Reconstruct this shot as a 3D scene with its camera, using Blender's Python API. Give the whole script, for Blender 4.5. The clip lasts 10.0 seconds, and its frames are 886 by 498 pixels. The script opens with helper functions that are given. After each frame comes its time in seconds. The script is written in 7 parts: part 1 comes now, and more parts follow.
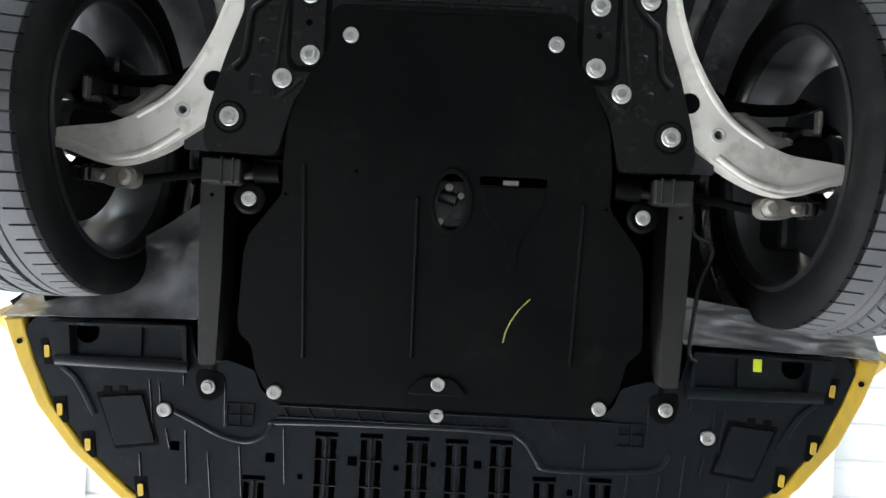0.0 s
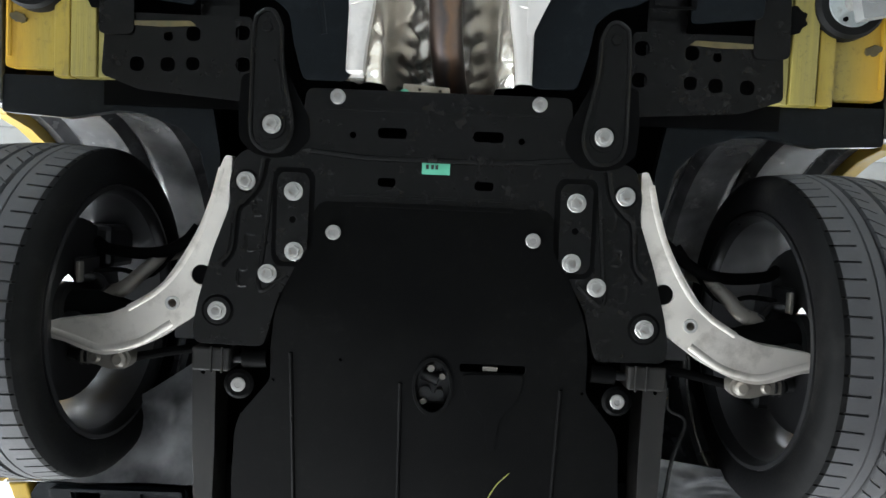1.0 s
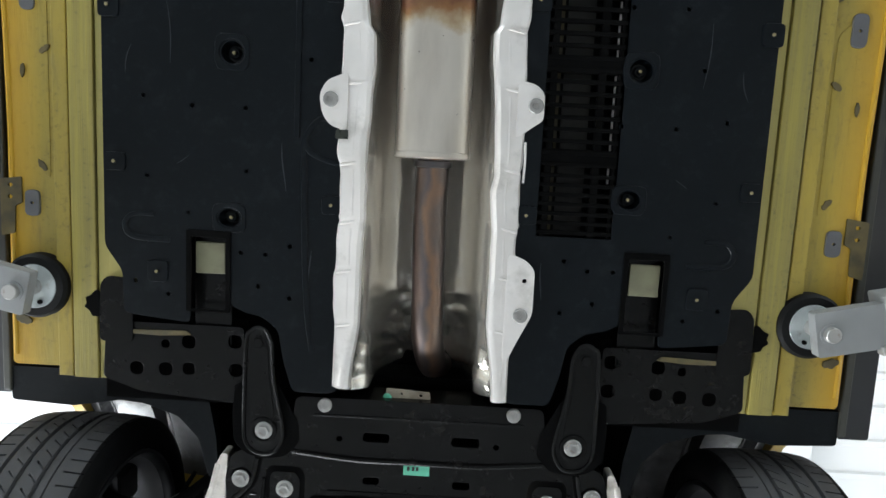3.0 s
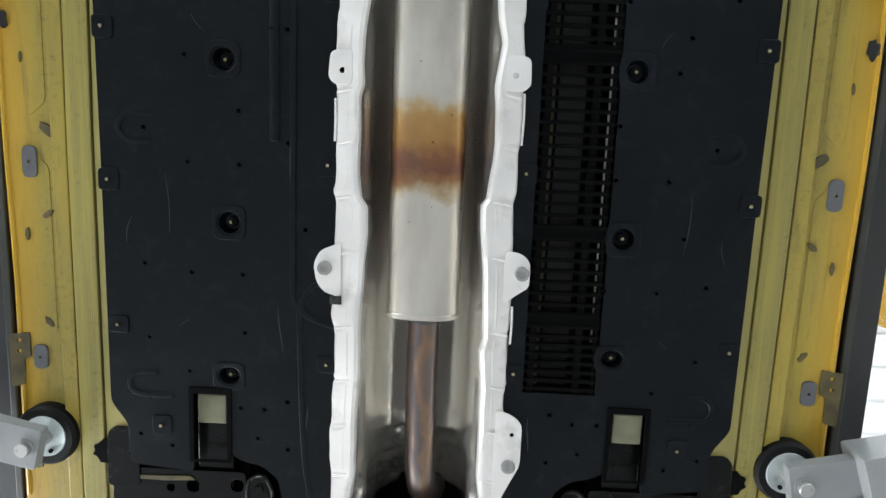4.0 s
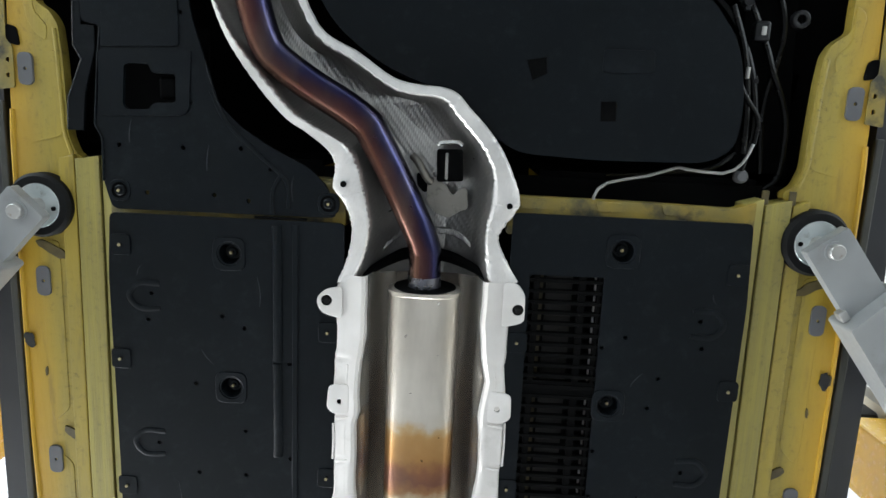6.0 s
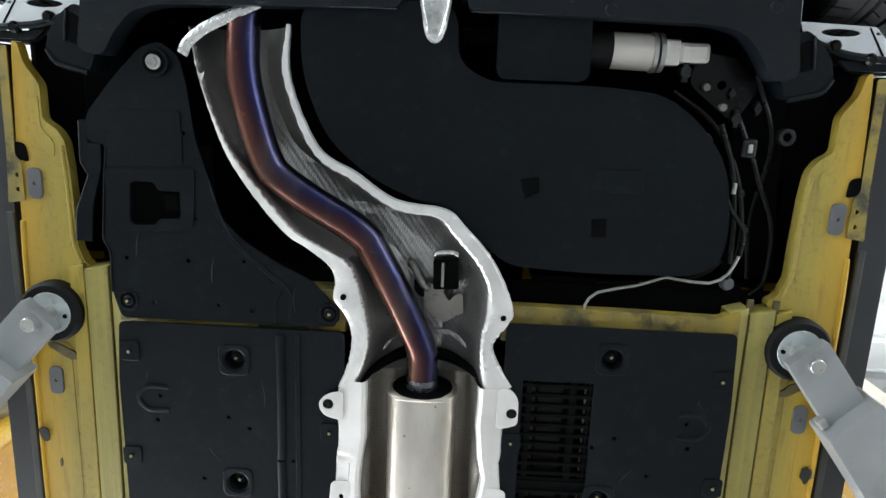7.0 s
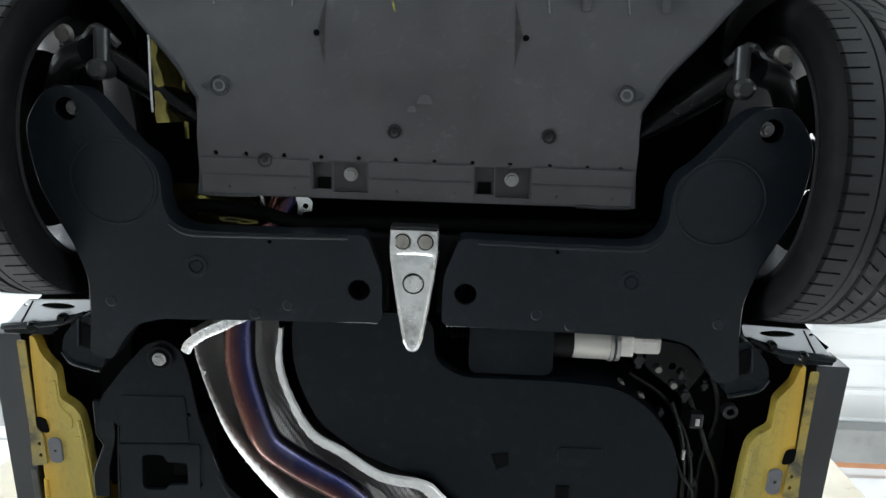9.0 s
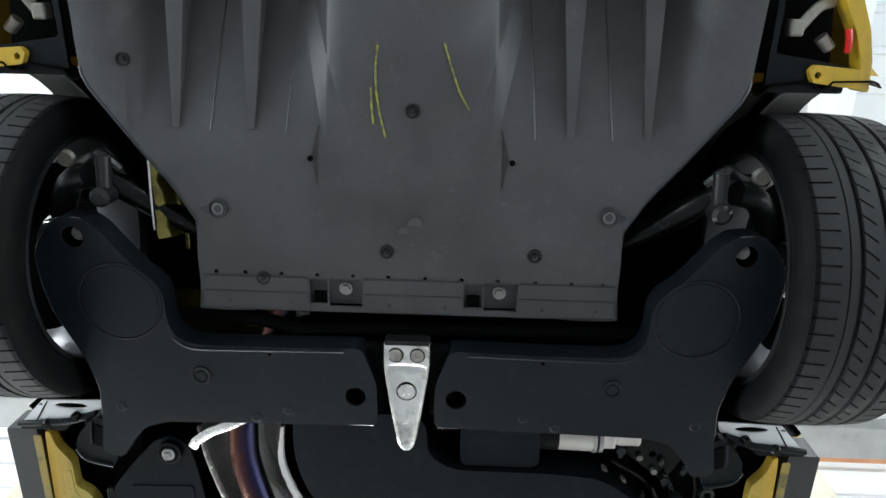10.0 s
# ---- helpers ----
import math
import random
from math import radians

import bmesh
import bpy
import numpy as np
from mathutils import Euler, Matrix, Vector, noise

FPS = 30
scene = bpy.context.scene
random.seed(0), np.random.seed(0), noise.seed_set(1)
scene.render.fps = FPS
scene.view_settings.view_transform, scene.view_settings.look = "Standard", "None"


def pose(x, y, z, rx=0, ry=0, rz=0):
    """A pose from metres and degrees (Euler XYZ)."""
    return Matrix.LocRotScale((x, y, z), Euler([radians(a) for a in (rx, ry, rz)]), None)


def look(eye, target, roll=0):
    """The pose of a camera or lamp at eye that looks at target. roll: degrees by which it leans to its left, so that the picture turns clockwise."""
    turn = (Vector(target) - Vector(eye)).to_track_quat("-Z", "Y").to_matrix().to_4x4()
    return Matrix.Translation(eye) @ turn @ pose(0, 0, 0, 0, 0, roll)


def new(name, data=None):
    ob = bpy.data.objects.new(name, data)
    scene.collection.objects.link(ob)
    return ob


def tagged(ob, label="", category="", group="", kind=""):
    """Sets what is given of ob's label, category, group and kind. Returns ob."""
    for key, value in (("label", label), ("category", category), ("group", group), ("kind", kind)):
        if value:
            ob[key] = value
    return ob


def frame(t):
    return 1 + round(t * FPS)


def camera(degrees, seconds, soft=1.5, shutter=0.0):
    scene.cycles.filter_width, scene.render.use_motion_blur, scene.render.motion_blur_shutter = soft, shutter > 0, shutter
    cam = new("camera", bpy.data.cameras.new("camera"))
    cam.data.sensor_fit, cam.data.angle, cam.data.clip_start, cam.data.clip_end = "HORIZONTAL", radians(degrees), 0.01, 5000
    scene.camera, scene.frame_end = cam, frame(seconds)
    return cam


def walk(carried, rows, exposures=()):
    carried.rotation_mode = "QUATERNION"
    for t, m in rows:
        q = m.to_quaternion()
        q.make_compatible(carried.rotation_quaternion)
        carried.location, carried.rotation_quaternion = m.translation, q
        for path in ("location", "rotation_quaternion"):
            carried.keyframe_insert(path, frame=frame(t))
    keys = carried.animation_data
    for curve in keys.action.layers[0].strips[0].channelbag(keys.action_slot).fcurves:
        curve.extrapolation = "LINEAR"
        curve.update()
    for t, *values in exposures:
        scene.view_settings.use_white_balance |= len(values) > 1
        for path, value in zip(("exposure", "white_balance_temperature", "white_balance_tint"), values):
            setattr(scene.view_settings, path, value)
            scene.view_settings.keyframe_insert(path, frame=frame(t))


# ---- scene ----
cam = camera(67.2, 10.0)
PATH = [
    (0, (0.01, 0.003, 0.753), (-0.008, -0.001, 2.753), 105.4),
    (0.5, (0.032, -0.177, 0.736), (-0.013, -0.126, 2.735), 43.1),
    (1, (0.036, -0.399, 0.721), (0.007, -0.3, 2.718), 18.8),
    (1.5, (0.038, -0.541, 0.714), (0.018, -0.368, 2.706), 9.4),
    (2, (0.05, -0.76, 0.703), (0.015, -0.558, 2.692), 12.5),
    (2.2, (0.053, -0.835, 0.701), (0.016, -0.623, 2.689), 13.0),
    (3.3, (0.051, -1.166, 0.701), (0.017, -0.862, 2.677), 9.3),
    (3.5, (0.053, -1.24, 0.702), (0.017, -0.907, 2.674), 9.1),
    (4, (0.06, -1.41, 0.7), (0.019, -1.087, 2.674), 9.7),
    (4.5, (0.064, -1.514, 0.698), (0.022, -1.235, 2.678), 11.4),
    (5, (0.069, -1.732, 0.694), (0.028, -1.39, 2.664), 9.4),
    (5.5, (0.065, -1.901, 0.692), (0.014, -1.57, 2.664), 11.6),
    (6, (0.068, -2.061, 0.697), (0.011, -1.684, 2.66), 11.3),
    (6.2, (0.066, -2.126, 0.699), (0.007, -1.74, 2.66), 11.4),
    (7.3, (0.07, -2.409, 0.706), (0.011, -1.95, 2.652), 9.8),
    (7.5, (0.075, -2.493, 0.71), (0.015, -2.033, 2.655), 10.1),
    (8, (0.079, -2.709, 0.714), (0.026, -2.26, 2.662), 8.8),
    (8.5, (0.077, -2.814, 0.719), (0.032, -2.311, 2.654), 7.4),
    (9, (0.083, -2.955, 0.728), (0.038, -2.395, 2.648), 6.5),
    (9.5, (0.086, -3.089, 0.743), (0.037, -2.492, 2.652), 6.3),
    (10, (0.095, -3.253, 0.762), (0.05, -2.577, 2.644), 5.3),
]
EXPOSURE = [(0, 0.10), (0.5, 0.05), (1.0, -0.05), (1.5, -0.18), (2.0, -0.38), (2.2, -0.38), (3.3, -0.16), (4.0, -0.03), (5.0, -0.08), (6.2, -0.12), (7.3, -0.06), (8.0, -0.16), (9.0, -0.18), (10, -0.08)]
walk(cam, [(t, look(eye, target, roll)) for t, eye, target, roll in PATH], EXPOSURE)

# ---- world and light ----
world = bpy.data.worlds.new("world")
scene.world = world
world.use_nodes = True
wn = world.node_tree.nodes
sky = wn.new("ShaderNodeTexSky")
sky.sky_type, sky.sun_disc = "NISHITA", False
sky.sun_elevation, sky.sun_rotation = radians(40), radians(120)
wn["Background"].inputs["Strength"].default_value = 0.12
world.node_tree.links.new(sky.outputs[0], wn["Background"].inputs["Color"])


def area(name, eye, target, w, h, power, colour=(1, 1, 1)):
    data = bpy.data.lights.new(name, "AREA")
    data.shape, data.size, data.size_y, data.energy, data.color = "RECTANGLE", w, h, power, colour
    ob = new(name, data)
    ob.matrix_world = look(eye, target)
    return ob


DOOR_LIGHT = 420
COOL = (0.905, 0.96, 1.0)
area("daylight_front", (-1.0, 4.4, 1.1), (-0.5, 0, 1.5), 1.7, 1.8, DOOR_LIGHT * 0.46, COOL)
area("daylight_left", (-3.5, 2.3, 1.35), (-0.4, 0.2, 1.6), 3.4, 2.3, DOOR_LIGHT * 1.02, COOL)
# Fill lamp for the rear left; its wall opening is added to suit.
area("daylight_left_rear", (-3.5, -4.5, 1.45), (0, -3.2, 1.5), 2.6, 2.5, DOOR_LIGHT * 0.46, (0.82, 0.94, 1.0))
area("daylight_right", (3.5, -4.6, 1.45), (0, -2.9, 1.3), 3.4, 2.5, DOOR_LIGHT * 0.36, (0.82, 0.94, 1.0))
# Fill from above, one lamp a side; such tubes are only assumed.
for side in (-1, 1):
    area("ceiling_light", (side * 2.1, -1.4, 4.42), (side * 2.1, -1.4, 0), 0.5, 6.0, DOOR_LIGHT * 0.20, COOL)


# ---- materials ----
def surface(name, a, b, rough, metal=0.0, scale=6.0, fine=160.0, bump=0.15, depth=0.001, spec=0.5,
            dirt=None, dirt_scale=14.0, dirt_from=0.58, dirt_to=0.75, stretch=(1, 1, 1), spread=0.12, dust=None, dust_scale=55.0):
    """Two colours mixed at a large scale, a fine grain in roughness and relief, and stains of a third colour."""
    m = bpy.data.materials.new(name)
    m.use_nodes = True
    nt, N = m.node_tree, m.node_tree.nodes
    L = nt.links.new
    bsdf = N["Principled BSDF"]
    co = N.new("ShaderNodeTexCoord")
    mp = N.new("ShaderNodeMapping")
    mp.inputs["Scale"].default_value = stretch
    L(co.outputs["Object"], mp.inputs["Vector"])
    big = N.new("ShaderNodeTexNoise")
    big.inputs["Scale"].default_value, big.inputs["Detail"].default_value = scale, 5
    small = N.new("ShaderNodeTexNoise")
    small.inputs["Scale"].default_value, small.inputs["Detail"].default_value = fine, 3
    for n in (big, small):
        L(mp.outputs[0], n.inputs["Vector"])
    mix = N.new("ShaderNodeMix")
    mix.data_type = "RGBA"
    mix.inputs[6].default_value, mix.inputs[7].default_value = (*a, 1), (*b, 1)
    ramp = N.new("ShaderNodeMapRange")
    ramp.inputs["From Min"].default_value, ramp.inputs["From Max"].default_value = 0.35, 0.65
    L(big.outputs[0], ramp.inputs[0])
    L(ramp.outputs[0], mix.inputs[0])
    out = mix.outputs[2]
    if dirt:
        spots = N.new("ShaderNodeTexNoise")
        spots.inputs["Scale"].default_value, spots.inputs["Detail"].default_value = dirt_scale, 8
        spots.inputs["Roughness"].default_value = 0.65
        L(mp.outputs[0], spots.inputs["Vector"])
        lim = N.new("ShaderNodeMapRange")
        lim.inputs["From Min"].default_value, lim.inputs["From Max"].default_value = dirt_from, dirt_to
        L(spots.outputs[0], lim.inputs[0])
        over = N.new("ShaderNodeMix")
        over.data_type = "RGBA"
        over.inputs[7].default_value = (*dirt, 1)
        L(lim.outputs[0], over.inputs[0])
        L(out, over.inputs[6])
        out = over.outputs[2]
    if dust:
        specks = N.new("ShaderNodeTexNoise")
        specks.inputs["Scale"].default_value, specks.inputs["Detail"].default_value = dust_scale, 6
        specks.inputs["Roughness"].default_value = 0.75
        L(co.outputs["Object"], specks.inputs["Vector"])
        lim2 = N.new("ShaderNodeMapRange")
        lim2.inputs["From Min"].default_value, lim2.inputs["From Max"].default_value = 0.54, 0.74
        L(specks.outputs[0], lim2.inputs[0])
        thin = N.new("ShaderNodeMath")
        thin.operation = "MULTIPLY"
        L(lim2.outputs[0], thin.inputs[0])
        L(ramp.outputs[0], thin.inputs[1])
        film = N.new("ShaderNodeMix")
        film.data_type = "RGBA"
        film.inputs[7].default_value = (*dust, 1)
        L(thin.outputs[0], film.inputs[0])
        L(out, film.inputs[6])
        out = film.outputs[2]
    L(out, bsdf.inputs["Base Color"])
    rr = N.new("ShaderNodeMapRange")
    rr.inputs["To Min"].default_value, rr.inputs["To Max"].default_value = max(0.05, rough - spread), min(1, rough + spread)
    L(small.outputs[0], rr.inputs[0])
    L(rr.outputs[0], bsdf.inputs["Roughness"])
    bsdf.inputs["Metallic"].default_value = metal
    bsdf.inputs["Specular IOR Level"].default_value = spec
    if bump:
        bp = N.new("ShaderNodeBump")
        bp.inputs["Strength"].default_value, bp.inputs["Distance"].default_value = bump, depth
        L(small.outputs[0], bp.inputs["Height"])
        L(bp.outputs[0], bsdf.inputs["Normal"])
    return m


M_PLASTIC = surface("black_plastic", (0.0022, 0.0037, 0.0052), (0.0034, 0.0052, 0.0070), 0.34, fine=420, bump=0.2, depth=0.0005, spec=0.16,
                    dirt=(0.0135, 0.0158, 0.0182), dirt_scale=26, dirt_from=0.55, dirt_to=0.85, dust=(0.011, 0.0145, 0.017), scale=5)
M_TRAY = surface("tray_plastic", (0.0015, 0.0015, 0.0016), (0.0026, 0.0026, 0.0026), 0.50, fine=380, bump=0.2, depth=0.0005, spec=0.035,
                 dirt=(0.0045, 0.0044, 0.0042), dirt_scale=16, dirt_from=0.56, dirt_to=0.85, dust=(0.009, 0.0088, 0.0085))
# Near-black: stands for shade in cavities, grooves and gaps, and for some black parts.
M_DARK = surface("black_shade_and_parts", (0.0022, 0.0022, 0.0024), (0.0032, 0.0032, 0.0032), 0.8, bump=0, spec=0.04)
M_STEEL = surface("black_painted_steel", (0.0020, 0.0020, 0.0019), (0.0032, 0.0031, 0.0030), 0.24, scale=4, fine=14, bump=0.05, depth=0.003, spec=0.19, spread=0.05,
                  dirt=(0.0055, 0.0052, 0.005), dirt_scale=5, dirt_from=0.5, dirt_to=0.9, dust=(0.020, 0.018, 0.016), dust_scale=35)
M_ALU = surface("cast_aluminium", (0.84, 0.785, 0.72), (0.70, 0.655, 0.60), 0.38, metal=0.6, scale=9, fine=200, bump=0.15, depth=0.0008,
                dirt=(0.30, 0.26, 0.21), dirt_scale=16, dirt_from=0.52, dirt_to=0.85)
M_CAST = surface("bright_cast_metal", (0.82, 0.81, 0.79), (0.60, 0.59, 0.57), 0.26, metal=1.0, scale=26, fine=14, bump=0.06, depth=0.004, spread=0.07, dirt=(0.30, 0.28, 0.25), dirt_scale=34, dirt_from=0.56, dirt_to=0.74)
M_ZINC = surface("zinc_plated_steel", (0.50, 0.49, 0.47), (0.38, 0.37, 0.355), 0.4, metal=0.6, fine=200, bump=0.15,
                 dirt=(0.25, 0.2, 0.15), dirt_scale=60)
M_WORN = surface("worn_cast_metal", (0.30, 0.28, 0.25), (0.19, 0.175, 0.155), 0.45, metal=0.6, fine=160, bump=0.2, dirt=(0.08, 0.07, 0.055), dirt_scale=40)
M_FOIL = surface("heat_shield_aluminium", (0.88, 0.835, 0.80), (0.76, 0.72, 0.685), 0.36, metal=0.45, scale=8, fine=24, bump=0.25, depth=0.004, spread=0.06, dirt=(0.5, 0.47, 0.42), dirt_scale=10, dirt_from=0.56, dirt_to=0.8)
M_SCUFF = surface("pale_scuff", (0.020, 0.024, 0.029), (0.010, 0.012, 0.015), 0.5, scale=40, bump=0)
M_RUBBER = surface("tyre_rubber", (0.0032, 0.0032, 0.0036), (0.005, 0.005, 0.005), 0.6, fine=240, bump=0.2, depth=0.0008, spec=0.07, dirt=(0.012, 0.0115, 0.011), dirt_scale=12)
# Treads paler than the sidewalls: dust, with the side light put into the tone.
M_TREAD = surface("dusty_side_lit_tread", (0.017, 0.017, 0.0185), (0.012, 0.012, 0.013), 0.7, fine=200, bump=0.2, depth=0.0008, spec=0.3, dirt=(0.055, 0.053, 0.05), dirt_scale=9)
M_TREAD_LIT = surface("dusty_front_tread_lit", (0.070, 0.070, 0.073), (0.050, 0.050, 0.053), 0.7, fine=200, bump=0.2, depth=0.0008, spec=0.3, dirt=(0.075, 0.073, 0.07), dirt_scale=9)
M_PADRUB = surface("black_rubber", (0.005, 0.005, 0.005), (0.008, 0.008, 0.008), 0.6, fine=200, bump=0.15, spec=0.15)
M_YELLOW = surface("yellow_paint", (0.54, 0.335, 0.02), (0.41, 0.27, 0.028), 0.36, scale=6, fine=50, bump=0.2, depth=0.003,
                   dirt=(0.33, 0.235, 0.05), dirt_scale=17, dirt_from=0.50, dirt_to=0.80, stretch=(2.0, 0.6, 1), dust=(0.24, 0.20, 0.08), dust_scale=90)
M_GLOSSY = surface("clean_yellow_paint", (0.50, 0.30, 0.015), (0.45, 0.27, 0.015), 0.25, fine=60, bump=0.02)
M_PRIMER = surface("yellow_sealed_body", (0.38, 0.31, 0.068), (0.27, 0.225, 0.063), 0.48, scale=8, fine=50, bump=0.25, depth=0.003,
                   dirt=(0.25, 0.215, 0.075), dirt_scale=20, dirt_from=0.48, dirt_to=0.80, stretch=(9, 0.25, 1), dust=(0.09, 0.08, 0.04), dust_scale=80)
M_SMEAR = surface("brown_grey_sealer", (0.125, 0.095, 0.034), (0.06, 0.048, 0.022), 0.5, scale=30, bump=0.2)
M_GOLD = surface("dark_gold_lacquer", (0.26, 0.22, 0.06), (0.06, 0.05, 0.02), 0.12, metal=0.85, scale=14, fine=14, bump=0.08, depth=0.006, spec=0.7)
M_FELT = surface("black_front_liner", (0.13, 0.13, 0.135), (0.05, 0.05, 0.053), 0.25, scale=10, fine=26, bump=0.3, depth=0.004, spec=0.9, spread=0.06, dirt=(0.22, 0.22, 0.22), dirt_scale=14)
M_DISC = surface("blued_zinc_disc", (0.72, 0.77, 0.77), (0.58, 0.63, 0.63), 0.34, metal=0.5, scale=20, fine=30, bump=0.05, spread=0.06, dirt=(0.22, 0.21, 0.18), dirt_scale=25)
M_RAIL = surface("grey_green_sealer", (0.030, 0.034, 0.026), (0.018, 0.021, 0.016), 0.3, scale=14, bump=0.1)
M_TAG = surface("pale_olive_seal", (0.33, 0.32, 0.20), (0.24, 0.23, 0.15), 0.5, scale=25, fine=50, bump=0.15)
M_LINER = surface("plastic_wheel_liner", (0.026, 0.026, 0.028), (0.014, 0.014, 0.016), 0.25, scale=10, fine=22, bump=0.2, depth=0.004, spec=0.6, spread=0.05)
M_DIFF = surface("grey_diffuser_plastic", (0.0455, 0.043, 0.0445), (0.056, 0.053, 0.0545), 0.45, fine=420, bump=0.2, depth=0.0006,
                 spec=0.35, dirt=(0.030, 0.029, 0.029), dirt_scale=5, dirt_from=0.5, dirt_to=0.8, dust=(0.085, 0.082, 0.082), dust_scale=40)
M_SKIRT = surface("charcoal_side_skirt", (0.016, 0.017, 0.020), (0.022, 0.023, 0.026), 0.38, fine=300, bump=0.15, spec=0.55)
M_LIFT = surface("grey_lift_paint", (0.31, 0.315, 0.315), (0.25, 0.255, 0.255), 0.4, fine=140, bump=0.1, dirt=(0.2, 0.19, 0.18), dirt_scale=12, dirt_from=0.6, dirt_to=0.8)
M_LEG = surface("brown_black_steel", (0.017, 0.0155, 0.014), (0.011, 0.0105, 0.010), 0.42, scale=6, fine=40, bump=0.1, spec=0.3, dirt=(0.03, 0.027, 0.023), dirt_scale=18)
M_DIM = surface("shaded_brown_rail", (0.016, 0.0135, 0.009), (0.009, 0.008, 0.006), 0.5, scale=30, bump=0.1)
M_FLAP = surface("creased_glossy_sheet", (0.17, 0.17, 0.175), (0.06, 0.06, 0.064), 0.22, scale=12, fine=22, bump=0.15, depth=0.004, spec=1.0, spread=0.05)
# Glossier, lighter plastic for thin beads added to draw the edges' glint.
M_EDGE = surface("glint_edge_plastic", (0.012, 0.014, 0.017), (0.006, 0.008, 0.010), 0.20, scale=30, bump=0.05, spec=0.9, spread=0.05)
M_COVER = surface("blue_black_cover_plastic", (0.0036, 0.0053, 0.0074), (0.0050, 0.0070, 0.0094), 0.38, fine=420, bump=0.2, depth=0.0005, spec=0.24,
                  dirt=(0.0150, 0.0175, 0.0205), dirt_scale=22, dirt_from=0.55, dirt_to=0.85, dust=(0.014, 0.0175, 0.021), scale=5)
M_RIM = surface("dark_wheel_metal", (0.011, 0.011, 0.012), (0.020, 0.020, 0.021), 0.30, metal=0.4, fine=30, bump=0.05, spread=0.06, dirt=(0.035, 0.032, 0.03), dirt_scale=18, dirt_from=0.6)
M_CONCRETE = surface("garage_floor_concrete", (0.33, 0.335, 0.34), (0.26, 0.265, 0.27), 0.6, scale=1.5, fine=60, bump=0.2, depth=0.003, dirt=(0.2, 0.19, 0.18), dirt_scale=3)
M_WALL = surface("white_wall_paint", (0.8, 0.8, 0.79), (0.74, 0.74, 0.73), 0.7, scale=2, fine=80, bump=0.1)
M_ROOF = surface("white_metal_sheet", (0.8, 0.81, 0.83), (0.74, 0.76, 0.78), 0.5, scale=2, fine=60, bump=0.05)
M_ORANGE = surface("orange_brown_wood_strip", (0.55, 0.26, 0.12), (0.45, 0.2, 0.1), 0.6)
M_CREAM = surface("cream_lift_paint", (0.62, 0.57, 0.47), (0.54, 0.49, 0.40), 0.4, fine=80, bump=0.1, dirt=(0.3, 0.26, 0.2), dirt_scale=14, dirt_from=0.6)
# Pale tone holds the daylight that the sill-end sheet reflects.
M_ENDPLATE = surface("daylit_pale_sheet", (0.86, 0.87, 0.88), (0.74, 0.75, 0.77), 0.32, metal=0.5, fine=40, bump=0.05)
M_GREEN = surface("green_paper_label", (0.12, 0.5, 0.33), (0.1, 0.45, 0.3), 0.6, bump=0)
M_MARK = surface("yellow_paint_marker", (0.27, 0.26, 0.035), (0.10, 0.10, 0.04), 0.6, scale=90, bump=0)
M_INK = surface("black_ink", (0.01, 0.01, 0.01), (0.015, 0.015, 0.015), 0.6, bump=0)
M_PLUG = surface("grey_rubber_plug", (0.12, 0.12, 0.125), (0.1, 0.1, 0.105), 0.6, bump=0.1)
M_LAMP = surface("red_lamp_plastic", (0.6, 0.02, 0.015), (0.5, 0.015, 0.01), 0.25, bump=0)


def edged(m, colour, lo, hi, most):
    """Leaves more of a second paint colour on the outer part of the sill."""
    nt, N = m.node_tree, m.node_tree.nodes
    socket = N["Principled BSDF"].inputs["Base Color"]
    old = socket.links[0].from_socket
    co, sep, far, rng, mix = (N.new("ShaderNode" + k) for k in ("TexCoord", "SeparateXYZ", "Math", "MapRange", "Mix"))
    far.operation, mix.data_type = "ABSOLUTE", "RGBA"
    rng.inputs["From Min"].default_value, rng.inputs["From Max"].default_value, rng.inputs["To Max"].default_value = lo, hi, most
    mix.inputs[7].default_value = (*colour, 1)
    for a, b in ((co.outputs["Object"], sep.inputs[0]), (sep.outputs[0], far.inputs[0]), (far.outputs[0], rng.inputs[0]), (rng.outputs[0], mix.inputs[0]), (old, mix.inputs[6]), (mix.outputs[2], socket)):
        nt.links.new(a, b)
    return m


M_SILL = edged(surface("yellow_sill_paint", (0.41, 0.30, 0.045), (0.33, 0.255, 0.055), 0.40, scale=5, fine=50, bump=0.2, depth=0.003, dirt=(0.15, 0.12, 0.045), dirt_scale=17, dirt_from=0.55, dirt_to=0.80,
                       stretch=(3.0, 0.5, 1), dust=(0.06, 0.05, 0.025), dust_scale=75), (0.56, 0.31, 0.018), 0.728, 0.795, 0.85)
M_PALE = surface("pale_yellow_flange", (0.42, 0.355, 0.105), (0.37, 0.315, 0.10), 0.5, scale=9, fine=60, bump=0.15, depth=0.002, stretch=(3, 0.5, 1), dust=(0.24, 0.21, 0.09), dust_scale=100)
M_BEAM = surface("dirty_yellow_beam", (0.34, 0.235, 0.035), (0.20, 0.165, 0.055), 0.42, scale=13, fine=50, bump=0.25, depth=0.003, dirt=(0.045, 0.042, 0.028), dirt_scale=16, dirt_from=0.50, dirt_to=0.66, dust=(0.10, 0.085, 0.04))


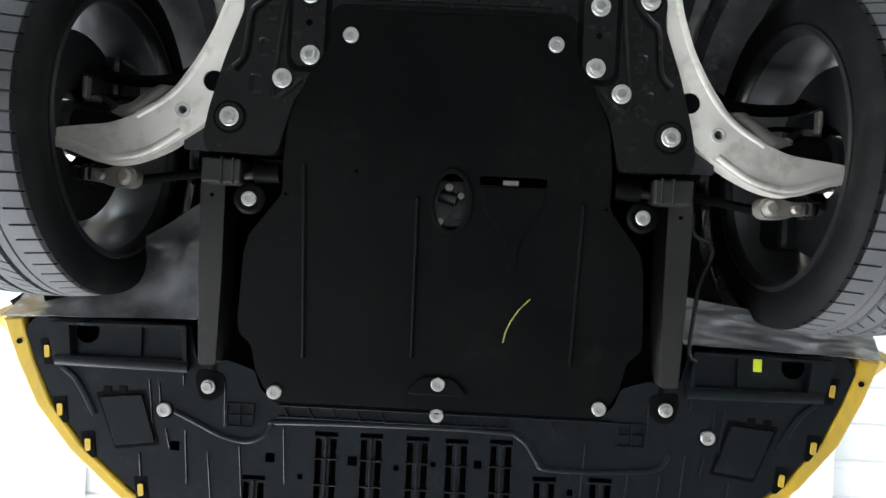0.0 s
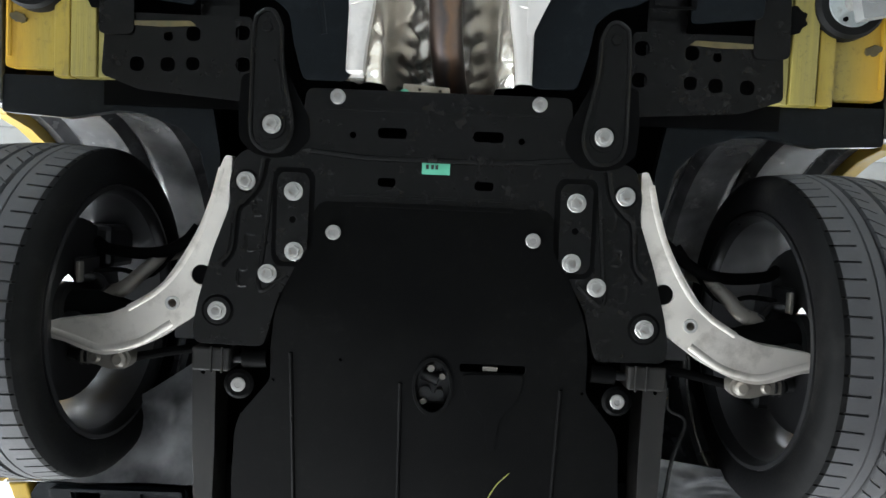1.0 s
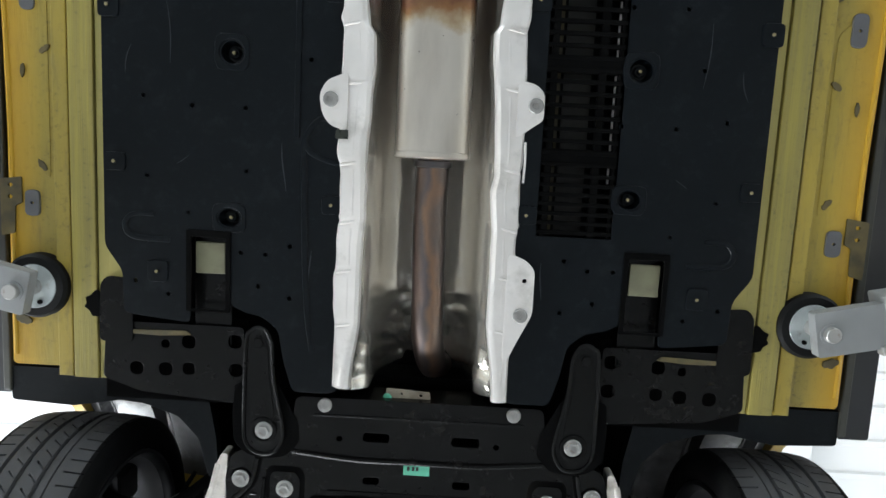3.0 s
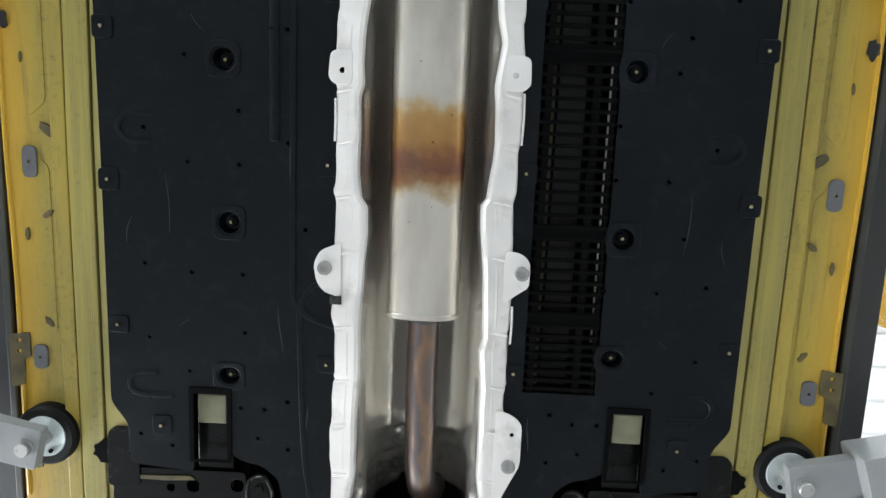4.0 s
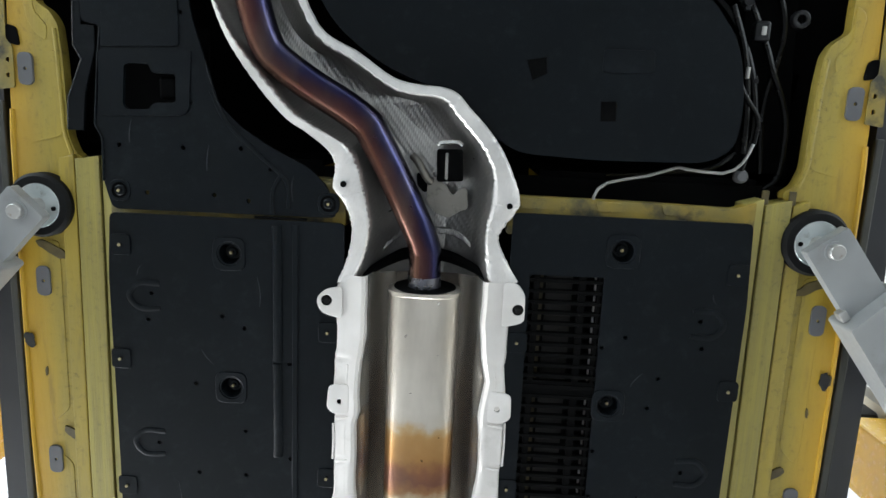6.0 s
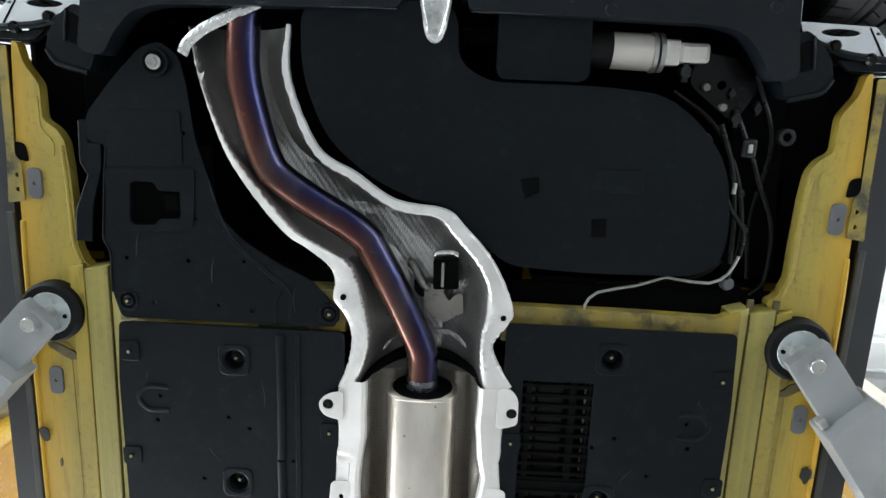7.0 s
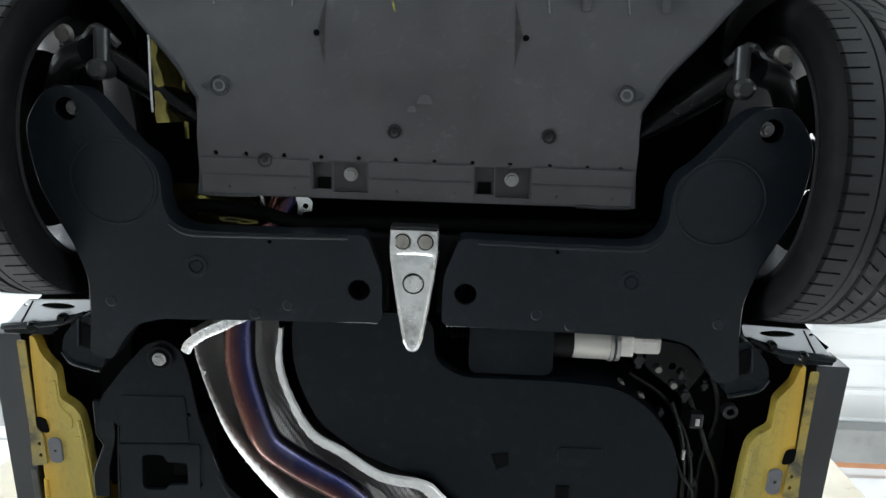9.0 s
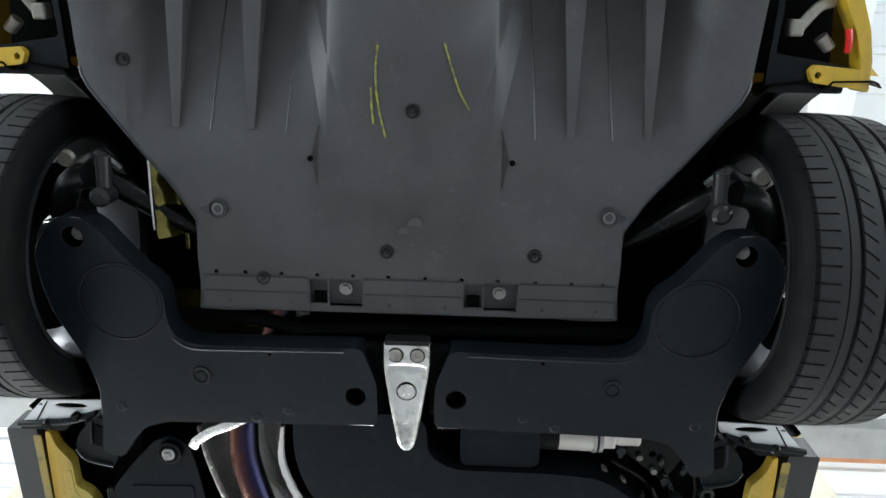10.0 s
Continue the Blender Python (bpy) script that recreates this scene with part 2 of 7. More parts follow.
def tinted(name, stops, rough, axis, lo, hi, noise_scale=5.0, wobble=0.25, metal=0.9, use_uv=False, stretch=(1, 1, 1), grimy=0.34, grain=0.12):
    """Metal whose heat tint (on the rear pipe, painted sheen too) runs along one axis of the part (or of its unrolled
    skin), with an uneven edge.
    """
    m = bpy.data.materials.new(name)
    m.use_nodes = True
    nt, N = m.node_tree, m.node_tree.nodes
    L = nt.links.new
    bsdf = N["Principled BSDF"]
    co = N.new("ShaderNodeTexCoord")
    sep = N.new("ShaderNodeSeparateXYZ")
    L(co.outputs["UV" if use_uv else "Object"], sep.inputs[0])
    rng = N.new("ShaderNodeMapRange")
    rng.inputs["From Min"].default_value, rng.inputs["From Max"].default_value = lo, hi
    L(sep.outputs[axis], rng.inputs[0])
    nz = N.new("ShaderNodeTexNoise")
    nz.inputs["Scale"].default_value, nz.inputs["Detail"].default_value = noise_scale, 6
    mp = N.new("ShaderNodeMapping")
    mp.inputs["Scale"].default_value = stretch
    L(co.outputs["Object"], mp.inputs["Vector"])
    L(mp.outputs[0], nz.inputs["Vector"])
    amp = N.new("ShaderNodeMath")
    amp.operation = "MULTIPLY_ADD"
    amp.inputs[1].default_value, amp.inputs[2].default_value = wobble, -wobble / 2
    L(nz.outputs[0], amp.inputs[0])
    add = N.new("ShaderNodeMath")
    add.operation = "ADD"
    L(rng.outputs[0], add.inputs[0])
    L(amp.outputs[0], add.inputs[1])
    cr = N.new("ShaderNodeValToRGB")
    el = cr.color_ramp.elements
    el[0].position, el[0].color = stops[0][0], (*stops[0][1], 1)
    el[1].position, el[1].color = stops[-1][0], (*stops[-1][1], 1)
    for p, c in stops[1:-1]:
        e = el.new(p)
        e.color = (*c, 1)
    L(add.outputs[0], cr.inputs[0])
    grime = N.new("ShaderNodeTexNoise")
    grime.inputs["Scale"].default_value, grime.inputs["Detail"].default_value = 9, 7
    gm = N.new("ShaderNodeMapping")
    gm.inputs["Scale"].default_value = (2.2, 0.5, 1)
    L(co.outputs["Object"], gm.inputs["Vector"])
    L(gm.outputs[0], grime.inputs["Vector"])
    gr = N.new("ShaderNodeMapRange")
    gr.inputs["From Min"].default_value, gr.inputs["From Max"].default_value = 0.45, 0.72
    gr.inputs["To Min"].default_value, gr.inputs["To Max"].default_value = 0.0, grimy
    L(grime.outputs[0], gr.inputs[0])
    soot = N.new("ShaderNodeMix")
    soot.data_type = "RGBA"
    soot.inputs[7].default_value = (0.16, 0.13, 0.10, 1)
    L(gr.outputs[0], soot.inputs[0])
    L(cr.outputs[0], soot.inputs[6])
    L(soot.outputs[2], bsdf.inputs["Base Color"])
    fn = N.new("ShaderNodeTexNoise")
    fn.inputs["Scale"].default_value = 60
    L(co.outputs["Object"], fn.inputs["Vector"])
    rr = N.new("ShaderNodeMapRange")
    rr.inputs["To Min"].default_value, rr.inputs["To Max"].default_value = rough - 0.02 - 0.7 * grain, rough + 0.02 + 0.8 * grain
    L(fn.outputs[0], rr.inputs[0])
    L(rr.outputs[0], bsdf.inputs["Roughness"])
    bsdf.inputs["Metallic"].default_value = metal
    bp = N.new("ShaderNodeBump")
    bp.inputs["Strength"].default_value, bp.inputs["Distance"].default_value = grain, 0.001
    L(fn.outputs[0], bp.inputs["Height"])
    L(bp.outputs[0], bsdf.inputs["Normal"])
    return m


def embossed(name, base, rough, pitch, press=0.35, metal=0.9):
    """Aluminium sheet pressed with rows of small oblong dimples."""
    m = surface(name, base, tuple(c * 0.8 for c in base), rough, metal=metal, scale=12, fine=90, bump=0, spread=0.05)
    nt, N = m.node_tree, m.node_tree.nodes
    co = N.new("ShaderNodeTexCoord")
    mp = N.new("ShaderNodeMapping")
    mp.inputs["Rotation"].default_value, mp.inputs["Scale"].default_value = (0, 0, radians(-40)), (1, 0.6, 1)
    vo = N.new("ShaderNodeTexWave")
    vo.wave_type, vo.bands_direction = "BANDS", "X"
    vo.inputs["Scale"].default_value, vo.inputs["Distortion"].default_value, vo.inputs["Detail"].default_value = 0.314 / pitch, 1.6, 2
    bp = N.new("ShaderNodeBump")
    bp.inputs["Strength"].default_value, bp.inputs["Distance"].default_value = press, 0.0014
    nt.links.new(co.outputs["Object"], mp.inputs["Vector"])
    nt.links.new(mp.outputs[0], vo.inputs["Vector"])
    across = N.new("ShaderNodeTexWave")
    across.wave_type, across.bands_direction = "BANDS", "Y"
    across.inputs["Scale"].default_value, across.inputs["Distortion"].default_value, across.inputs["Detail"].default_value = 0.19 / pitch, 1.6, 2
    both_ways = N.new("ShaderNodeMath")
    both_ways.operation = "MULTIPLY"
    nt.links.new(mp.outputs[0], across.inputs["Vector"])
    nt.links.new(vo.outputs["Fac"], both_ways.inputs[0])
    nt.links.new(across.outputs["Fac"], both_ways.inputs[1])
    nt.links.new(both_ways.outputs[0], bp.inputs["Height"])
    nt.links.new(bp.outputs[0], N["Principled BSDF"].inputs["Normal"])
    return m


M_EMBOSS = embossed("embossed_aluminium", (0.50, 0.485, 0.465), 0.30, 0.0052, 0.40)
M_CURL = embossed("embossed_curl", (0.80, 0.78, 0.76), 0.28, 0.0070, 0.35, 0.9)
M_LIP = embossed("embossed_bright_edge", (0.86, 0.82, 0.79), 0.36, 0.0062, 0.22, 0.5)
STEEL = (0.62, 0.57, 0.50)
M_MUFFLER = tinted("stainless_with_brown_heat_stain", [(0.0, STEEL), (0.10, (0.58, 0.53, 0.46)), (0.19, (0.51, 0.355, 0.19)), (0.26, (0.46, 0.265, 0.10)), (0.44, (0.39, 0.20, 0.07)), (0.55, (0.25, 0.11, 0.055)),
                   (0.65, (0.20, 0.085, 0.055)), (0.73, (0.30, 0.15, 0.065)), (0.82, (0.49, 0.38, 0.25)), (0.90, STEEL), (1.0, STEEL)], 0.32, 1, -1.510, -1.275, 32, 0.30, 0.70, False, (1, 0.9, 1))
M_BROWNED = tinted("browned_shield_inside", [(0.0, (0.60, 0.575, 0.54)), (0.22, (0.58, 0.55, 0.51)), (0.40, (0.50, 0.455, 0.41)), (0.58, (0.47, 0.425, 0.38)), (0.72, (0.62, 0.58, 0.53)), (0.85, (0.76, 0.72, 0.66)), (1.0, (0.80, 0.76, 0.69))],
                   0.25, 1, -1.76, -0.98, 7, 0.10, 0.85, grimy=0.05, grain=0.0)
# Heat tint plus a painted highlight on one side and dark middle band.
M_PIPE = tinted("blued_steel_with_sheen_bands", [(0.0, (0.04, 0.036, 0.06)), (0.27, (0.075, 0.05, 0.06)), (0.34, (0.32, 0.18, 0.155)), (0.385, (0.16, 0.075, 0.055)), (0.44, (0.115, 0.046, 0.038)), (0.52, (0.056, 0.027, 0.034)),
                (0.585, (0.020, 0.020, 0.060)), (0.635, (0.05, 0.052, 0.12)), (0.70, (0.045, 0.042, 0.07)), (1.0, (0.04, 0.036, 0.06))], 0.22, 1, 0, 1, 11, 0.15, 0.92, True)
M_PIPE_F = tinted("browned_steel", [(0.0, (0.11, 0.105, 0.11)), (0.36, (0.17, 0.14, 0.13)), (0.47, (0.29, 0.175, 0.115)), (0.53, (0.13, 0.115, 0.12)), (0.62, (0.21, 0.15, 0.13)), (1.0, (0.10, 0.095, 0.10))],
                  0.36, 1, 0, 1, 9, 0.5, 0.85, True)


# ---- building tools ----
def finish(name, bm, sharp=35):
    limit, least = radians(sharp), radians(12)
    for f in bm.faces:
        f.smooth = True
    for e in bm.edges:
        fs = e.link_faces
        if len(fs) == 2:
            turn = e.calc_face_angle(0.0)
            a, b = fs[0].calc_area(), fs[1].calc_area()
            flat = any(f.normal.z < -0.9995 for f in fs) and min(abs(f.normal.z) for f in fs) < 0.98
            e.smooth = not (turn > limit or flat or (turn > least and max(a, b) > 6 * min(a, b)))
        else:
            e.smooth = False
    me = bpy.data.meshes.new(name)
    bm.to_mesh(me)
    bm.free()
    return me


def part(name, shape, material, parent=None, label="", at=None):
    """Links a bmesh (or a shared mesh) as one object under a thing or a part."""
    me = shape if isinstance(shape, bpy.types.Mesh) else finish(name, shape)
    if not me.materials:
        me.materials.append(material)
    ob = new(name, me)
    if parent:
        ob.parent = parent
    if at is not None:
        ob.matrix_local = at if isinstance(at, Matrix) else Matrix.Translation(at)
    if label:
        tagged(ob, label)
    return ob


def soften(pts, r, n=4):
    """The outline with rounded corners."""
    out = []
    k = len(pts)
    for i in range(k):
        p, a, b = Vector(pts[i]), Vector(pts[i - 1]), Vector(pts[(i + 1) % k])
        u, v = a - p, b - p
        d = min(r, u.length * 0.45, v.length * 0.45)
        p0, p1 = p + u.normalized() * d, p + v.normalized() * d
        for j in range(n + 1):
            t = j / n
            q = p0 * (1 - t) ** 2 + p * 2 * t * (1 - t) + p1 * t * t
            out.append((q.x, q.y))
    return out


def mirrored(half):
    """A closed outline from its half at x > 0, whose ends lie on the middle line or off it."""
    other = [(-x, y) for x, y in reversed(half) if abs(x) > 1e-6]
    return list(half) + other


def flip(pts):
    return [(-x, y) for x, y in reversed(pts)]


def ring(x, y, r, n=16, ry=None):
    ry = ry or r
    return [(x + r * math.cos(2 * math.pi * i / n), y + ry * math.sin(2 * math.pi * i / n)) for i in range(n)]


def box_ring(x0, y0, x1, y1, r=0.0):
    pts = [(x0, y0), (x1, y0), (x1, y1), (x0, y1)]
    return soften(pts, r, 3) if r else pts


def plate(outline, z0, z1, holes=(), bevel=0.0, shift=None, knees=()):
    """A plate between z0 (below) and z1, with holes through it; shift(x, y) bends it up."""
    flat = bmesh.new()
    edges, rings = [], []
    for pts in [outline, *holes]:
        vs = [flat.verts.new((x, y, 0)) for x, y in pts]
        rings.append(vs)
        edges += [flat.edges.new((vs[i], vs[(i + 1) % len(vs)])) for i in range(len(vs))]
    bmesh.ops.triangle_fill(flat, use_beauty=True, use_dissolve=False, edges=edges)
    flat.verts.index_update()
    co = [(v.co.x, v.co.y) for v in flat.verts]
    tris = []
    for f in flat.faces:
        ids = [v.index for v in f.verts]
        a, b, c = (Vector(co[i]) for i in ids)
        tris.append(ids if (b - a).cross(c - a) > 0 else ids[::-1])
    loops = [[v.index for v in vs] for vs in rings]
    flat.free()
    bm = bmesh.new()
    lo = [bm.verts.new((x, y, z0)) for x, y in co]
    hi = [bm.verts.new((x, y, z1)) for x, y in co]
    for a, b, c in tris:
        bm.faces.new((lo[c], lo[b], lo[a]))
        bm.faces.new((hi[a], hi[b], hi[c]))
    rim = []
    for ids in loops:
        n = len(ids)
        for i in range(n):
            a, b = ids[i], ids[(i + 1) % n]
            bm.faces.new((lo[a], lo[b], hi[b], hi[a]))
            rim.append((lo[a], lo[b]))
    bmesh.ops.recalc_face_normals(bm, faces=bm.faces)
    if bevel:
        es = [bm.edges.get(p) for p in rim]
        bmesh.ops.bevel(bm, geom=[e for e in es if e], offset=bevel, segments=2, profile=0.5, affect="EDGES", clamp_overlap=True)
    for co_, no_ in knees:
        bmesh.ops.bisect_plane(bm, geom=bm.verts[:] + bm.edges[:] + bm.faces[:], plane_co=co_, plane_no=no_)
    if shift:
        for v in bm.verts:
            v.co.z += shift(v.co.x, v.co.y)
    return bm


def lathe(profile, n=24, x=0, y=0, axis="z", z=0.0, caps=True):
    """A solid of revolution from (radius, height) pairs, closed at both ends."""
    bm = bmesh.new()
    rows = []
    for r, h in profile:
        row = []
        for i in range(n):
            a = 2 * math.pi * i / n
            p = (r * math.cos(a), r * math.sin(a), h)
            if axis == "x":
                p = (p[2], p[0], p[1])
            elif axis == "y":
                p = (p[0], p[2], p[1])
            row.append(bm.verts.new((p[0] + x, p[1] + y, p[2] + z)))
        rows.append(row)
    for a, b in zip(rows, rows[1:]):
        for i in range(n):
            bm.faces.new((a[i], a[(i + 1) % n], b[(i + 1) % n], b[i]))
    for row in (rows[0], rows[-1]) if caps else ():
        if (row[0].co - row[n // 2].co).length > 1e-5:
            bm.faces.new(row)
    bmesh.ops.remove_doubles(bm, verts=bm.verts, dist=1e-5)
    bmesh.ops.recalc_face_normals(bm, faces=bm.faces)
    return bm


def spline(pts, n=6):
    """Points along a smooth curve through pts."""
    P = [Vector(p) for p in pts]
    P = [P[0] * 2 - P[1], *P, P[-1] * 2 - P[-2]]
    out = []
    for i in range(1, len(P) - 2):
        a, b, c, d = P[i - 1:i + 3]
        for j in range(n):
            t = j / n
            out.append(0.5 * (2 * b + (c - a) * t + (2 * a - 5 * b + 4 * c - d) * t * t + (3 * b - a - 3 * c + d) * t ** 3))
    return out + [P[-2]]


def tube(pts, r, seg=14, n=6, flat=1.0):
    """A round bar along a smooth curve, with its skin unrolled as UV (v runs round, from the middle of the top)."""
    path = spline(pts, n) if n > 1 else [Vector(p) for p in pts]
    rad = r if callable(r) else (lambda t: r)
    bm = bmesh.new()
    uv = bm.loops.layers.uv.new("skin")
    rows = []
    for i, p in enumerate(path):
        d = (path[min(i + 1, len(path) - 1)] - path[max(i - 1, 0)]).normalized()
        side = d.cross(Vector((0, 0, 1)))
        side = side.normalized() if side.length > 1e-4 else Vector((1, 0, 0))
        up = side.cross(d)
        rr = rad(i / (len(path) - 1))
        rows.append([bm.verts.new(p + (up * math.cos(2 * math.pi * j / seg) * flat + side * math.sin(2 * math.pi * j / seg)) * rr) for j in range(seg)])
    for i, (a, b) in enumerate(zip(rows, rows[1:])):
        for j in range(seg):
            f = bm.faces.new((a[j], a[(j + 1) % seg], b[(j + 1) % seg], b[j]))
            for lp, (u, v) in zip(f.loops, ((i, j), (i, j + 1), (i + 1, j + 1), (i + 1, j))):
                lp[uv].uv = (u / (len(rows) - 1), v / seg)
    bm.faces.new(rows[0]), bm.faces.new(rows[-1])
    bmesh.ops.recalc_face_normals(bm, faces=bm.faces)
    return bm


def skin(rows, closed=False):
    """A surface through rows of points."""
    bm = bmesh.new()
    vs = [[bm.verts.new(p) for p in row] for row in rows]
    for a, b in zip(vs, vs[1:]):
        k = len(a)
        for i in range(k if closed else k - 1):
            bm.faces.new((a[i], a[(i + 1) % k], b[(i + 1) % k], b[i]))
    if closed:
        bm.faces.new(vs[0]), bm.faces.new(vs[-1])
    bmesh.ops.recalc_face_normals(bm, faces=bm.faces)
    return bm


def thicken(bm, t):
    bmesh.ops.solidify(bm, geom=bm.faces[:], thickness=t)
    return bm


def brick(x0, y0, z0, x1, y1, z1, bevel=0.004, seg=2):
    bm = bmesh.new()
    bmesh.ops.create_cube(bm, size=1, matrix=Matrix.Translation(((x0 + x1) / 2, (y0 + y1) / 2, (z0 + z1) / 2)) @ Matrix.Diagonal((abs(x1 - x0), abs(y1 - y0), abs(z1 - z0), 1)))
    if bevel:
        bmesh.ops.bevel(bm, geom=bm.edges[:], offset=bevel, segments=seg, profile=0.5, affect="EDGES", clamp_overlap=True)
    return bm


def merge(*bms):
    out = bmesh.new()
    for b in bms:
        me = bpy.data.meshes.new("tmp")
        b.to_mesh(me)
        b.free()
        out.from_mesh(me)
        bpy.data.meshes.remove(me)
    return out


def hex_bolt(r, h=0.010, flange=1.35):
    """A hexagon bolt head with its flange, hanging below its seat at z = 0."""
    head = lathe([(r * 0.55, -h), (r * 0.92, -h), (r, -h + 0.0015), (r, -0.003)], 6)
    wash = lathe([(0.0, -0.0035), (r * flange * 0.93, -0.0035), (r * flange, -0.0022), (r * flange, 0.001), (0.0, 0.001)], 20)
    dimple = lathe([(0.0, -h + 0.002), (r * 0.5, -h + 0.0018), (r * 0.56, -h)], 16)
    return finish("bolt", merge(head, wash, dimple))


def clip_head(r):
    """A push clip: a shallow disc with a raised middle."""
    return finish("clip", lathe([(0.0, -0.004), (r * 0.35, -0.004), (r * 0.42, -0.001), (r * 0.8, -0.0015), (r, 0.0), (r, 0.002)], 18))


def socket_bolt(r):
    return finish("bolt", lathe([(0.0, -0.0048), (r * 0.40, -0.0048), (r * 0.46, -0.006), (r * 0.88, -0.006), (r, -0.004), (r, 0.001)], 20))


BOLT_L, BOLT_M, BOLT_S = hex_bolt(0.0125), hex_bolt(0.0100), socket_bolt(0.0135)
CLIP = clip_head(0.010)
CLIP_PIN = finish("pin", lathe([(0.0, -0.004), (0.0028, -0.004), (0.0032, 0.0)], 8))
BOLT_W = hex_bolt(0.0100)
BOLT_W.materials.append(surface("dusty_zinc", (0.40, 0.39, 0.37), (0.30, 0.29, 0.275), 0.4, metal=0.7, bump=0.1))
BOLT_S.materials.append(surface("dull_grey_bolt", (0.34, 0.33, 0.315), (0.26, 0.25, 0.24), 0.45, metal=0.4, scale=60, bump=0.1))
for me_ in (BOLT_L, BOLT_M):
    me_.materials.append(M_ZINC)
CLIP.materials.append(M_PLASTIC)
CLIP_PIN.materials.append(surface("brass_clip_pin", (0.45, 0.38, 0.2), (0.4, 0.33, 0.18), 0.4, metal=0.6, bump=0))


# ---- the garage ----
floor = part("floor", brick(-6, -10, -0.2, 6, 7, 0, 0), M_CONCRETE)
tagged(floor, "light grey concrete garage floor under the lift", "floor", kind="structure")
CEIL = 4.6


def ceiling_sheet():
    """Ribbed sheet: raised folds across the building, one every 0.21 m."""
    rows = []
    y = -10.0
    while y < 7.0:
        for dy, dz in ((0, 0), (0.165, 0), (0.175, -0.018), (0.195, -0.018), (0.205, 0)):
            rows.append([(-6.2, y + dy, CEIL + dz), (6.2, y + dy, CEIL + dz)])
        y += 0.21
    return thicken(skin(rows), 0.01)


ceiling = part("ceiling", ceiling_sheet(), M_ROOF)
tagged(ceiling, "white ribbed metal roof sheeting", "ceiling", kind="structure")


def wall(name, outline, holes, thick, m, label):
    """An upright wall from an outline in its own plane, turned into place by m."""
    ob = part(name, plate(outline, 0, thick, holes), M_WALL)
    ob.matrix_world = m
    return tagged(ob, label, "wall", kind="structure")


# Assumed housings for the added ceiling fill.
for side in (-1, 1):
    lamp = part("strip_light", brick(side * 2.1 - 0.1, -4.4, 4.46, side * 2.1 + 0.1, 1.6, 4.56, 0.01), M_ROOF)
    tagged(lamp, "long white strip light under the roof, assumed", "strip light", "strip lights")
roof_beam = part("roof_beam", brick(-3.6, -0.80, 4.46, 3.6, -0.56, 4.565, 0.01), M_LIFT)
tagged(roof_beam, "grey steel beam under the roof", "roof beam", kind="structure")
roof_trim = part("trim", brick(2.2, -0.553, 4.50, 3.6, -0.50, 4.56, 0.004), M_ORANGE)
tagged(roof_trim, "orange-brown wooden strip beside the beam", "trim", kind="structure")
UP = Matrix(((0, 0, 1, 0), (1, 0, 0, 0), (0, 1, 0, 0), (0, 0, 0, 1)))
# The second opening is assumed, cut for the rear left fill lamp.
wall("wall_left", [(-10, 0), (7, 0), (7, CEIL), (-10, CEIL)], [[(-0.3, 0.15), (3.5, 0.15), (3.5, 3.0), (-0.3, 3.0)], [(-5.9, 0.15), (-3.1, 0.15), (-3.1, 3.0), (-5.9, 3.0)]], 0.2,
     Matrix.Translation((-3.8, 0, 0)) @ UP, "white painted garage wall with a wide opening and an added second one")
wall("wall_right", [(-10, 0), (7, 0), (7, CEIL), (-10, CEIL)], [[(-6.4, 0.15), (-2.8, 0.15), (-2.8, 3.0), (-6.4, 3.0)]], 0.2,
     Matrix.Translation((3.6, 0, 0)) @ UP, "white painted garage wall with a wide opening")
ACROSS = Matrix(((1, 0, 0, 0), (0, 0, -1, 0), (0, 1, 0, 0), (0, 0, 0, 1)))
wall("wall_front", [(-3.6, 0), (3.6, 0), (3.6, CEIL), (-3.6, CEIL)], [[(-2.1, 0.1), (0.2, 0.1), (0.2, 2.3), (-2.1, 2.3)]], 0.2,
     Matrix.Translation((0, 4.8, 0)) @ ACROSS, "white painted garage wall with the bay door open")
wall("wall_rear", [(-3.6, 0), (3.6, 0), (3.6, CEIL), (-3.6, CEIL)], [], 0.2, Matrix.Translation((0, -9.0, 0)) @ ACROSS, "white painted rear garage wall")

# ---- the car ----
car = new("car")
CAR_AT = Matrix.Translation((0, -1.5, 1.66))
car.matrix_world = CAR_AT
tagged(car, "yellow hatchback raised on a lift, seen from underneath", "car")


PLACED = set()


def on_car(name, shape, material, label="", at=None, placed=False):
    ob = part(name, shape, material, None, label)
    if placed:
        PLACED.add(ob)
    ob.parent = car
    ob.matrix_parent_inverse = CAR_AT.inverted()
    if at is not None:
        ob.matrix_basis = at if isinstance(at, Matrix) else Matrix.Translation(at)
    return ob


def bolts(mesh, parent, places, z, name="bolt", label=""):
    for i, p in enumerate(places):
        zz = z(p[0], p[1]) if callable(z) else z
        part(name, mesh, M_ZINC, parent, label, Matrix.Translation((p[0], p[1], zz)) @ Matrix.Rotation(0.7 * i, 4, "Z"))


SIDES = (-1, 1)


def both(pts):
    return [(s * x, y) for s in SIDES for x, y in pts]


def sided(s, pts):
    return list(pts) if s > 0 else flip(pts)


# body above the underside
FRONT_AXLE, REAR_AXLE = (-0.163, 1.99), (-2.813, 2.065)


def arch(cy, cz, r, a0, a1, n=14):
    return [(cy + r * math.cos(radians(a0 + (a1 - a0) * i / n)), cz + r * math.sin(radians(a0 + (a1 - a0) * i / n))) for i in range(n + 1)]


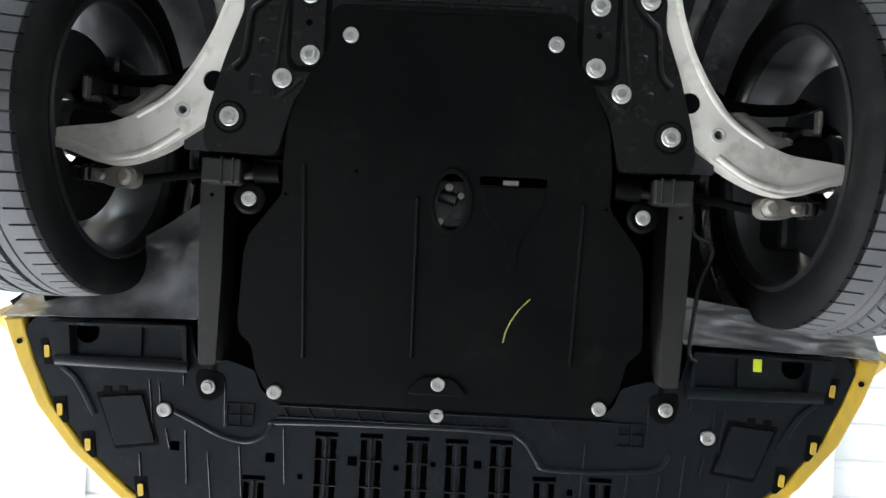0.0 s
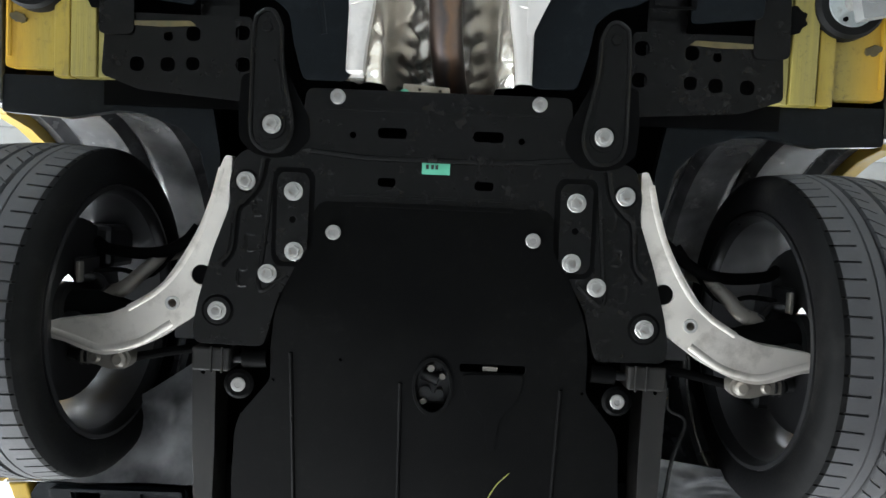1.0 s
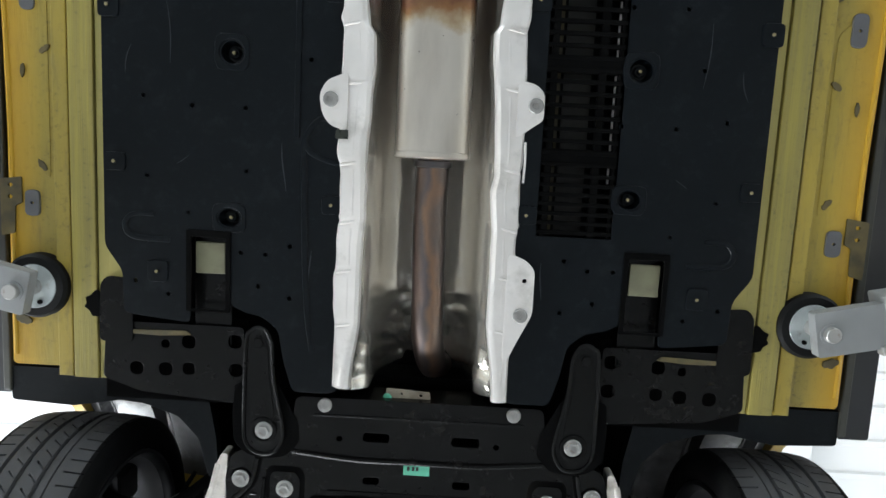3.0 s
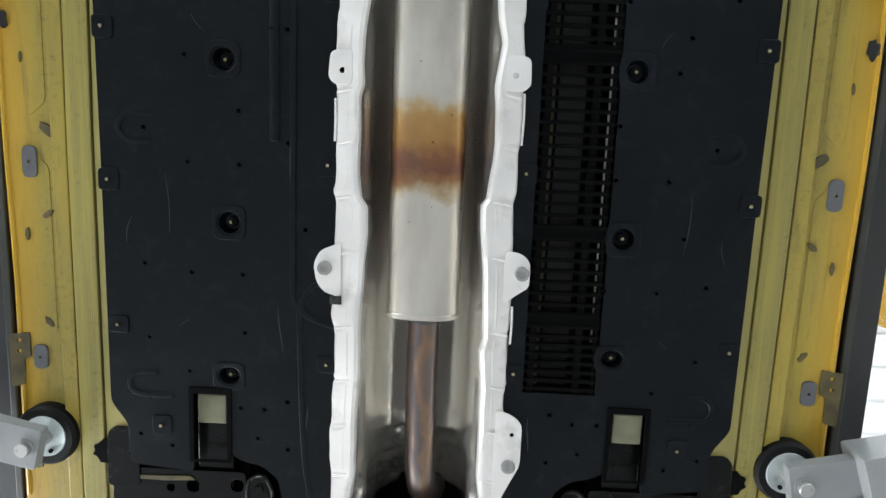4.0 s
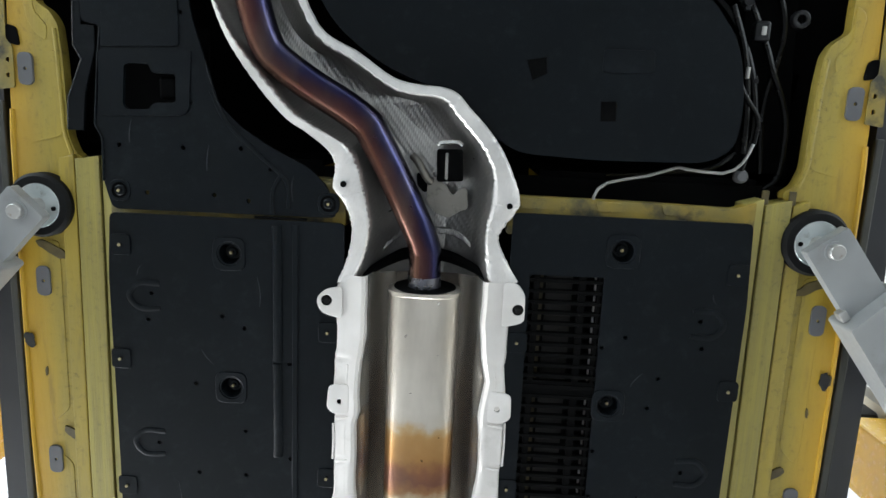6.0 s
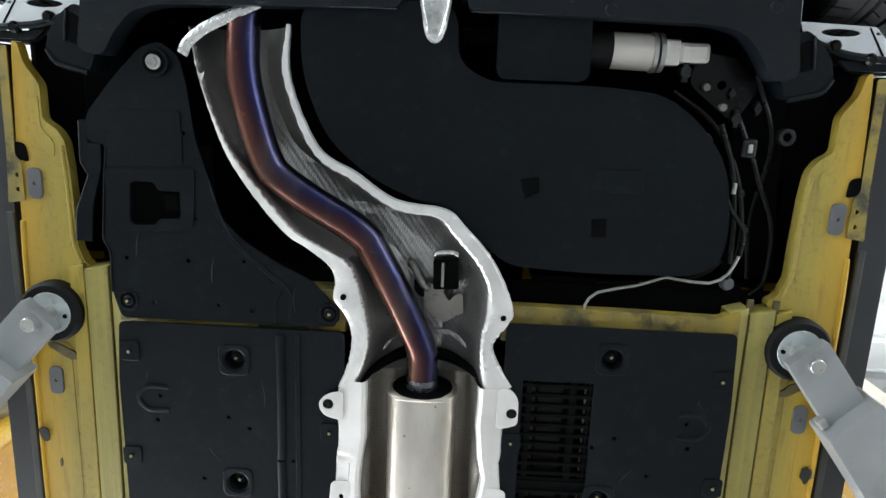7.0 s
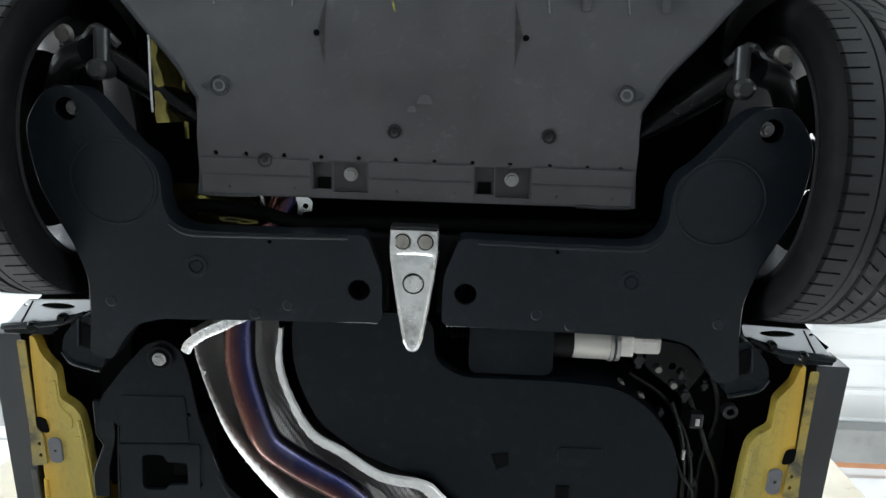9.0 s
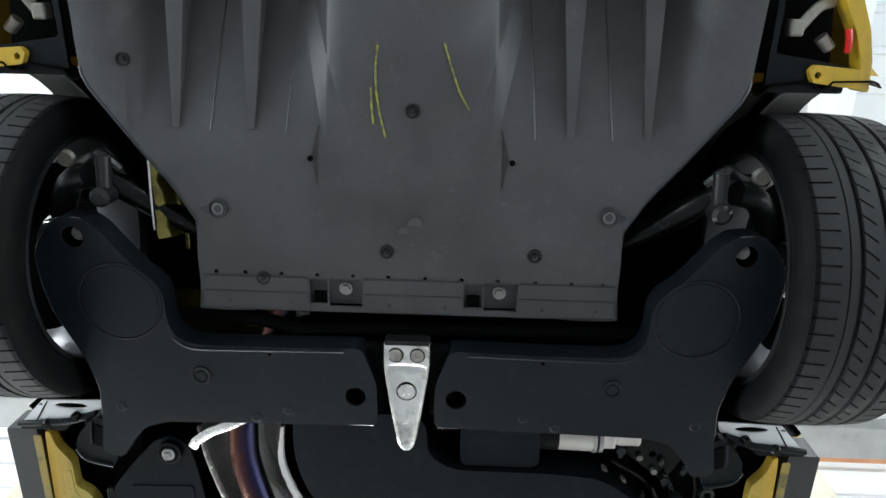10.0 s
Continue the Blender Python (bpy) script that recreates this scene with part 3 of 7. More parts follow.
def body_side(s):
    out = [(0.20, 2.06)] + arch(*FRONT_AXLE, 0.375, 8, 172) + [(-0.60, 2.0), (-2.40, 2.0)] + arch(*REAR_AXLE, 0.42, 5, 168)
    out += [(-3.20, 2.10), (-3.22, 2.45), (-3.20, 2.78), (-3.10, 3.02), (-2.60, 3.18), (-1.70, 3.2), (-0.55, 2.84), (0.45, 2.66), (0.55, 2.55), (0.30, 2.2)]
    ob = on_car("body_side", plate(out[::-1], 0, 0.03, (), 0.008), M_YELLOW, "yellow painted body side with wheel arches")
    ob.matrix_basis = Matrix.Translation((0.86 if s > 0 else -0.89, 0, 0)) @ UP
    return ob


for s in SIDES:
    body_side(s)
TOP = [(0.60, 2.42), (0.45, 2.665), (-0.55, 2.845), (-1.70, 3.205), (-2.60, 3.185), (-3.30, 3.005), (-3.62, 2.785), (-3.73, 2.45)]
on_car("body_top", thicken(skin([[(x, y, z - 0.03 * (x / 0.87) ** 2) for x in (-0.87, -0.4, 0, 0.4, 0.87)] for y, z in TOP]), 0.02), M_YELLOW, "yellow painted bonnet and roof")
# Near-black sheets above the openings carry the shade of the car's hollows.
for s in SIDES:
    on_car("floor_pan", brick(s * 0.17, -1.97, 1.985, s * 0.70, -0.58, 2.0, 0), M_DARK, "floor pan coloured near-black for shade")
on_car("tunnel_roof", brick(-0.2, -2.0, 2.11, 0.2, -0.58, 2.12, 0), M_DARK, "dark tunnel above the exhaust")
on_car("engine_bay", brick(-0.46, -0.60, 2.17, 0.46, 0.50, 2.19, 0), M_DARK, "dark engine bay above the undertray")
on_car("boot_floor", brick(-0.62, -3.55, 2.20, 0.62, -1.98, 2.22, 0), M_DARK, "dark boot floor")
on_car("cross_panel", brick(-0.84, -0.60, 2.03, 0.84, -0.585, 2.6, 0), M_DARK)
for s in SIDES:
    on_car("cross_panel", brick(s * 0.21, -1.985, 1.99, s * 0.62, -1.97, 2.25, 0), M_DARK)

# sills
SILL = [(0.70, -0.61), (0.80, -0.61), (0.797, -1.10), (0.803, -1.40), (0.801, -1.75), (0.799, -1.99), (0.792, -2.08), (0.792, -2.11), (0.788, -2.24), (0.781, -2.39), (0.778, -2.43), (0.768, -2.425), (0.760, -2.39), (0.733, -2.352),
        (0.733, -2.287), (0.707, -2.270), (0.694, -2.248), (0.689, -2.20), (0.686, -2.11), (0.685, -2.02), (0.672, -1.975), (0.655, -1.962), (0.655, -1.945), (0.70, -1.94)]
POCKETS = ([(0.701, -2.20), (0.714, -2.20), (0.719, -2.115), (0.752, -2.075), (0.752, -2.0), (0.696, -2.02)], [(0.737, -2.335), (0.757, -2.32), (0.751, -2.255), (0.735, -2.228), (0.716, -2.215), (0.712, -2.245), (0.737, -2.27)],
           [(0.716, -1.80), (0.755, -1.80), (0.757, -1.45), (0.750, -1.42), (0.716, -1.45)], [(0.716, -1.33), (0.752, -1.36), (0.755, -1.02), (0.716, -0.99)])
DABS = ((0.73, -1.782, 0.036, 0.010, 28), (0.787, -1.597, 0.015, 0.012, 20), (0.715, -1.398, 0.020, 0.009, 40), (0.699, -1.643, 0.008, 0.004, 0), (0.731, -1.828, 0.027, 0.008, -26), (0.73, -1.02, 0.014, 0.006, 60),
        (0.722, -1.24, 0.012, 0.005, -40), (0.775, -0.70, 0.016, 0.009, 15), (0.764, -1.20, 0.004, 0.012, 0), (0.758, -1.53, 0.003, 0.010, 5))
for s in SIDES:
    sill = on_car("sill", plate(sided(s, soften(SILL, 0.010)), 1.948, 1.972, (), 0.005), M_SILL, "dusty yellow painted sill")
    for pts in POCKETS:
        part("pressing", plate(sided(s, soften(pts, 0.012)), 1.9466, 1.949, (), 0.002), M_SILL, sill)
    part("ridge", tube([(s * x, y, 1.948) for x, y in ((0.70, -2.24), (0.697, -2.19), (0.694, -2.10), (0.692, -2.03), (0.680, -1.975))], 0.0045, 8, 4), M_SILL, sill)
    part("ridge", tube([(s * x, y, 1.9485) for x, y in ((0.790, -2.08), (0.793, -1.99), (0.795, -1.75), (0.797, -1.40), (0.791, -1.10), (0.793, -0.63))], 0.005, 8, 4), M_SILL, sill)
    for a, b, z, paint in ((0.585, 0.6205, 1.934, M_PALE), (0.6228, 0.6690, 1.930, M_PRIMER), (0.6745, 0.703, 1.936, M_SILL)):
        part("flange", plate(sided(s, [(a, -0.595), (b, -0.595), (b + 0.001, -1.37), (b - 0.003, -1.80), (b - 0.003, -1.965 if s < 0 else -1.945), (a - 0.003, -1.975 if s < 0 else -1.935), (a - 0.003, -1.80), (a + 0.001, -1.37)]), z, 1.98, (), 0.002), paint, sill, "olive yellow sealed floor flange")
    for a in (0.6205, 0.6700):
        part("seam", plate(sided(s, [(a - 0.002, -0.60), (a + 0.006, -0.60), (a + 0.006, -1.965), (a - 0.006, -1.965)]), 1.940, 1.945), M_SMEAR, sill, "dark seam between the flanges")
    for y in (-1.583, -1.548, -1.315, -1.043, -1.12, -1.78, -0.93):
        part("pad", plate(ring(s * 0.594, y, 0.009, 14, 0.017), 1.930, 1.935, (), 0.001), M_PLUG, sill, "grey sealing pad at the panel's edge")
    for k, (x, y, a, b, turn) in enumerate(DABS):
        if s < 0 and k in (1, 3):
            continue
        blob = [(math.cos(2 * math.pi * i / 18) * a * (1 + 0.3 * noise.noise((i * 0.9, k * 3.7 + s, 0))), math.sin(2 * math.pi * i / 18) * b * (1 + 0.5 * noise.noise((i * 0.8, k * 2.1, 5 + s)))) for i in range(18)]
        c, q = math.cos(radians(turn)), math.sin(radians(turn))
        part("sealer_dab", plate(sided(s, [(x + u * c + v * q, y + v * c - u * q) for u, v in blob]), 1.9442, 1.9485, (), 0.0008), M_SMEAR, sill, "brown-grey dab of sealer")
    for k in range(4):
        a = 0.9 * k + s
        part("splotch", plate([(s * (0.785 + 0.007 * math.cos(a) * (k > 0)) + 0.007 * math.cos(b) * (1 + 0.5 * noise.noise((b, k, s))), -1.600 + 0.012 * math.sin(a) * (k > 0) + 0.010 * math.sin(b) * (1 + 0.5 * noise.noise((b, k + 5, s)))) for b in [2 * math.pi * i / 14 for i in range(14)]], 1.9434 - 0.0001 * k, 1.9446 - 0.0001 * k), M_INK, sill, "black splotch of old sealer")
    for y in (-0.933, -1.338, -1.718, -2.165):
        x = 0.751 if y > -2 else 0.757
        part("plug", plate(sided(s, soften([(x - 0.014, y - 0.030), (x + 0.014, y - 0.030), (x + 0.014, y + 0.030), (x - 0.014, y + 0.030)], 0.0125)), 1.9425, 1.95,
             [ring(s * x, y, 0.003, 8)], 0.001), M_PLUG, sill, "oval grey rubber plug")
    clip = part("skirt_bracket", plate(sided(s, soften([(0.779, -2.205), (0.790, -2.218), (0.786, -2.42), (0.803, -2.42), (0.806, -2.22), (0.812, -2.125), (0.779, -2.130)], 0.004)), 1.9435, 1.9465,
                [ring(s * 0.789, -2.18, 0.0045, 10), ring(s * 0.790, -2.152, 0.0045, 10)], 0.001), M_BEAM, sill, "dusty olive skirt bracket")
    part("cut_out", plate(sided(s, soften([(0.765, -2.205), (0.792, -2.212), (0.790, -2.245), (0.770, -2.24)], 0.008)), 1.9445, 1.9475), M_DARK, sill, "near-black plate for the shaded cut-out in the sill")
    skirt = on_car("side_skirt", plate(sided(s, soften([(0.815, -0.545), (0.875, -0.545), (0.872, -2.425), (0.806, -2.425), (0.812, -2.2), (0.815, -2.04), (0.815, -1.86)], 0.006)),
                   1.962, 2.03, (), 0.006), M_SKIRT, "charcoal plastic side skirt")
    part("lip", brick(s * 0.813, -0.55, 1.957, s * 0.829, -2.10, 1.968, 0.003), surface("dusty_skirt_lip", (0.055, 0.056, 0.045), (0.035, 0.036, 0.032), 0.55, scale=12), skirt, "dusty olive-grey inner lip")
    rear_gusset = on_car("gusset", plate(sided(s, [(0.60, -1.97), (0.69, -1.95), (0.70, -2.22), (0.66, -2.24), (0.66, -2.44), (0.80, -2.44), (0.80, -2.0)]), 2.05, 2.07), M_DARK)

# cross beam behind the floor panels
on_car("cross_beam", plate([(-0.60, -1.945), (-0.152, -1.945), (-0.152, -1.86), (-0.60, -1.86)], 1.925, 1.98, (), 0.006), M_BEAM, "yellow cross beam behind the floor panels")
beam = on_car("cross_beam", plate(soften([(0.148, -1.932), (0.40, -1.930), (0.56, -1.926), (0.60, -1.940), (0.60, -1.86), (0.148, -1.86)], 0.006), 1.925, 1.95, (), 0.006), M_BEAM, "yellow cross beam behind the floor panels")
for x in (0.19, 0.33, 0.45):
    part("bracket", plate(soften([(x - 0.022, -1.929), (x + 0.030, -1.927), (x + 0.026, -1.910), (x - 0.016, -1.909)], 0.006), 1.9215, 1.926, (), 0.002), M_BEAM, beam)

# floor panels
PANEL = [(0.150, -1.868), (0.590, -1.868), (0.597, -1.75), (0.593, -1.36), (0.592, -0.92), (0.592, -0.860), (0.560, -0.815), (0.557, -0.735), (0.433, -0.722), (0.433, -0.887),
         (0.365, -0.887), (0.365, -0.765), (0.335, -0.748), (0.300, -0.742), (0.268, -0.716), (0.258, -0.66), (0.240, -0.60), (0.165, -0.60), (0.150, -0.62)]
PINS = [(0.516, -1.716), (0.512, -1.411), (0.381, -1.678), (0.339, -1.656), (0.435, -1.540), (0.339, -1.446), (0.433, -1.352), (0.339, -1.351), (0.524, -1.664),
        (0.518, -1.162), (0.430, -1.148), (0.334, -1.148), (0.512, -1.012), (0.331, -1.031), (0.437, -0.934), (0.513, -0.874), (0.294, -0.858), (0.250, -0.875), (0.307, -0.798), (0.249, -0.778), (0.340, -0.859), (0.474, -0.775), (0.535, -0.797)]
WELLS = {-1: [(0.366, -1.535), (0.359, -1.244), (0.362, -0.927), (0.366, -1.800)], 1: [(0.361, -1.541), (0.361, -1.245), (0.358, -1.010), (0.362, -1.841)]}
CLIPS = [(0.581, -1.583), (0.580, -1.315), (0.571, -1.039), (0.494, -0.817), (0.179, -1.657), (0.178, -1.356), (0.176, -0.966), (0.572, -1.808)]
GRILLE = (0.196, -1.79, 0.332, -0.922)
for s in SIDES:
    pins = PINS + ([(0.252, -1.589), (0.250, -1.392), (0.218, -1.237)] if s < 0 else [(0.47, -1.25), (0.45, -1.6)])
    holes = [ring(s * x, y, 0.0042, 8) for x, y in pins] + [ring(s * x, y, 0.020, 20) for x, y in WELLS[s]]
    if s > 0:
        holes.append(box_ring(*GRILLE))
    outline = PANEL if s < 0 else [(0.158, -1.903), (0.590, -1.903)] + PANEL[2:]
    panel = on_car("floor_panel", plate(sided(s, soften(outline, 0.012)), 1.903, 1.907, holes, 0.0015), M_PLASTIC,
                   "black plastic floor panel with clips and small holes" if s < 0 else "black plastic floor panel with a slatted grille")
    for x, y in WELLS[s]:
        part("well", lathe([(0.0, 1.924), (0.014, 1.924), (0.017, 1.920), (0.0195, 1.909), (0.0225, 1.905), (0.030, 1.9025), (0.033, 1.9034)], 28, s * x, y, caps=False), M_PLASTIC, panel)
        part("collar", plate(soften([(s * x - 0.031, y - 0.032), (s * x + 0.031, y - 0.032), (s * x + 0.031, y + 0.032), (s * x - 0.031, y + 0.032)], 0.018, 6), 1.9010, 1.9035, [ring(s * x, y, 0.0225, 24)], 0.0018), M_PLASTIC, panel)
        part("clip", CLIP, M_PLASTIC, panel, "", (s * x, y, 1.919))
        part("pin", CLIP_PIN, M_ZINC, panel, "small brass clip pin", (s * x, y, 1.915))
    for x, y in CLIPS:
        part("clip", CLIP, M_PLASTIC, panel, "", (s * x, y, 1.902))
        part("pin", CLIP_PIN, M_ZINC, panel, "small brass clip pin", (s * x, y, 1.8995))
        part("tab", plate(box_ring(s * x - 0.018, y - 0.020, s * x + 0.020, y + 0.020, 0.008), 1.9005, 1.9028, (), 0.001), M_PLASTIC, panel)
    for y in (-1.711, -1.411):
        part("rib", tube([(s * 0.50, y - 0.024, 1.903), (s * 0.54, y - 0.024, 1.902), (s * 0.559, y, 1.902), (s * 0.54, y + 0.024, 1.902), (s * 0.50, y + 0.024, 1.903)], 0.0055, 10, 6, 0.28), M_PLASTIC, panel)
    part("rib", tube([(s * 0.50, -0.927, 1.903), (s * 0.538, -0.925, 1.902), (s * 0.553, -0.902, 1.902), (s * 0.538, -0.880, 1.902), (s * 0.47, -0.876, 1.903)], 0.0055, 8, 6, 0.45), M_PLASTIC, panel)
    if s < 0:
        for y0, y1 in ((-1.85, -1.60), (-1.585, -1.40)):
            part("rib", tube([(-0.277, y0, 1.9035), (-0.275, y0 + 0.012, 1.902), (-0.274, y1 - 0.012, 1.902), (-0.277, y1, 1.9035)], 0.0090, 12, 3, 0.5), M_PLASTIC, panel)
        part("rib", brick(-0.246, -1.86, 1.9005, -0.236, -1.10, 1.9035, 0.001), M_PLASTIC, panel)
        part("rib", tube([(-0.228, -1.09, 1.9035), (-0.226, -1.0, 1.902), (-0.222, -0.86, 1.902), (-0.215, -0.75, 1.903), (-0.205, -0.68, 1.9035)], 0.006, 8, 4, 0.45), M_PLASTIC, panel)
        part("rib", tube([(-0.165, -1.13, 1.903), (-0.20, -1.135, 1.902), (-0.226, -1.10, 1.902), (-0.215, -1.075, 1.902), (-0.165, -1.055, 1.903)], 0.005, 8, 5, 0.45), M_PLASTIC, panel)
    else:
        # Backing and rails take darker colours for the shade behind the slats.
        part("backing", brick(GRILLE[0] - 0.02, GRILLE[1] - 0.02, 1.958, GRILLE[2] + 0.02, GRILLE[3] + 0.02, 1.963, 0), M_TRAY, panel, "floor between the slats, darkened for the shade behind them")
        part("strip", brick(0.2205, GRILLE[1], 1.950, 0.2275, GRILLE[3], 1.954, 0), M_SMEAR, panel, "olive yellow rail seen between the slats")
        part("strip", brick(0.234, GRILLE[1], 1.954, 0.284, GRILLE[3], 1.957, 0), M_DIM, panel, "brown-grey rail seen between the slats")
        slat = finish("slat", brick(GRILLE[0], -0.0036, 1.9035, GRILLE[2], 0.0036, 1.915, 0.001))
        n = 42
        for i in range(n):
            part("slat", slat, M_TRAY, panel, "", (0, GRILLE[1] + (i + 0.5) * (GRILLE[3] - GRILLE[1]) / n, 0))
        for x, w in ((0.2095, 0.006), (0.2945, 0.007), (0.326, 0.003)):
            part("grille_bar", brick(x - w, GRILLE[1], 1.905, x + w, GRILLE[3], 1.916, 0.001), M_TRAY, panel)
        part("strip", brick(0.3195, GRILLE[1], 1.920, 0.3225, GRILLE[3] - 0.12, 1.926, 0), M_FOIL, panel, "thin bright strip behind the slats")
        for y in (-1.57, -1.25, -1.09):
            part("grille_bar", brick(GRILLE[0], y - 0.014, 1.905, GRILLE[2], y + 0.014, 1.914, 0.001), M_TRAY, panel)
    # stretch of bare floor and the punched plate before the panel
    on_car("floor_tag", brick(s * 0.378, -0.872, 1.930, s * 0.434, -0.812, 1.937, 0.002), M_TAG, "bare olive patch of floor in the panel's slot")
    on_car("slot_frame", plate(sided(s, soften([(0.358, -0.897), (0.440, -0.897), (0.440, -0.745), (0.358, -0.745)], 0.004)), 1.8995, 1.9035, [sided(s, soften([(0.367, -0.885), (0.431, -0.885), (0.431, -0.75), (0.367, -0.75)], 0.003))], 0.0012), M_TRAY, "glossy black frame round the slot")
    on_car("floor_rail", brick(s * 0.366, -0.895, 1.9365, s * 0.438, -0.60, 1.945, 0.003), M_STEEL, "dark sealed floor rail")
    on_car("seal_strip", plate(sided(s, [(x + 0.0016 * noise.noise((k * 1.7, s, 0)), y + 0.002 * noise.noise((k * 2.3, s, 4))) for k, (x, y) in enumerate(soften([(0.617, -0.797), (0.628, -0.795), (0.634, -0.786), (0.645, -0.783), (0.641, -0.771), (0.647, -0.764), (0.636, -0.757), (0.633, -0.748), (0.617, -0.745)], 0.004))]), 1.9275, 1.9305, (), 0.001), M_TRAY, "dark ragged patch across the flange", placed=True)
    on_car("closing_plate", plate(sided(s, soften([(0.552, -0.700), (0.552, -0.824), (0.600, -0.827), (0.613, -0.812), (0.617, -0.700)], 0.014)), 1.9240, 1.9285, (), 0.003), M_STEEL, "black closing plate before the floor panel", placed=True)
    on_car("flange_gusset", plate(sided(s, [(0.598, -0.884), (0.598, -0.815), (0.551, -0.815), (0.551, -0.830)]), 1.930, 1.938, (), 0.001), M_PALE, "pale yellow gusset of the floor flange", placed=True)
    on_car("skirt_bracket", plate(sided(s, soften([(0.771, -0.992), (0.812, -0.985), (0.812, -0.862), (0.786, -0.868), (0.784, -0.925), (0.771, -0.932)], 0.004)), 1.9435, 1.9470, [ring(s * 0.792, -0.972, 0.0045, 10), ring(s * 0.793, -0.945, 0.0045, 10)], 0.001), M_SMEAR, "dusty brown skirt bracket")
    on_car("punched_plate", plate(sided(s, soften([(0.34, -0.712), (0.605, -0.712), (0.612, -0.60), (0.54, -0.575), (0.335, -0.56)], 0.01)), 1.928, 1.934,
           [box_ring(s * x - r, y - r, s * x + r, y + r, r * 0.9) for x, y, r in ((0.547, -0.621, 0.013), (0.491, -0.622, 0.013), (0.446, -0.625, 0.012), (0.446, -0.678, 0.013),
            (0.491, -0.672, 0.008), (0.357, -0.683, 0.013), (0.355, -0.627, 0.013))], 0.0015), M_STEEL, "black punched floor plate")
    on_car("seam_strip", plate(sided(s, soften([(0.45, -0.700), (0.58, -0.696), (0.58, -0.690), (0.50, -0.688), (0.44, -0.692)], 0.003)), 1.9255, 1.9275), M_SMEAR, "olive-brown strip of sealed seam")
    on_car("cavity_panel", brick(s * 0.34, -0.72, 1.955, s * 0.62, -0.55, 1.96, 0), M_DARK)

def scuff(parent, x, y, dx, dy, w, z):
    """A pale scuff: a thin tapering stroke with a little bend."""
    rows = []
    for i in range(9):
        t = i / 8
        k = w * math.sin(math.pi * (0.08 + 0.84 * t))
        px_, py_ = x + dx * t + 0.004 * math.sin(3 * t + x * 40), y + dy * t
        rows.append([(px_ - k, py_, z), (px_ + k, py_, z)])
    part("scuff", thicken(skin(rows), 0.0003), M_SCUFF, parent, "pale scuff on the plastic")


for ob_ in [c for c in car.children if c.name.startswith("floor_panel")]:
    s = 1 if ob_.data.vertices[0].co.x > 0 else -1
    for x, y, dx, dy, w in ((0.262, -0.99, 0.002, -0.10, 0.0012), (0.243, -1.28, 0.0, -0.14, 0.0010), (0.47, -1.22, 0.006, -0.11, 0.0008), (0.40, -1.58, 0.02, -0.03, 0.0010), (0.55, -1.2, -0.012, -0.05, 0.0009), (0.21, -0.80, 0.003, -0.07, 0.0013),
                            (0.44, -1.06, 0.014, 0.02, 0.0012), (0.31, -1.70, 0.004, -0.06, 0.0008), (0.53, -1.77, 0.015, 0.02, 0.0010)):
        if s > 0 and x < 0.34 and y < -0.93:
            continue
        scuff(ob_, s * x, y, s * dx, dy, w, 1.9024)

# exhaust
exhaust = on_car("silencer", skin([[(math.copysign(abs(math.cos(a)) ** 0.68, math.cos(a)) * 0.068 * k, y, 1.948 + math.copysign(abs(math.sin(a)) ** 0.62, math.sin(a)) * 0.047 * k)
                 for a in [2 * math.pi * i / 36 for i in range(36)]] for y, k in ((-1.745, 0.93), (-1.742, 1.03), (-1.735, 1.03), (-1.733, 1.0), (-1.5, 1.0), (-1.3, 1.0), (-1.087, 1.0),
                 (-1.085, 1.03), (-1.078, 1.03), (-1.075, 0.93))], True), M_MUFFLER, "brushed steel silencer with a brown heat stain")
part("collar", lathe([(0.031, -1.7475), (0.060, -1.7465), (0.0605, -1.744)], 32, 0, 0, "y", 1.950), M_DARK, exhaust, "dark dished end of the silencer")
part("collar", lathe([(0.031, -1.0725), (0.036, -1.0705), (0.036, -1.060), (0.031, -1.058)], 28, 0.002, 0, "y", 1.968, caps=False), M_PIPE_F, exhaust)
PIPE_R = [(-0.001, -1.72, 1.945), (-0.002, -1.80, 1.944), (-0.004, -1.825, 1.942), (-0.020, -1.866, 1.938), (-0.064, -1.956, 1.935), (-0.104, -2.030, 1.935), (-0.118, -2.050, 1.935), (-0.156, -2.077, 1.935), (-0.225, -2.117, 1.935),
          (-0.282, -2.157, 1.935), (-0.303, -2.185, 1.936), (-0.321, -2.235, 1.937), (-0.343, -2.325, 1.94), (-0.347, -2.39, 1.944), (-0.338, -2.48, 1.96), (-0.29, -2.61, 2.02), (-0.25, -2.72, 2.06), (-0.22, -2.90, 2.08)]
on_car("rear_pipe", tube(PIPE_R, 0.031, 28, 6), M_PIPE, "heat-blued steel exhaust pipe with sheen painted along its sides", placed=True)
on_car("pipe_socket", tube([(-0.001, -1.725, 1.945), (-0.0015, -1.768, 1.9445)], 0.0318, 28, 2), surface("blue_grey_steel", (0.20, 0.20, 0.225), (0.13, 0.13, 0.16), 0.28, metal=0.9, scale=30, fine=60, bump=0.05), "blue-grey steel pipe end at the silencer", placed=True)
on_car("front_pipe", tube([(0.003, -1.10, 1.968), (0.001, -0.95, 1.968), (0.003, -0.80, 1.968), (0.006, -0.71, 1.972), (0.012, -0.66, 2.0), (0.02, -0.62, 2.06), (0.03, -0.60, 2.13)], 0.031, 20, 6),
       M_PIPE_F, "browned steel exhaust pipe")


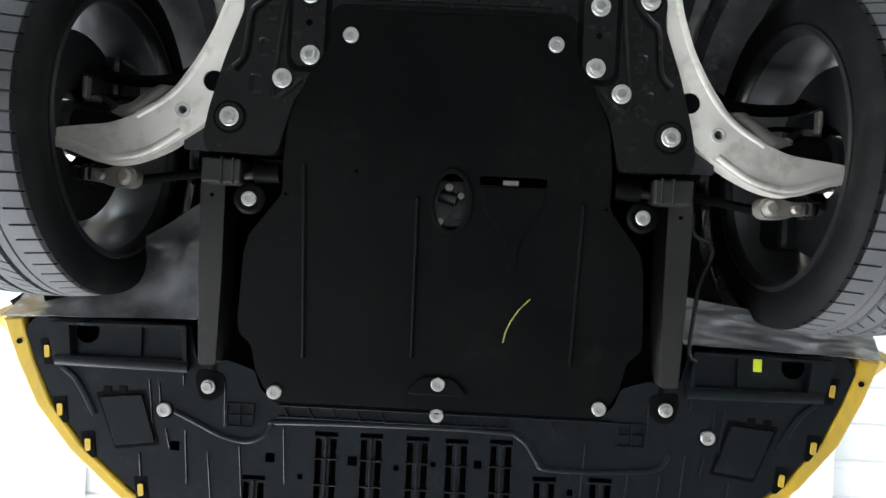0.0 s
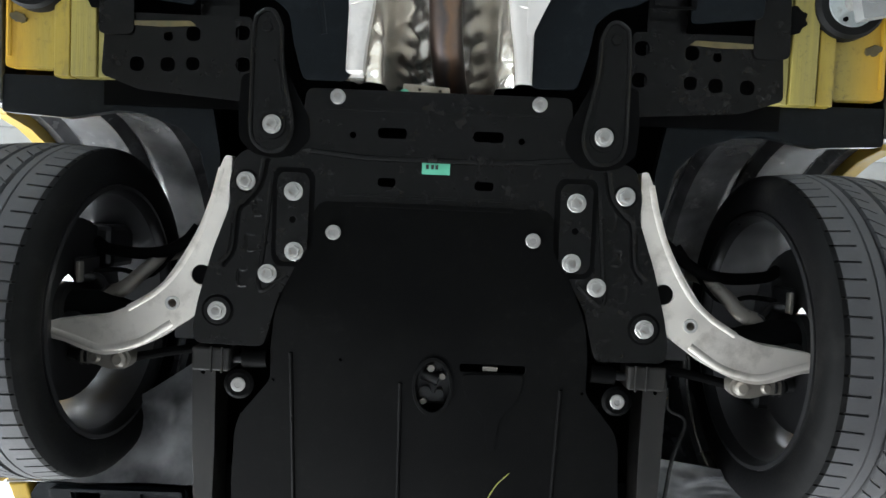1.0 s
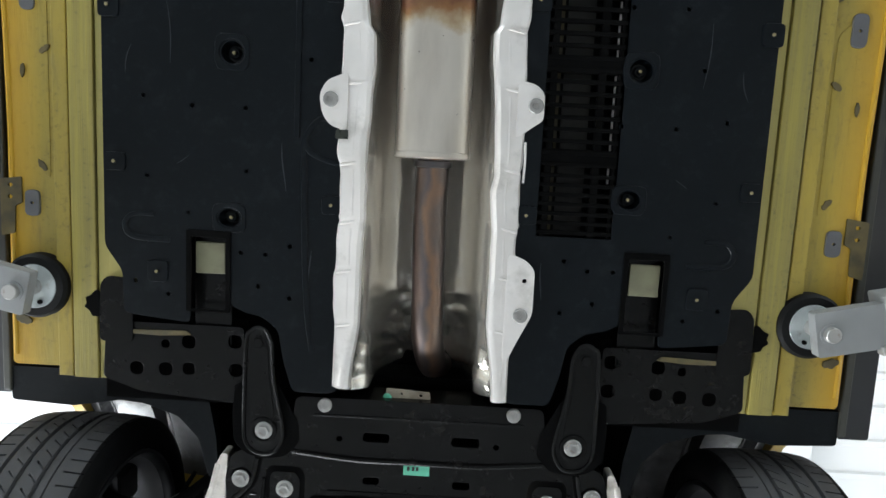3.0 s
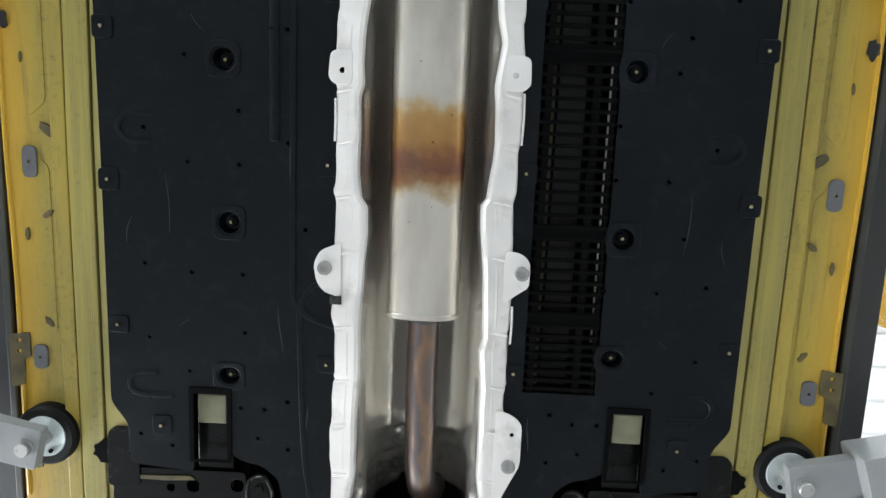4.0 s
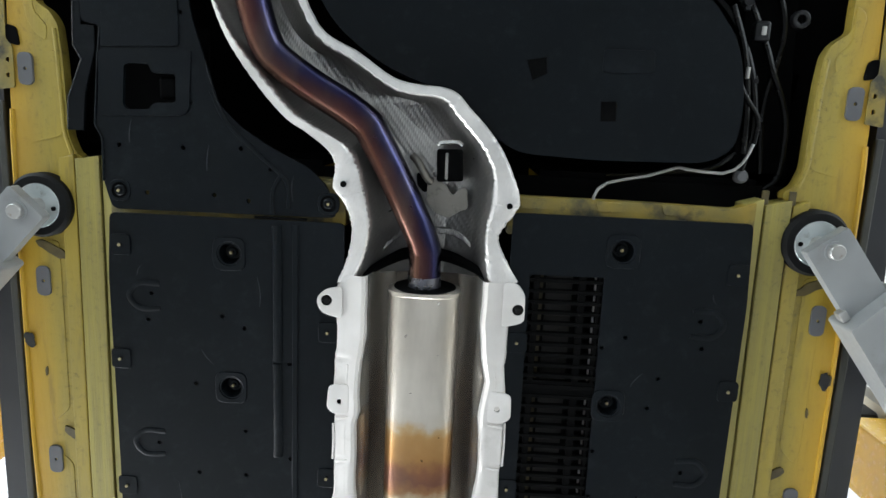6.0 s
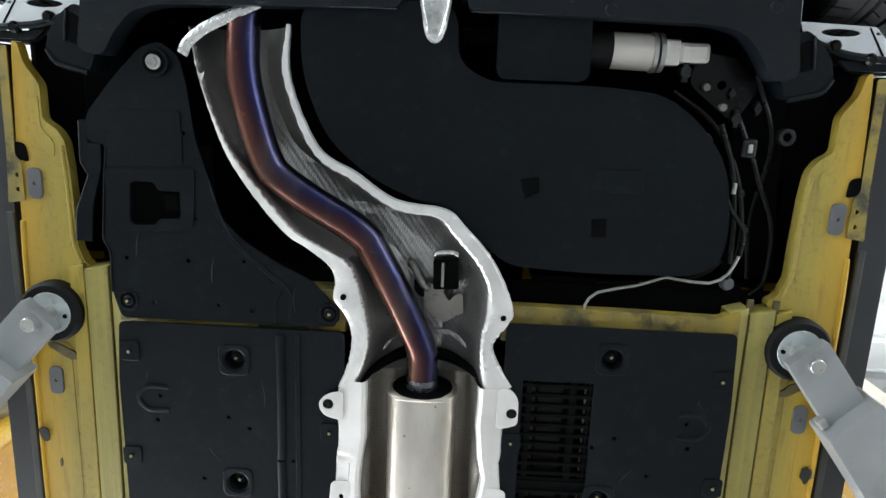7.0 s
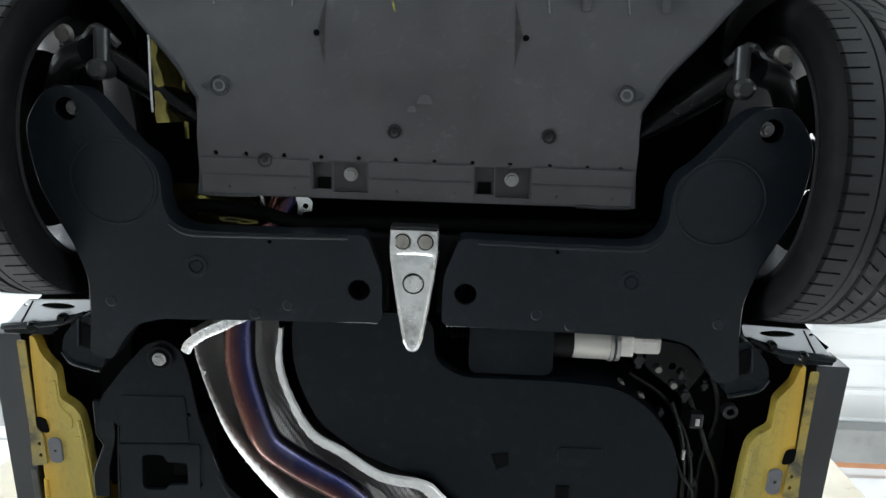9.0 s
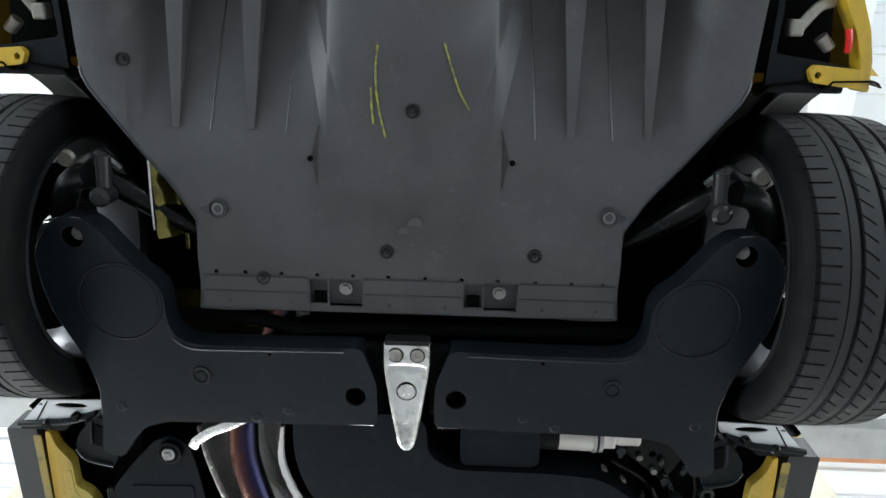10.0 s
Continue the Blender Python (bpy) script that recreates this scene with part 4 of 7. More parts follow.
flange_bracket = on_car("flange_bracket", plate(soften([(-0.066, -0.606), (0.018, -0.601), (0.020, -0.584), (-0.066, -0.584)], 0.004), 1.934, 1.939, [ring(-0.036, -0.596, 0.003, 8), ring(0.001, -0.594, 0.0035, 8)], 0.001),
                        surface("dirty_cream_steel", (0.42, 0.36, 0.28), (0.26, 0.22, 0.17), 0.45, metal=0.3, scale=40, bump=0.1), "dirty cream bracket behind the subframe")
part("dab", lathe([(0.0, 1.931), (0.005, 1.931), (0.009, 1.9345)], 12, -0.063, -0.588), M_GREEN, flange_bracket, "small green paint dab")


# heat shields
def crumple(x, y, k):
    return k * (1.2 - 2.4 * abs(noise.noise((x * 15, y * 19, 3.1))) + 0.45 * noise.noise((x * 48, y * 48, 7.7)))


L_OUT = ((-1.772, 0.149), (-1.748, 0.162), (-1.63, 0.160), (-1.614, 0.164), (-1.51, 0.165), (-1.48, 0.162), (-1.325, 0.162), (-1.311, 0.166), (-1.293, 0.161), (-1.13, 0.163), (-1.08, 0.167), (-1.04, 0.160), (-0.965, 0.161), (-0.922, 0.164), (-0.879, 0.163), (-0.857, 0.167), (-0.802, 0.167), (-0.757, 0.162), (-0.66, 0.164))
L_IN = ((-1.745, 0.112), (-1.65, 0.112), (-1.60, 0.120), (-1.532, 0.124), (-1.502, 0.121), (-1.48, 0.127), (-1.34, 0.127), (-1.30, 0.122), (-1.285, 0.112), (-1.235, 0.110), (-1.18, 0.114), (-1.06, 0.121), (-0.968, 0.119), (-0.903, 0.123), (-0.771, 0.124), (-0.714, 0.131), (-0.66, 0.138))
R_OUT = ((-1.772, 0.166), (-1.745, 0.160), (-1.633, 0.161), (-1.608, 0.158), (-1.56, 0.163), (-1.415, 0.164), (-1.394, 0.161), (-1.322, 0.162), (-1.301, 0.157), (-1.222, 0.161), (-1.12, 0.164), (-1.036, 0.161), (-0.963, 0.164), (-0.941, 0.159), (-0.909, 0.161), (-0.80, 0.168), (-0.715, 0.160), (-0.63, 0.161))
R_IN = ((-1.745, 0.117), (-1.688, 0.116), (-1.621, 0.122), (-1.578, 0.130), (-1.503, 0.121), (-1.413, 0.127), (-1.372, 0.124), (-1.309, 0.115), (-1.296, 0.106), (-1.24, 0.110), (-1.18, 0.116), (-1.05, 0.122), (-1.023, 0.116), (-0.95, 0.123), (-0.775, 0.123), (-0.719, 0.131), (-0.65, 0.140))
BREAKS = (-1.61, -1.49, -1.40, -1.302, -1.20, -1.06, -0.955, -0.865, -0.765)


def read(table, y):
    return float(np.interp(y, [a for a, b in table], [b for a, b in table]))


def tunnel_half(y, outer, inner, seed):
    front = max(0.0, min(1.0, (y + 0.90) / 0.2))
    edge, lip = read(outer, y) + 0.0012 * noise.noise((y * 30, seed, 1)), read(inner, y) + 0.0015 * noise.noise((y * 18, seed, 9))
    k = sum(1 for b in BREAKS if y > b)
    near = min(abs(y - b) for b in BREAKS)
    lift = 0.0016 * math.sin(k * 7.3 + seed) + 0.0016 * noise.noise((y * 16, seed, 2)) + 0.0035 * max(0.0, 1 - near / 0.008)
    end = max(0.0, min(1.0, (y + 0.664 - 0.020 * seed) / 0.012))
    edge = edge * (1 - end) + (lip + 0.002) * end
    prof = [(edge, 1.9015 + lift), (edge - 0.003, 1.8975 + lift), (edge - 0.011, 1.8968 + lift * 0.7), ((edge + lip) / 2, 1.8950 + lift * 0.5), (lip + 0.009, 1.8935 - lift * 0.3), (lip + 0.003, 1.8925 - lift * 0.3), (lip - 0.003, 1.8955), (lip - 0.006, 1.905)]
    wall_pts = spline([(x, z, 0) for x, z in ((lip - 0.009, 1.915), (min(0.104, lip - 0.012), 1.935), (0.097, 1.965), (0.088, 2.0), (0.068, 2.028), (0.045, 2.04), (0.022, 2.044))], 7)
    row = [(x, z + 0.03 * end) for x, z in prof]
    for q in wall_pts:
        d = crumple(q.x + 5 * seed, y, 0.0006 + 0.0060 * front)
        reach = math.hypot(q.x, (y + 0.70) * 0.8)
        d += front * 0.0040 * abs(math.sin(reach * 95 + 2.5 * noise.noise((q.x * 22, y * 26, seed)))) * (0.4 + 0.6 * noise.noise((q.x * 9, y * 9, 5 + seed)))
        row.append((q.x + 0.3 * d, q.y + d + (0.42 * max(0.0, y + 0.81) if q.y > 1.95 else 0.0)))
    return row


def tunnel_row(y):
    left, right = tunnel_half(y, L_OUT, L_IN, 1), tunnel_half(y, R_OUT, R_IN, 2)
    return [(-x, y, z) for x, z in left] + [(0, y, 2.045 + 0.42 * max(0.0, y + 0.81))] + [(x, y, z) for x, z in reversed(right)]


shield = on_car("tunnel_heat_shield", thicken(skin([tunnel_row(-1.772 + i * 0.00454) for i in range(252)]), 0.0012), M_FOIL, "crumpled bright aluminium tunnel heat shield", placed=True)
shield.data.materials.append(M_BROWNED)
for face in shield.data.polygons:
    face.material_index = 1 if face.center.z > 1.906 else 0
TABS = ([(-0.150, -1.752), (-0.183, -1.745), (-0.199, -1.727), (-0.196, -1.709), (-0.185, -1.697), (-0.150, -1.688)], [(0.148, -1.776), (0.174, -1.774), (0.189, -1.753), (0.190, -1.701), (0.174, -1.694), (0.148, -1.688)],
        [(-0.135, -1.560), (-0.174, -1.556), (-0.178, -1.510), (-0.166, -1.498), (-0.135, -1.498)], [(0.132, -1.562), (0.175, -1.556), (0.177, -1.508), (0.163, -1.497), (0.132, -1.497)],
        [(-0.150, -1.219), (-0.188, -1.203), (-0.201, -1.178), (-0.195, -1.143), (-0.180, -1.124), (-0.150, -1.116)], [(0.148, -1.217), (0.178, -1.213), (0.195, -1.197), (0.195, -1.150), (0.178, -1.139), (0.148, -1.116)],
        [(0.148, -0.914), (0.181, -0.902), (0.198, -0.885), (0.198, -0.802), (0.176, -0.757), (0.158, -0.716), (0.148, -0.716)])
HOLES = {0: (-0.180, -1.723, 0.0105), 1: (0.177, -1.723, 0.0105), 2: (-0.153, -1.523, 0.0052), 3: (0.150, -1.525, 0.0052), 6: (0.180, -0.864, 0.0042)}
for k, pts in enumerate(TABS):
    pts = pts if pts[0][0] > 0 else pts[::-1]
    cut = [ring(HOLES[k][0], HOLES[k][1], HOLES[k][2], 16)] if k in HOLES else []
    tab = part("tab", plate(soften(pts, 0.011), 1.8920, 1.8945, cut, 0.0012), M_FOIL, shield)
    if k in HOLES:
        x, y, r = HOLES[k]
        part("hole", lathe([(0.0, 1.8962), (r * 1.02, 1.8962), (r * 1.02, 1.8935)], 16, x, y, caps=False), M_DARK, tab, "dark hole through the tab")
for x, y in ((-0.180, -1.723), (0.177, -1.723)):
    part("clip", lathe([(0.0, 1.8905), (0.0045, 1.8905), (0.0055, 1.8935), (0.009, 1.8945)], 18, x, y), M_PADRUB, shield, "black push clip")
bolts(BOLT_S, shield, [(-0.180, -1.170), (0.180, -1.175), (0.176, -0.800)], 1.8925)
part("window", brick(-0.170, -1.118, 1.8920, -0.148, -1.102, 1.8945, 0.0005), M_RAIL, shield, "small square hole")
for x, y0, y1 in ((0.1665, -1.495, -1.405), (-0.1655, -1.475, -1.40), (0.1665, -1.112, -1.04)):
    part("fold", tube([(x, y0, 1.8985), (x + 0.001, (y0 + y1) / 2, 1.8975), (x, y1, 1.8985)], 0.0022, 8, 4, 0.6), M_FOIL, shield, "folded edge of the second layer")

for s, outer, inner in ((-1, L_OUT, L_IN), (1, R_OUT, R_IN)):
    for y0, y1 in zip(BREAKS, BREAKS[1:]):
        ys = [y0 + 0.012 + (y1 - y0 - 0.024) * i / 5 for i in range(6)]
        part("bead", tube([(s * (0.60 * read(inner, y) + 0.40 * read(outer, y) + 0.0014 * noise.noise((y * 50, s, 3))), y, 1.8945) for y in ys], 0.0030, 8, 3, 0.55), M_FOIL, shield)
    for y in BREAKS[1:]:
        part("fold", tube([(s * (read(inner, y) + 0.005), y - 0.003, 1.8935), (s * (read(inner, y) + read(outer, y)) / 2, y, 1.8928), (s * (read(outer, y) - 0.002), y + 0.004, 1.8955)], 0.0024, 8, 3, 0.6), M_FOIL, shield, "folded joint")

LEFT = [(-0.163, -1.756, -0.131, -1.762), (-0.143, -1.808, -0.112, -1.812), (-0.137, -1.862, -0.105, -1.863), (-0.150, -1.903, -0.113, -1.911), (-0.172, -1.934, -0.121, -1.940), (-0.169, -1.968, -0.129, -1.970), (-0.181, -1.998, -0.152, -2.010),
        (-0.222, -2.030, -0.213, -2.044), (-0.260, -2.054, -0.250, -2.068), (-0.313, -2.110, -0.302, -2.123), (-0.367, -2.185, -0.358, -2.193), (-0.398, -2.255, -0.392, -2.258), (-0.425, -2.340, -0.422, -2.340), (-0.440, -2.420, -0.4375, -2.420)]
RIGHT = [(0.174, -1.774, 0.124, -1.766), (0.150, -1.812, 0.114, -1.815), (0.133, -1.857, 0.112, -1.870), (0.160, -1.902, 0.119, -1.905), (0.167, -1.928, 0.122, -1.932), (0.146, -1.985, 0.119, -1.974), (0.116, -2.035, 0.096, -2.019),
         (0.071, -2.083, 0.052, -2.068), (0.033, -2.115, 0.020, -2.100), (-0.058, -2.128, -0.060, -2.112), (-0.132, -2.173, -0.141, -2.161), (-0.205, -2.218, -0.214, -2.208), (-0.256, -2.335, -0.2675, -2.337), (-0.257, -2.430, -0.262, -2.430)]


def pipe_shield(part_of):
    """The basin round the pipe, or its left or right flange."""
    lines = [spline([(r[2 * k], r[2 * k + 1], 0) for r in table], 14) for table, k in ((LEFT, 0), (LEFT, 1), (RIGHT, 1), (RIGHT, 0))]
    rows = []
    for i, (lo, li, ri, ro) in enumerate(zip(*lines)):
        f = i / (len(lines[0]) - 1)
        z = 1.9005 + 0.034 * max(0.0, (f - 0.62) / 0.38)
        if part_of == "basin":
            w = (ri - li).length
            row = []
            for d, h in ((-0.002, -0.001), (0.004, 0.008), (0.008, 0.024), (0.016, 0.050), (0.030, 0.072), (0.052, 0.088)):
                row.append((li.lerp(ri, d / w), h))
            row += [(li.lerp(ri, u), 0.096) for u in (0.36, 0.5, 0.64)]
            row += [(ri.lerp(li, d / w), h) for d, h in ((0.052, 0.088), (0.030, 0.072), (0.016, 0.050), (0.008, 0.024), (0.004, 0.008), (-0.002, -0.001))]
            rows.append([(v.x + crumple(v.x, v.y + 4, 0.0003), v.y, z + h + (crumple(v.x, v.y, 0.0005) if h > 0.02 else 0.0)) for v, h in row])
        else:
            a, b = (lo, li) if part_of == "left" else (ro, ri)
            rough = 0.0016 * noise.noise((i * 0.40, 3 if part_of == "left" else 8, 1)) + 0.0007 * math.sin(i * 1.9)
            rows.append([(v.x + rough * (1 if u < 0.5 else -1), v.y + 0.6 * rough, z + h) for u, h in ((-0.02, 0.006), (0.02, 0.0005), (0.12, -0.0025), (0.35, -0.0035 - rough), (0.65, -0.0045 + rough), (0.88, -0.0055), (1.0, -0.003), (1.05, 0.004)) for v in (a.lerp(b, u),)])
    return thicken(skin(rows), 0.0011)


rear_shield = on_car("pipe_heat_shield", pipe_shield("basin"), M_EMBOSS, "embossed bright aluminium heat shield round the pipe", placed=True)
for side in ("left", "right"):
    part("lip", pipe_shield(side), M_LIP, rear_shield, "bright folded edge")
for x, y, r in ((-0.152, -1.941, 0.0058), (0.150, -1.915, 0.0055)):
    part("hole", lathe([(0.0, 1.8935), (r, 1.8935), (r, 1.899)], 16, x, y), M_DARK, rear_shield, "near-black disc for the shade in a fixing hole")
for y in (-1.838,):
    part("bead", tube([(-0.088, y + 0.024, 1.968), (-0.050, y - 0.005, 1.990), (0.0, y - 0.010, 1.9925), (0.050, y - 0.008, 1.990), (0.092, y + 0.014, 1.968)], 0.0065, 8, 6, 0.45), M_EMBOSS, rear_shield)
# Black bar drawn in place of the shade between the shields.
part("gap", tube([(-0.122, -1.756, 1.920), (-0.106, -1.772, 1.945), (-0.070, -1.790, 1.978), (-0.040, -1.801, 1.988), (0.0, -1.803, 1.990), (0.040, -1.799, 1.988), (0.072, -1.790, 1.978), (0.108, -1.778, 1.945), (0.124, -1.764, 1.920)], lambda u: 0.004 + 0.009 * math.sin(math.pi * u), 10, 6), M_DARK, rear_shield, "near-black bar for the shade between the shields")
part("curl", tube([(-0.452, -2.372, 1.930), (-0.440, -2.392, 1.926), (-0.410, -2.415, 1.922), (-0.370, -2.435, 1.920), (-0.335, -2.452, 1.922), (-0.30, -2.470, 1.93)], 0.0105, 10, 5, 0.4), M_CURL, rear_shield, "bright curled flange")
hanger = on_car("exhaust_hanger", plate(soften([(0.012, -2.009), (0.061, -2.010), (0.064, -1.951), (0.014, -1.948)], 0.006), 1.951, 1.978, [box_ring(0.0285, -2.003, 0.0345, -1.953, 0.002)], 0.003), M_TRAY, "black rubber exhaust hanger with a slot", placed=True)
part("rod", tube([(0.0305, -2.008, 1.957), (0.0315, -1.978, 1.955), (0.032, -1.947, 1.957)], 0.0042, 10, 4), M_ZINC, hanger, "bright rod through the hanger")
part("cap", tube([(0.014, -2.017, 1.956), (0.022, -2.022, 1.953), (0.050, -2.023, 1.953), (0.059, -2.018, 1.956)], 0.0045, 10, 4), M_CAST, hanger, "bright bent strap")
part("bracket", plate(soften([(-0.004, -1.952), (0.006, -1.957), (0.022, -1.950), (0.034, -1.938), (0.045, -1.921), (0.058, -1.936), (0.072, -1.937), (0.075, -1.897), (0.060, -1.893), (0.039, -1.877), (0.012, -1.888), (-0.004, -1.905)], 0.006), 1.966, 1.970, (), 0.002), M_WORN, hanger, "dusty pinkish steel bracket")
part("hook", tube([(-0.034, -1.992, 1.978), (-0.024, -1.984, 1.966), (-0.014, -1.968, 1.962), (-0.004, -1.952, 1.964), (0.004, -1.946, 1.968)], 0.0075, 12, 4), M_WORN, hanger)
part("recess", plate(soften([(-0.026, -1.962), (-0.004, -1.962), (0.002, -1.930), (-0.010, -1.924), (-0.024, -1.938)], 0.006), 1.972, 1.976), M_DARK, hanger, "near-black plate for the shade beside the bracket")


# engine undertray and front subframe
def tray_z(x, y):
    return 0.2 * (y + 0.2) if y > -0.2 else 0.0


TRAY = [(0.20, -0.388), (0.214, -0.372), (0.214, -0.315), (0.247, -0.265), (0.28, -0.185), (0.289, -0.12), (0.291, -0.055), (0.352, 0.020), (0.362, 0.052), (0.374, 0.175),
        (0.373, 0.205), (0.350, 0.222), (0.342, 0.275), (0.328, 0.305), (0.306, 0.335)]
SLOPE = [((0, -0.2, 0), (0, 1, 0))]
tray = on_car("engine_undertray", plate(soften(mirrored(TRAY), 0.012), 1.908, 1.912, [ring(0.010, -0.055, 0.033, 24, 0.052), box_ring(0.058, -0.103, 0.178, -0.087, 0.005),
              ring(-0.16, -0.10, 0.003, 8), ring(-0.285, -0.055, 0.003, 8), ring(0.285, -0.055, 0.003, 8)], 0.0015, tray_z, SLOPE), M_TRAY, "matt black engine undertray with bolts")
part("rim", plate(ring(0.010, -0.055, 0.038, 28, 0.058), 1.905, 1.9085, [ring(0.010, -0.055, 0.031, 28, 0.050)], 0.001, tray_z), M_TRAY, tray)
part("scoop", plate(soften([(0.062, -0.082), (0.176, -0.086), (0.172, -0.045), (0.135, 0.005), (0.13, 0.07), (0.118, 0.07), (0.108, 0.005), (0.068, -0.045)], 0.012), 1.9055, 1.9085, (), 0.0025, tray_z), M_TRAY, tray)
for x, y0, y1 in ((-0.252, -0.11, 0.245), (-0.05, -0.06, 0.235), (0.245, -0.06, 0.235)):
    part("rib", tube([(x, y0, 1.9085 + tray_z(x, y0)), (x, y1, 1.9085 + tray_z(x, y1))], 0.004, 8, 4), M_TRAY, tray)
part("rib", brick(-0.14, -0.3895, 1.905, 0.14, -0.381, 1.909, 0.001), M_TRAY, tray)
bolts(BOLT_S, tray, both([(0.178, -0.333), (0.350, -0.043), (0.306, 0.315)]) + [(0.002, 0.283)], lambda x, y: 1.907 + tray_z(x, y), label="pale grey tray bolt")
for x in (-0.350, 0.350):
    part("boss", lathe([(0.0, 1.904), (0.022, 1.904), (0.028, 1.9085)], 22, x, -0.043, z=tray_z(0, -0.043)), M_TRAY, tray)
part("boss", plate(soften([(-0.06, 0.305), (-0.03, 0.27), (0.03, 0.27), (0.06, 0.305)], 0.015), 1.904, 1.9085, (), 0.002, tray_z), M_TRAY, tray)
on_car("oil_drain", merge(tube([(-0.01, -0.07, 1.975), (0.02, -0.06, 1.97)], 0.012, 12, 2), lathe([(0.0, 1.965), (0.009, 1.965), (0.009, 1.99)], 6, 0.022, -0.035),
       lathe([(0.0, 1.97), (0.012, 1.97), (0.012, 1.99)], 16, -0.005, -0.035), brick(-0.03, -0.10, 1.985, 0.05, -0.01, 2.0, 0.004)), M_RIM, "oily drain plug behind the tray's opening")
on_car("drain_bracket", brick(0.10, -0.098, 1.935, 0.128, -0.088, 1.945, 0.002), M_WORN, "small worn bracket above the tray's slot")
for knob in (lathe([(0.0, 1.962), (0.007, 1.962), (0.008, 1.97)], 12, 0.005, -0.083), lathe([(0.0, 1.962), (0.006, 1.962), (0.007, 1.97)], 12, 0.027, -0.068), lathe([(0.0, 1.96), (0.006, 1.96), (0.008, 1.97)], 10, -0.008, -0.02)):
    on_car("drain_screw", knob, M_WORN, "small worn screw above the tray")
scratch = [(0.162, 0.113), (0.142, 0.135), (0.129, 0.157), (0.121, 0.178), (0.118, 0.197)]
on_car("paint_mark", thicken(skin([[(x - 0.0014, y, 1.9072 + tray_z(x, y)), (x + 0.0014, y, 1.9072 + tray_z(x, y))] for x, y in scratch]), 0.0005), M_MARK, "thin yellow paint marker stroke")

SUB = [(0.235, -0.588), (0.245, -0.50), (0.262, -0.475), (0.34, -0.475), (0.358, -0.462), (0.370, -0.412), (0.365, -0.38), (0.397, -0.29), (0.421, -0.20), (0.430, -0.15), (0.424, -0.122),
       (0.300, -0.120), (0.276, -0.21), (0.235, -0.285), (0.205, -0.33), (0.19, -0.372)]
slots = [box_ring(-0.106, -0.523, -0.054, -0.504, 0.009), box_ring(0.064, -0.523, 0.118, -0.504, 0.009), box_ring(-0.103, -0.434, -0.071, -0.418, 0.007), box_ring(0.07, -0.434, 0.104, -0.418, 0.007)]
subframe = on_car("front_subframe", plate(soften(mirrored(SUB), 0.014), 1.914, 1.99, slots + [ring(s * x, y, 0.006, 10) for s in SIDES for x, y in ((0.252, -0.353), (0.15, -0.508))], 0.005),
                  M_STEEL, "glossy black pressed steel front subframe")
bolts(BOLT_L, subframe, both([(0.252, -0.403), (0.248, -0.296), (0.295, -0.254), (0.338, -0.418), (0.384, -0.183)]), lambda x, y: 1.9085 if abs(x) < 0.26 else 1.9105, label="zinc subframe bolt")
bolts(BOLT_S, subframe, both([(0.179, -0.574)]), 1.9135)
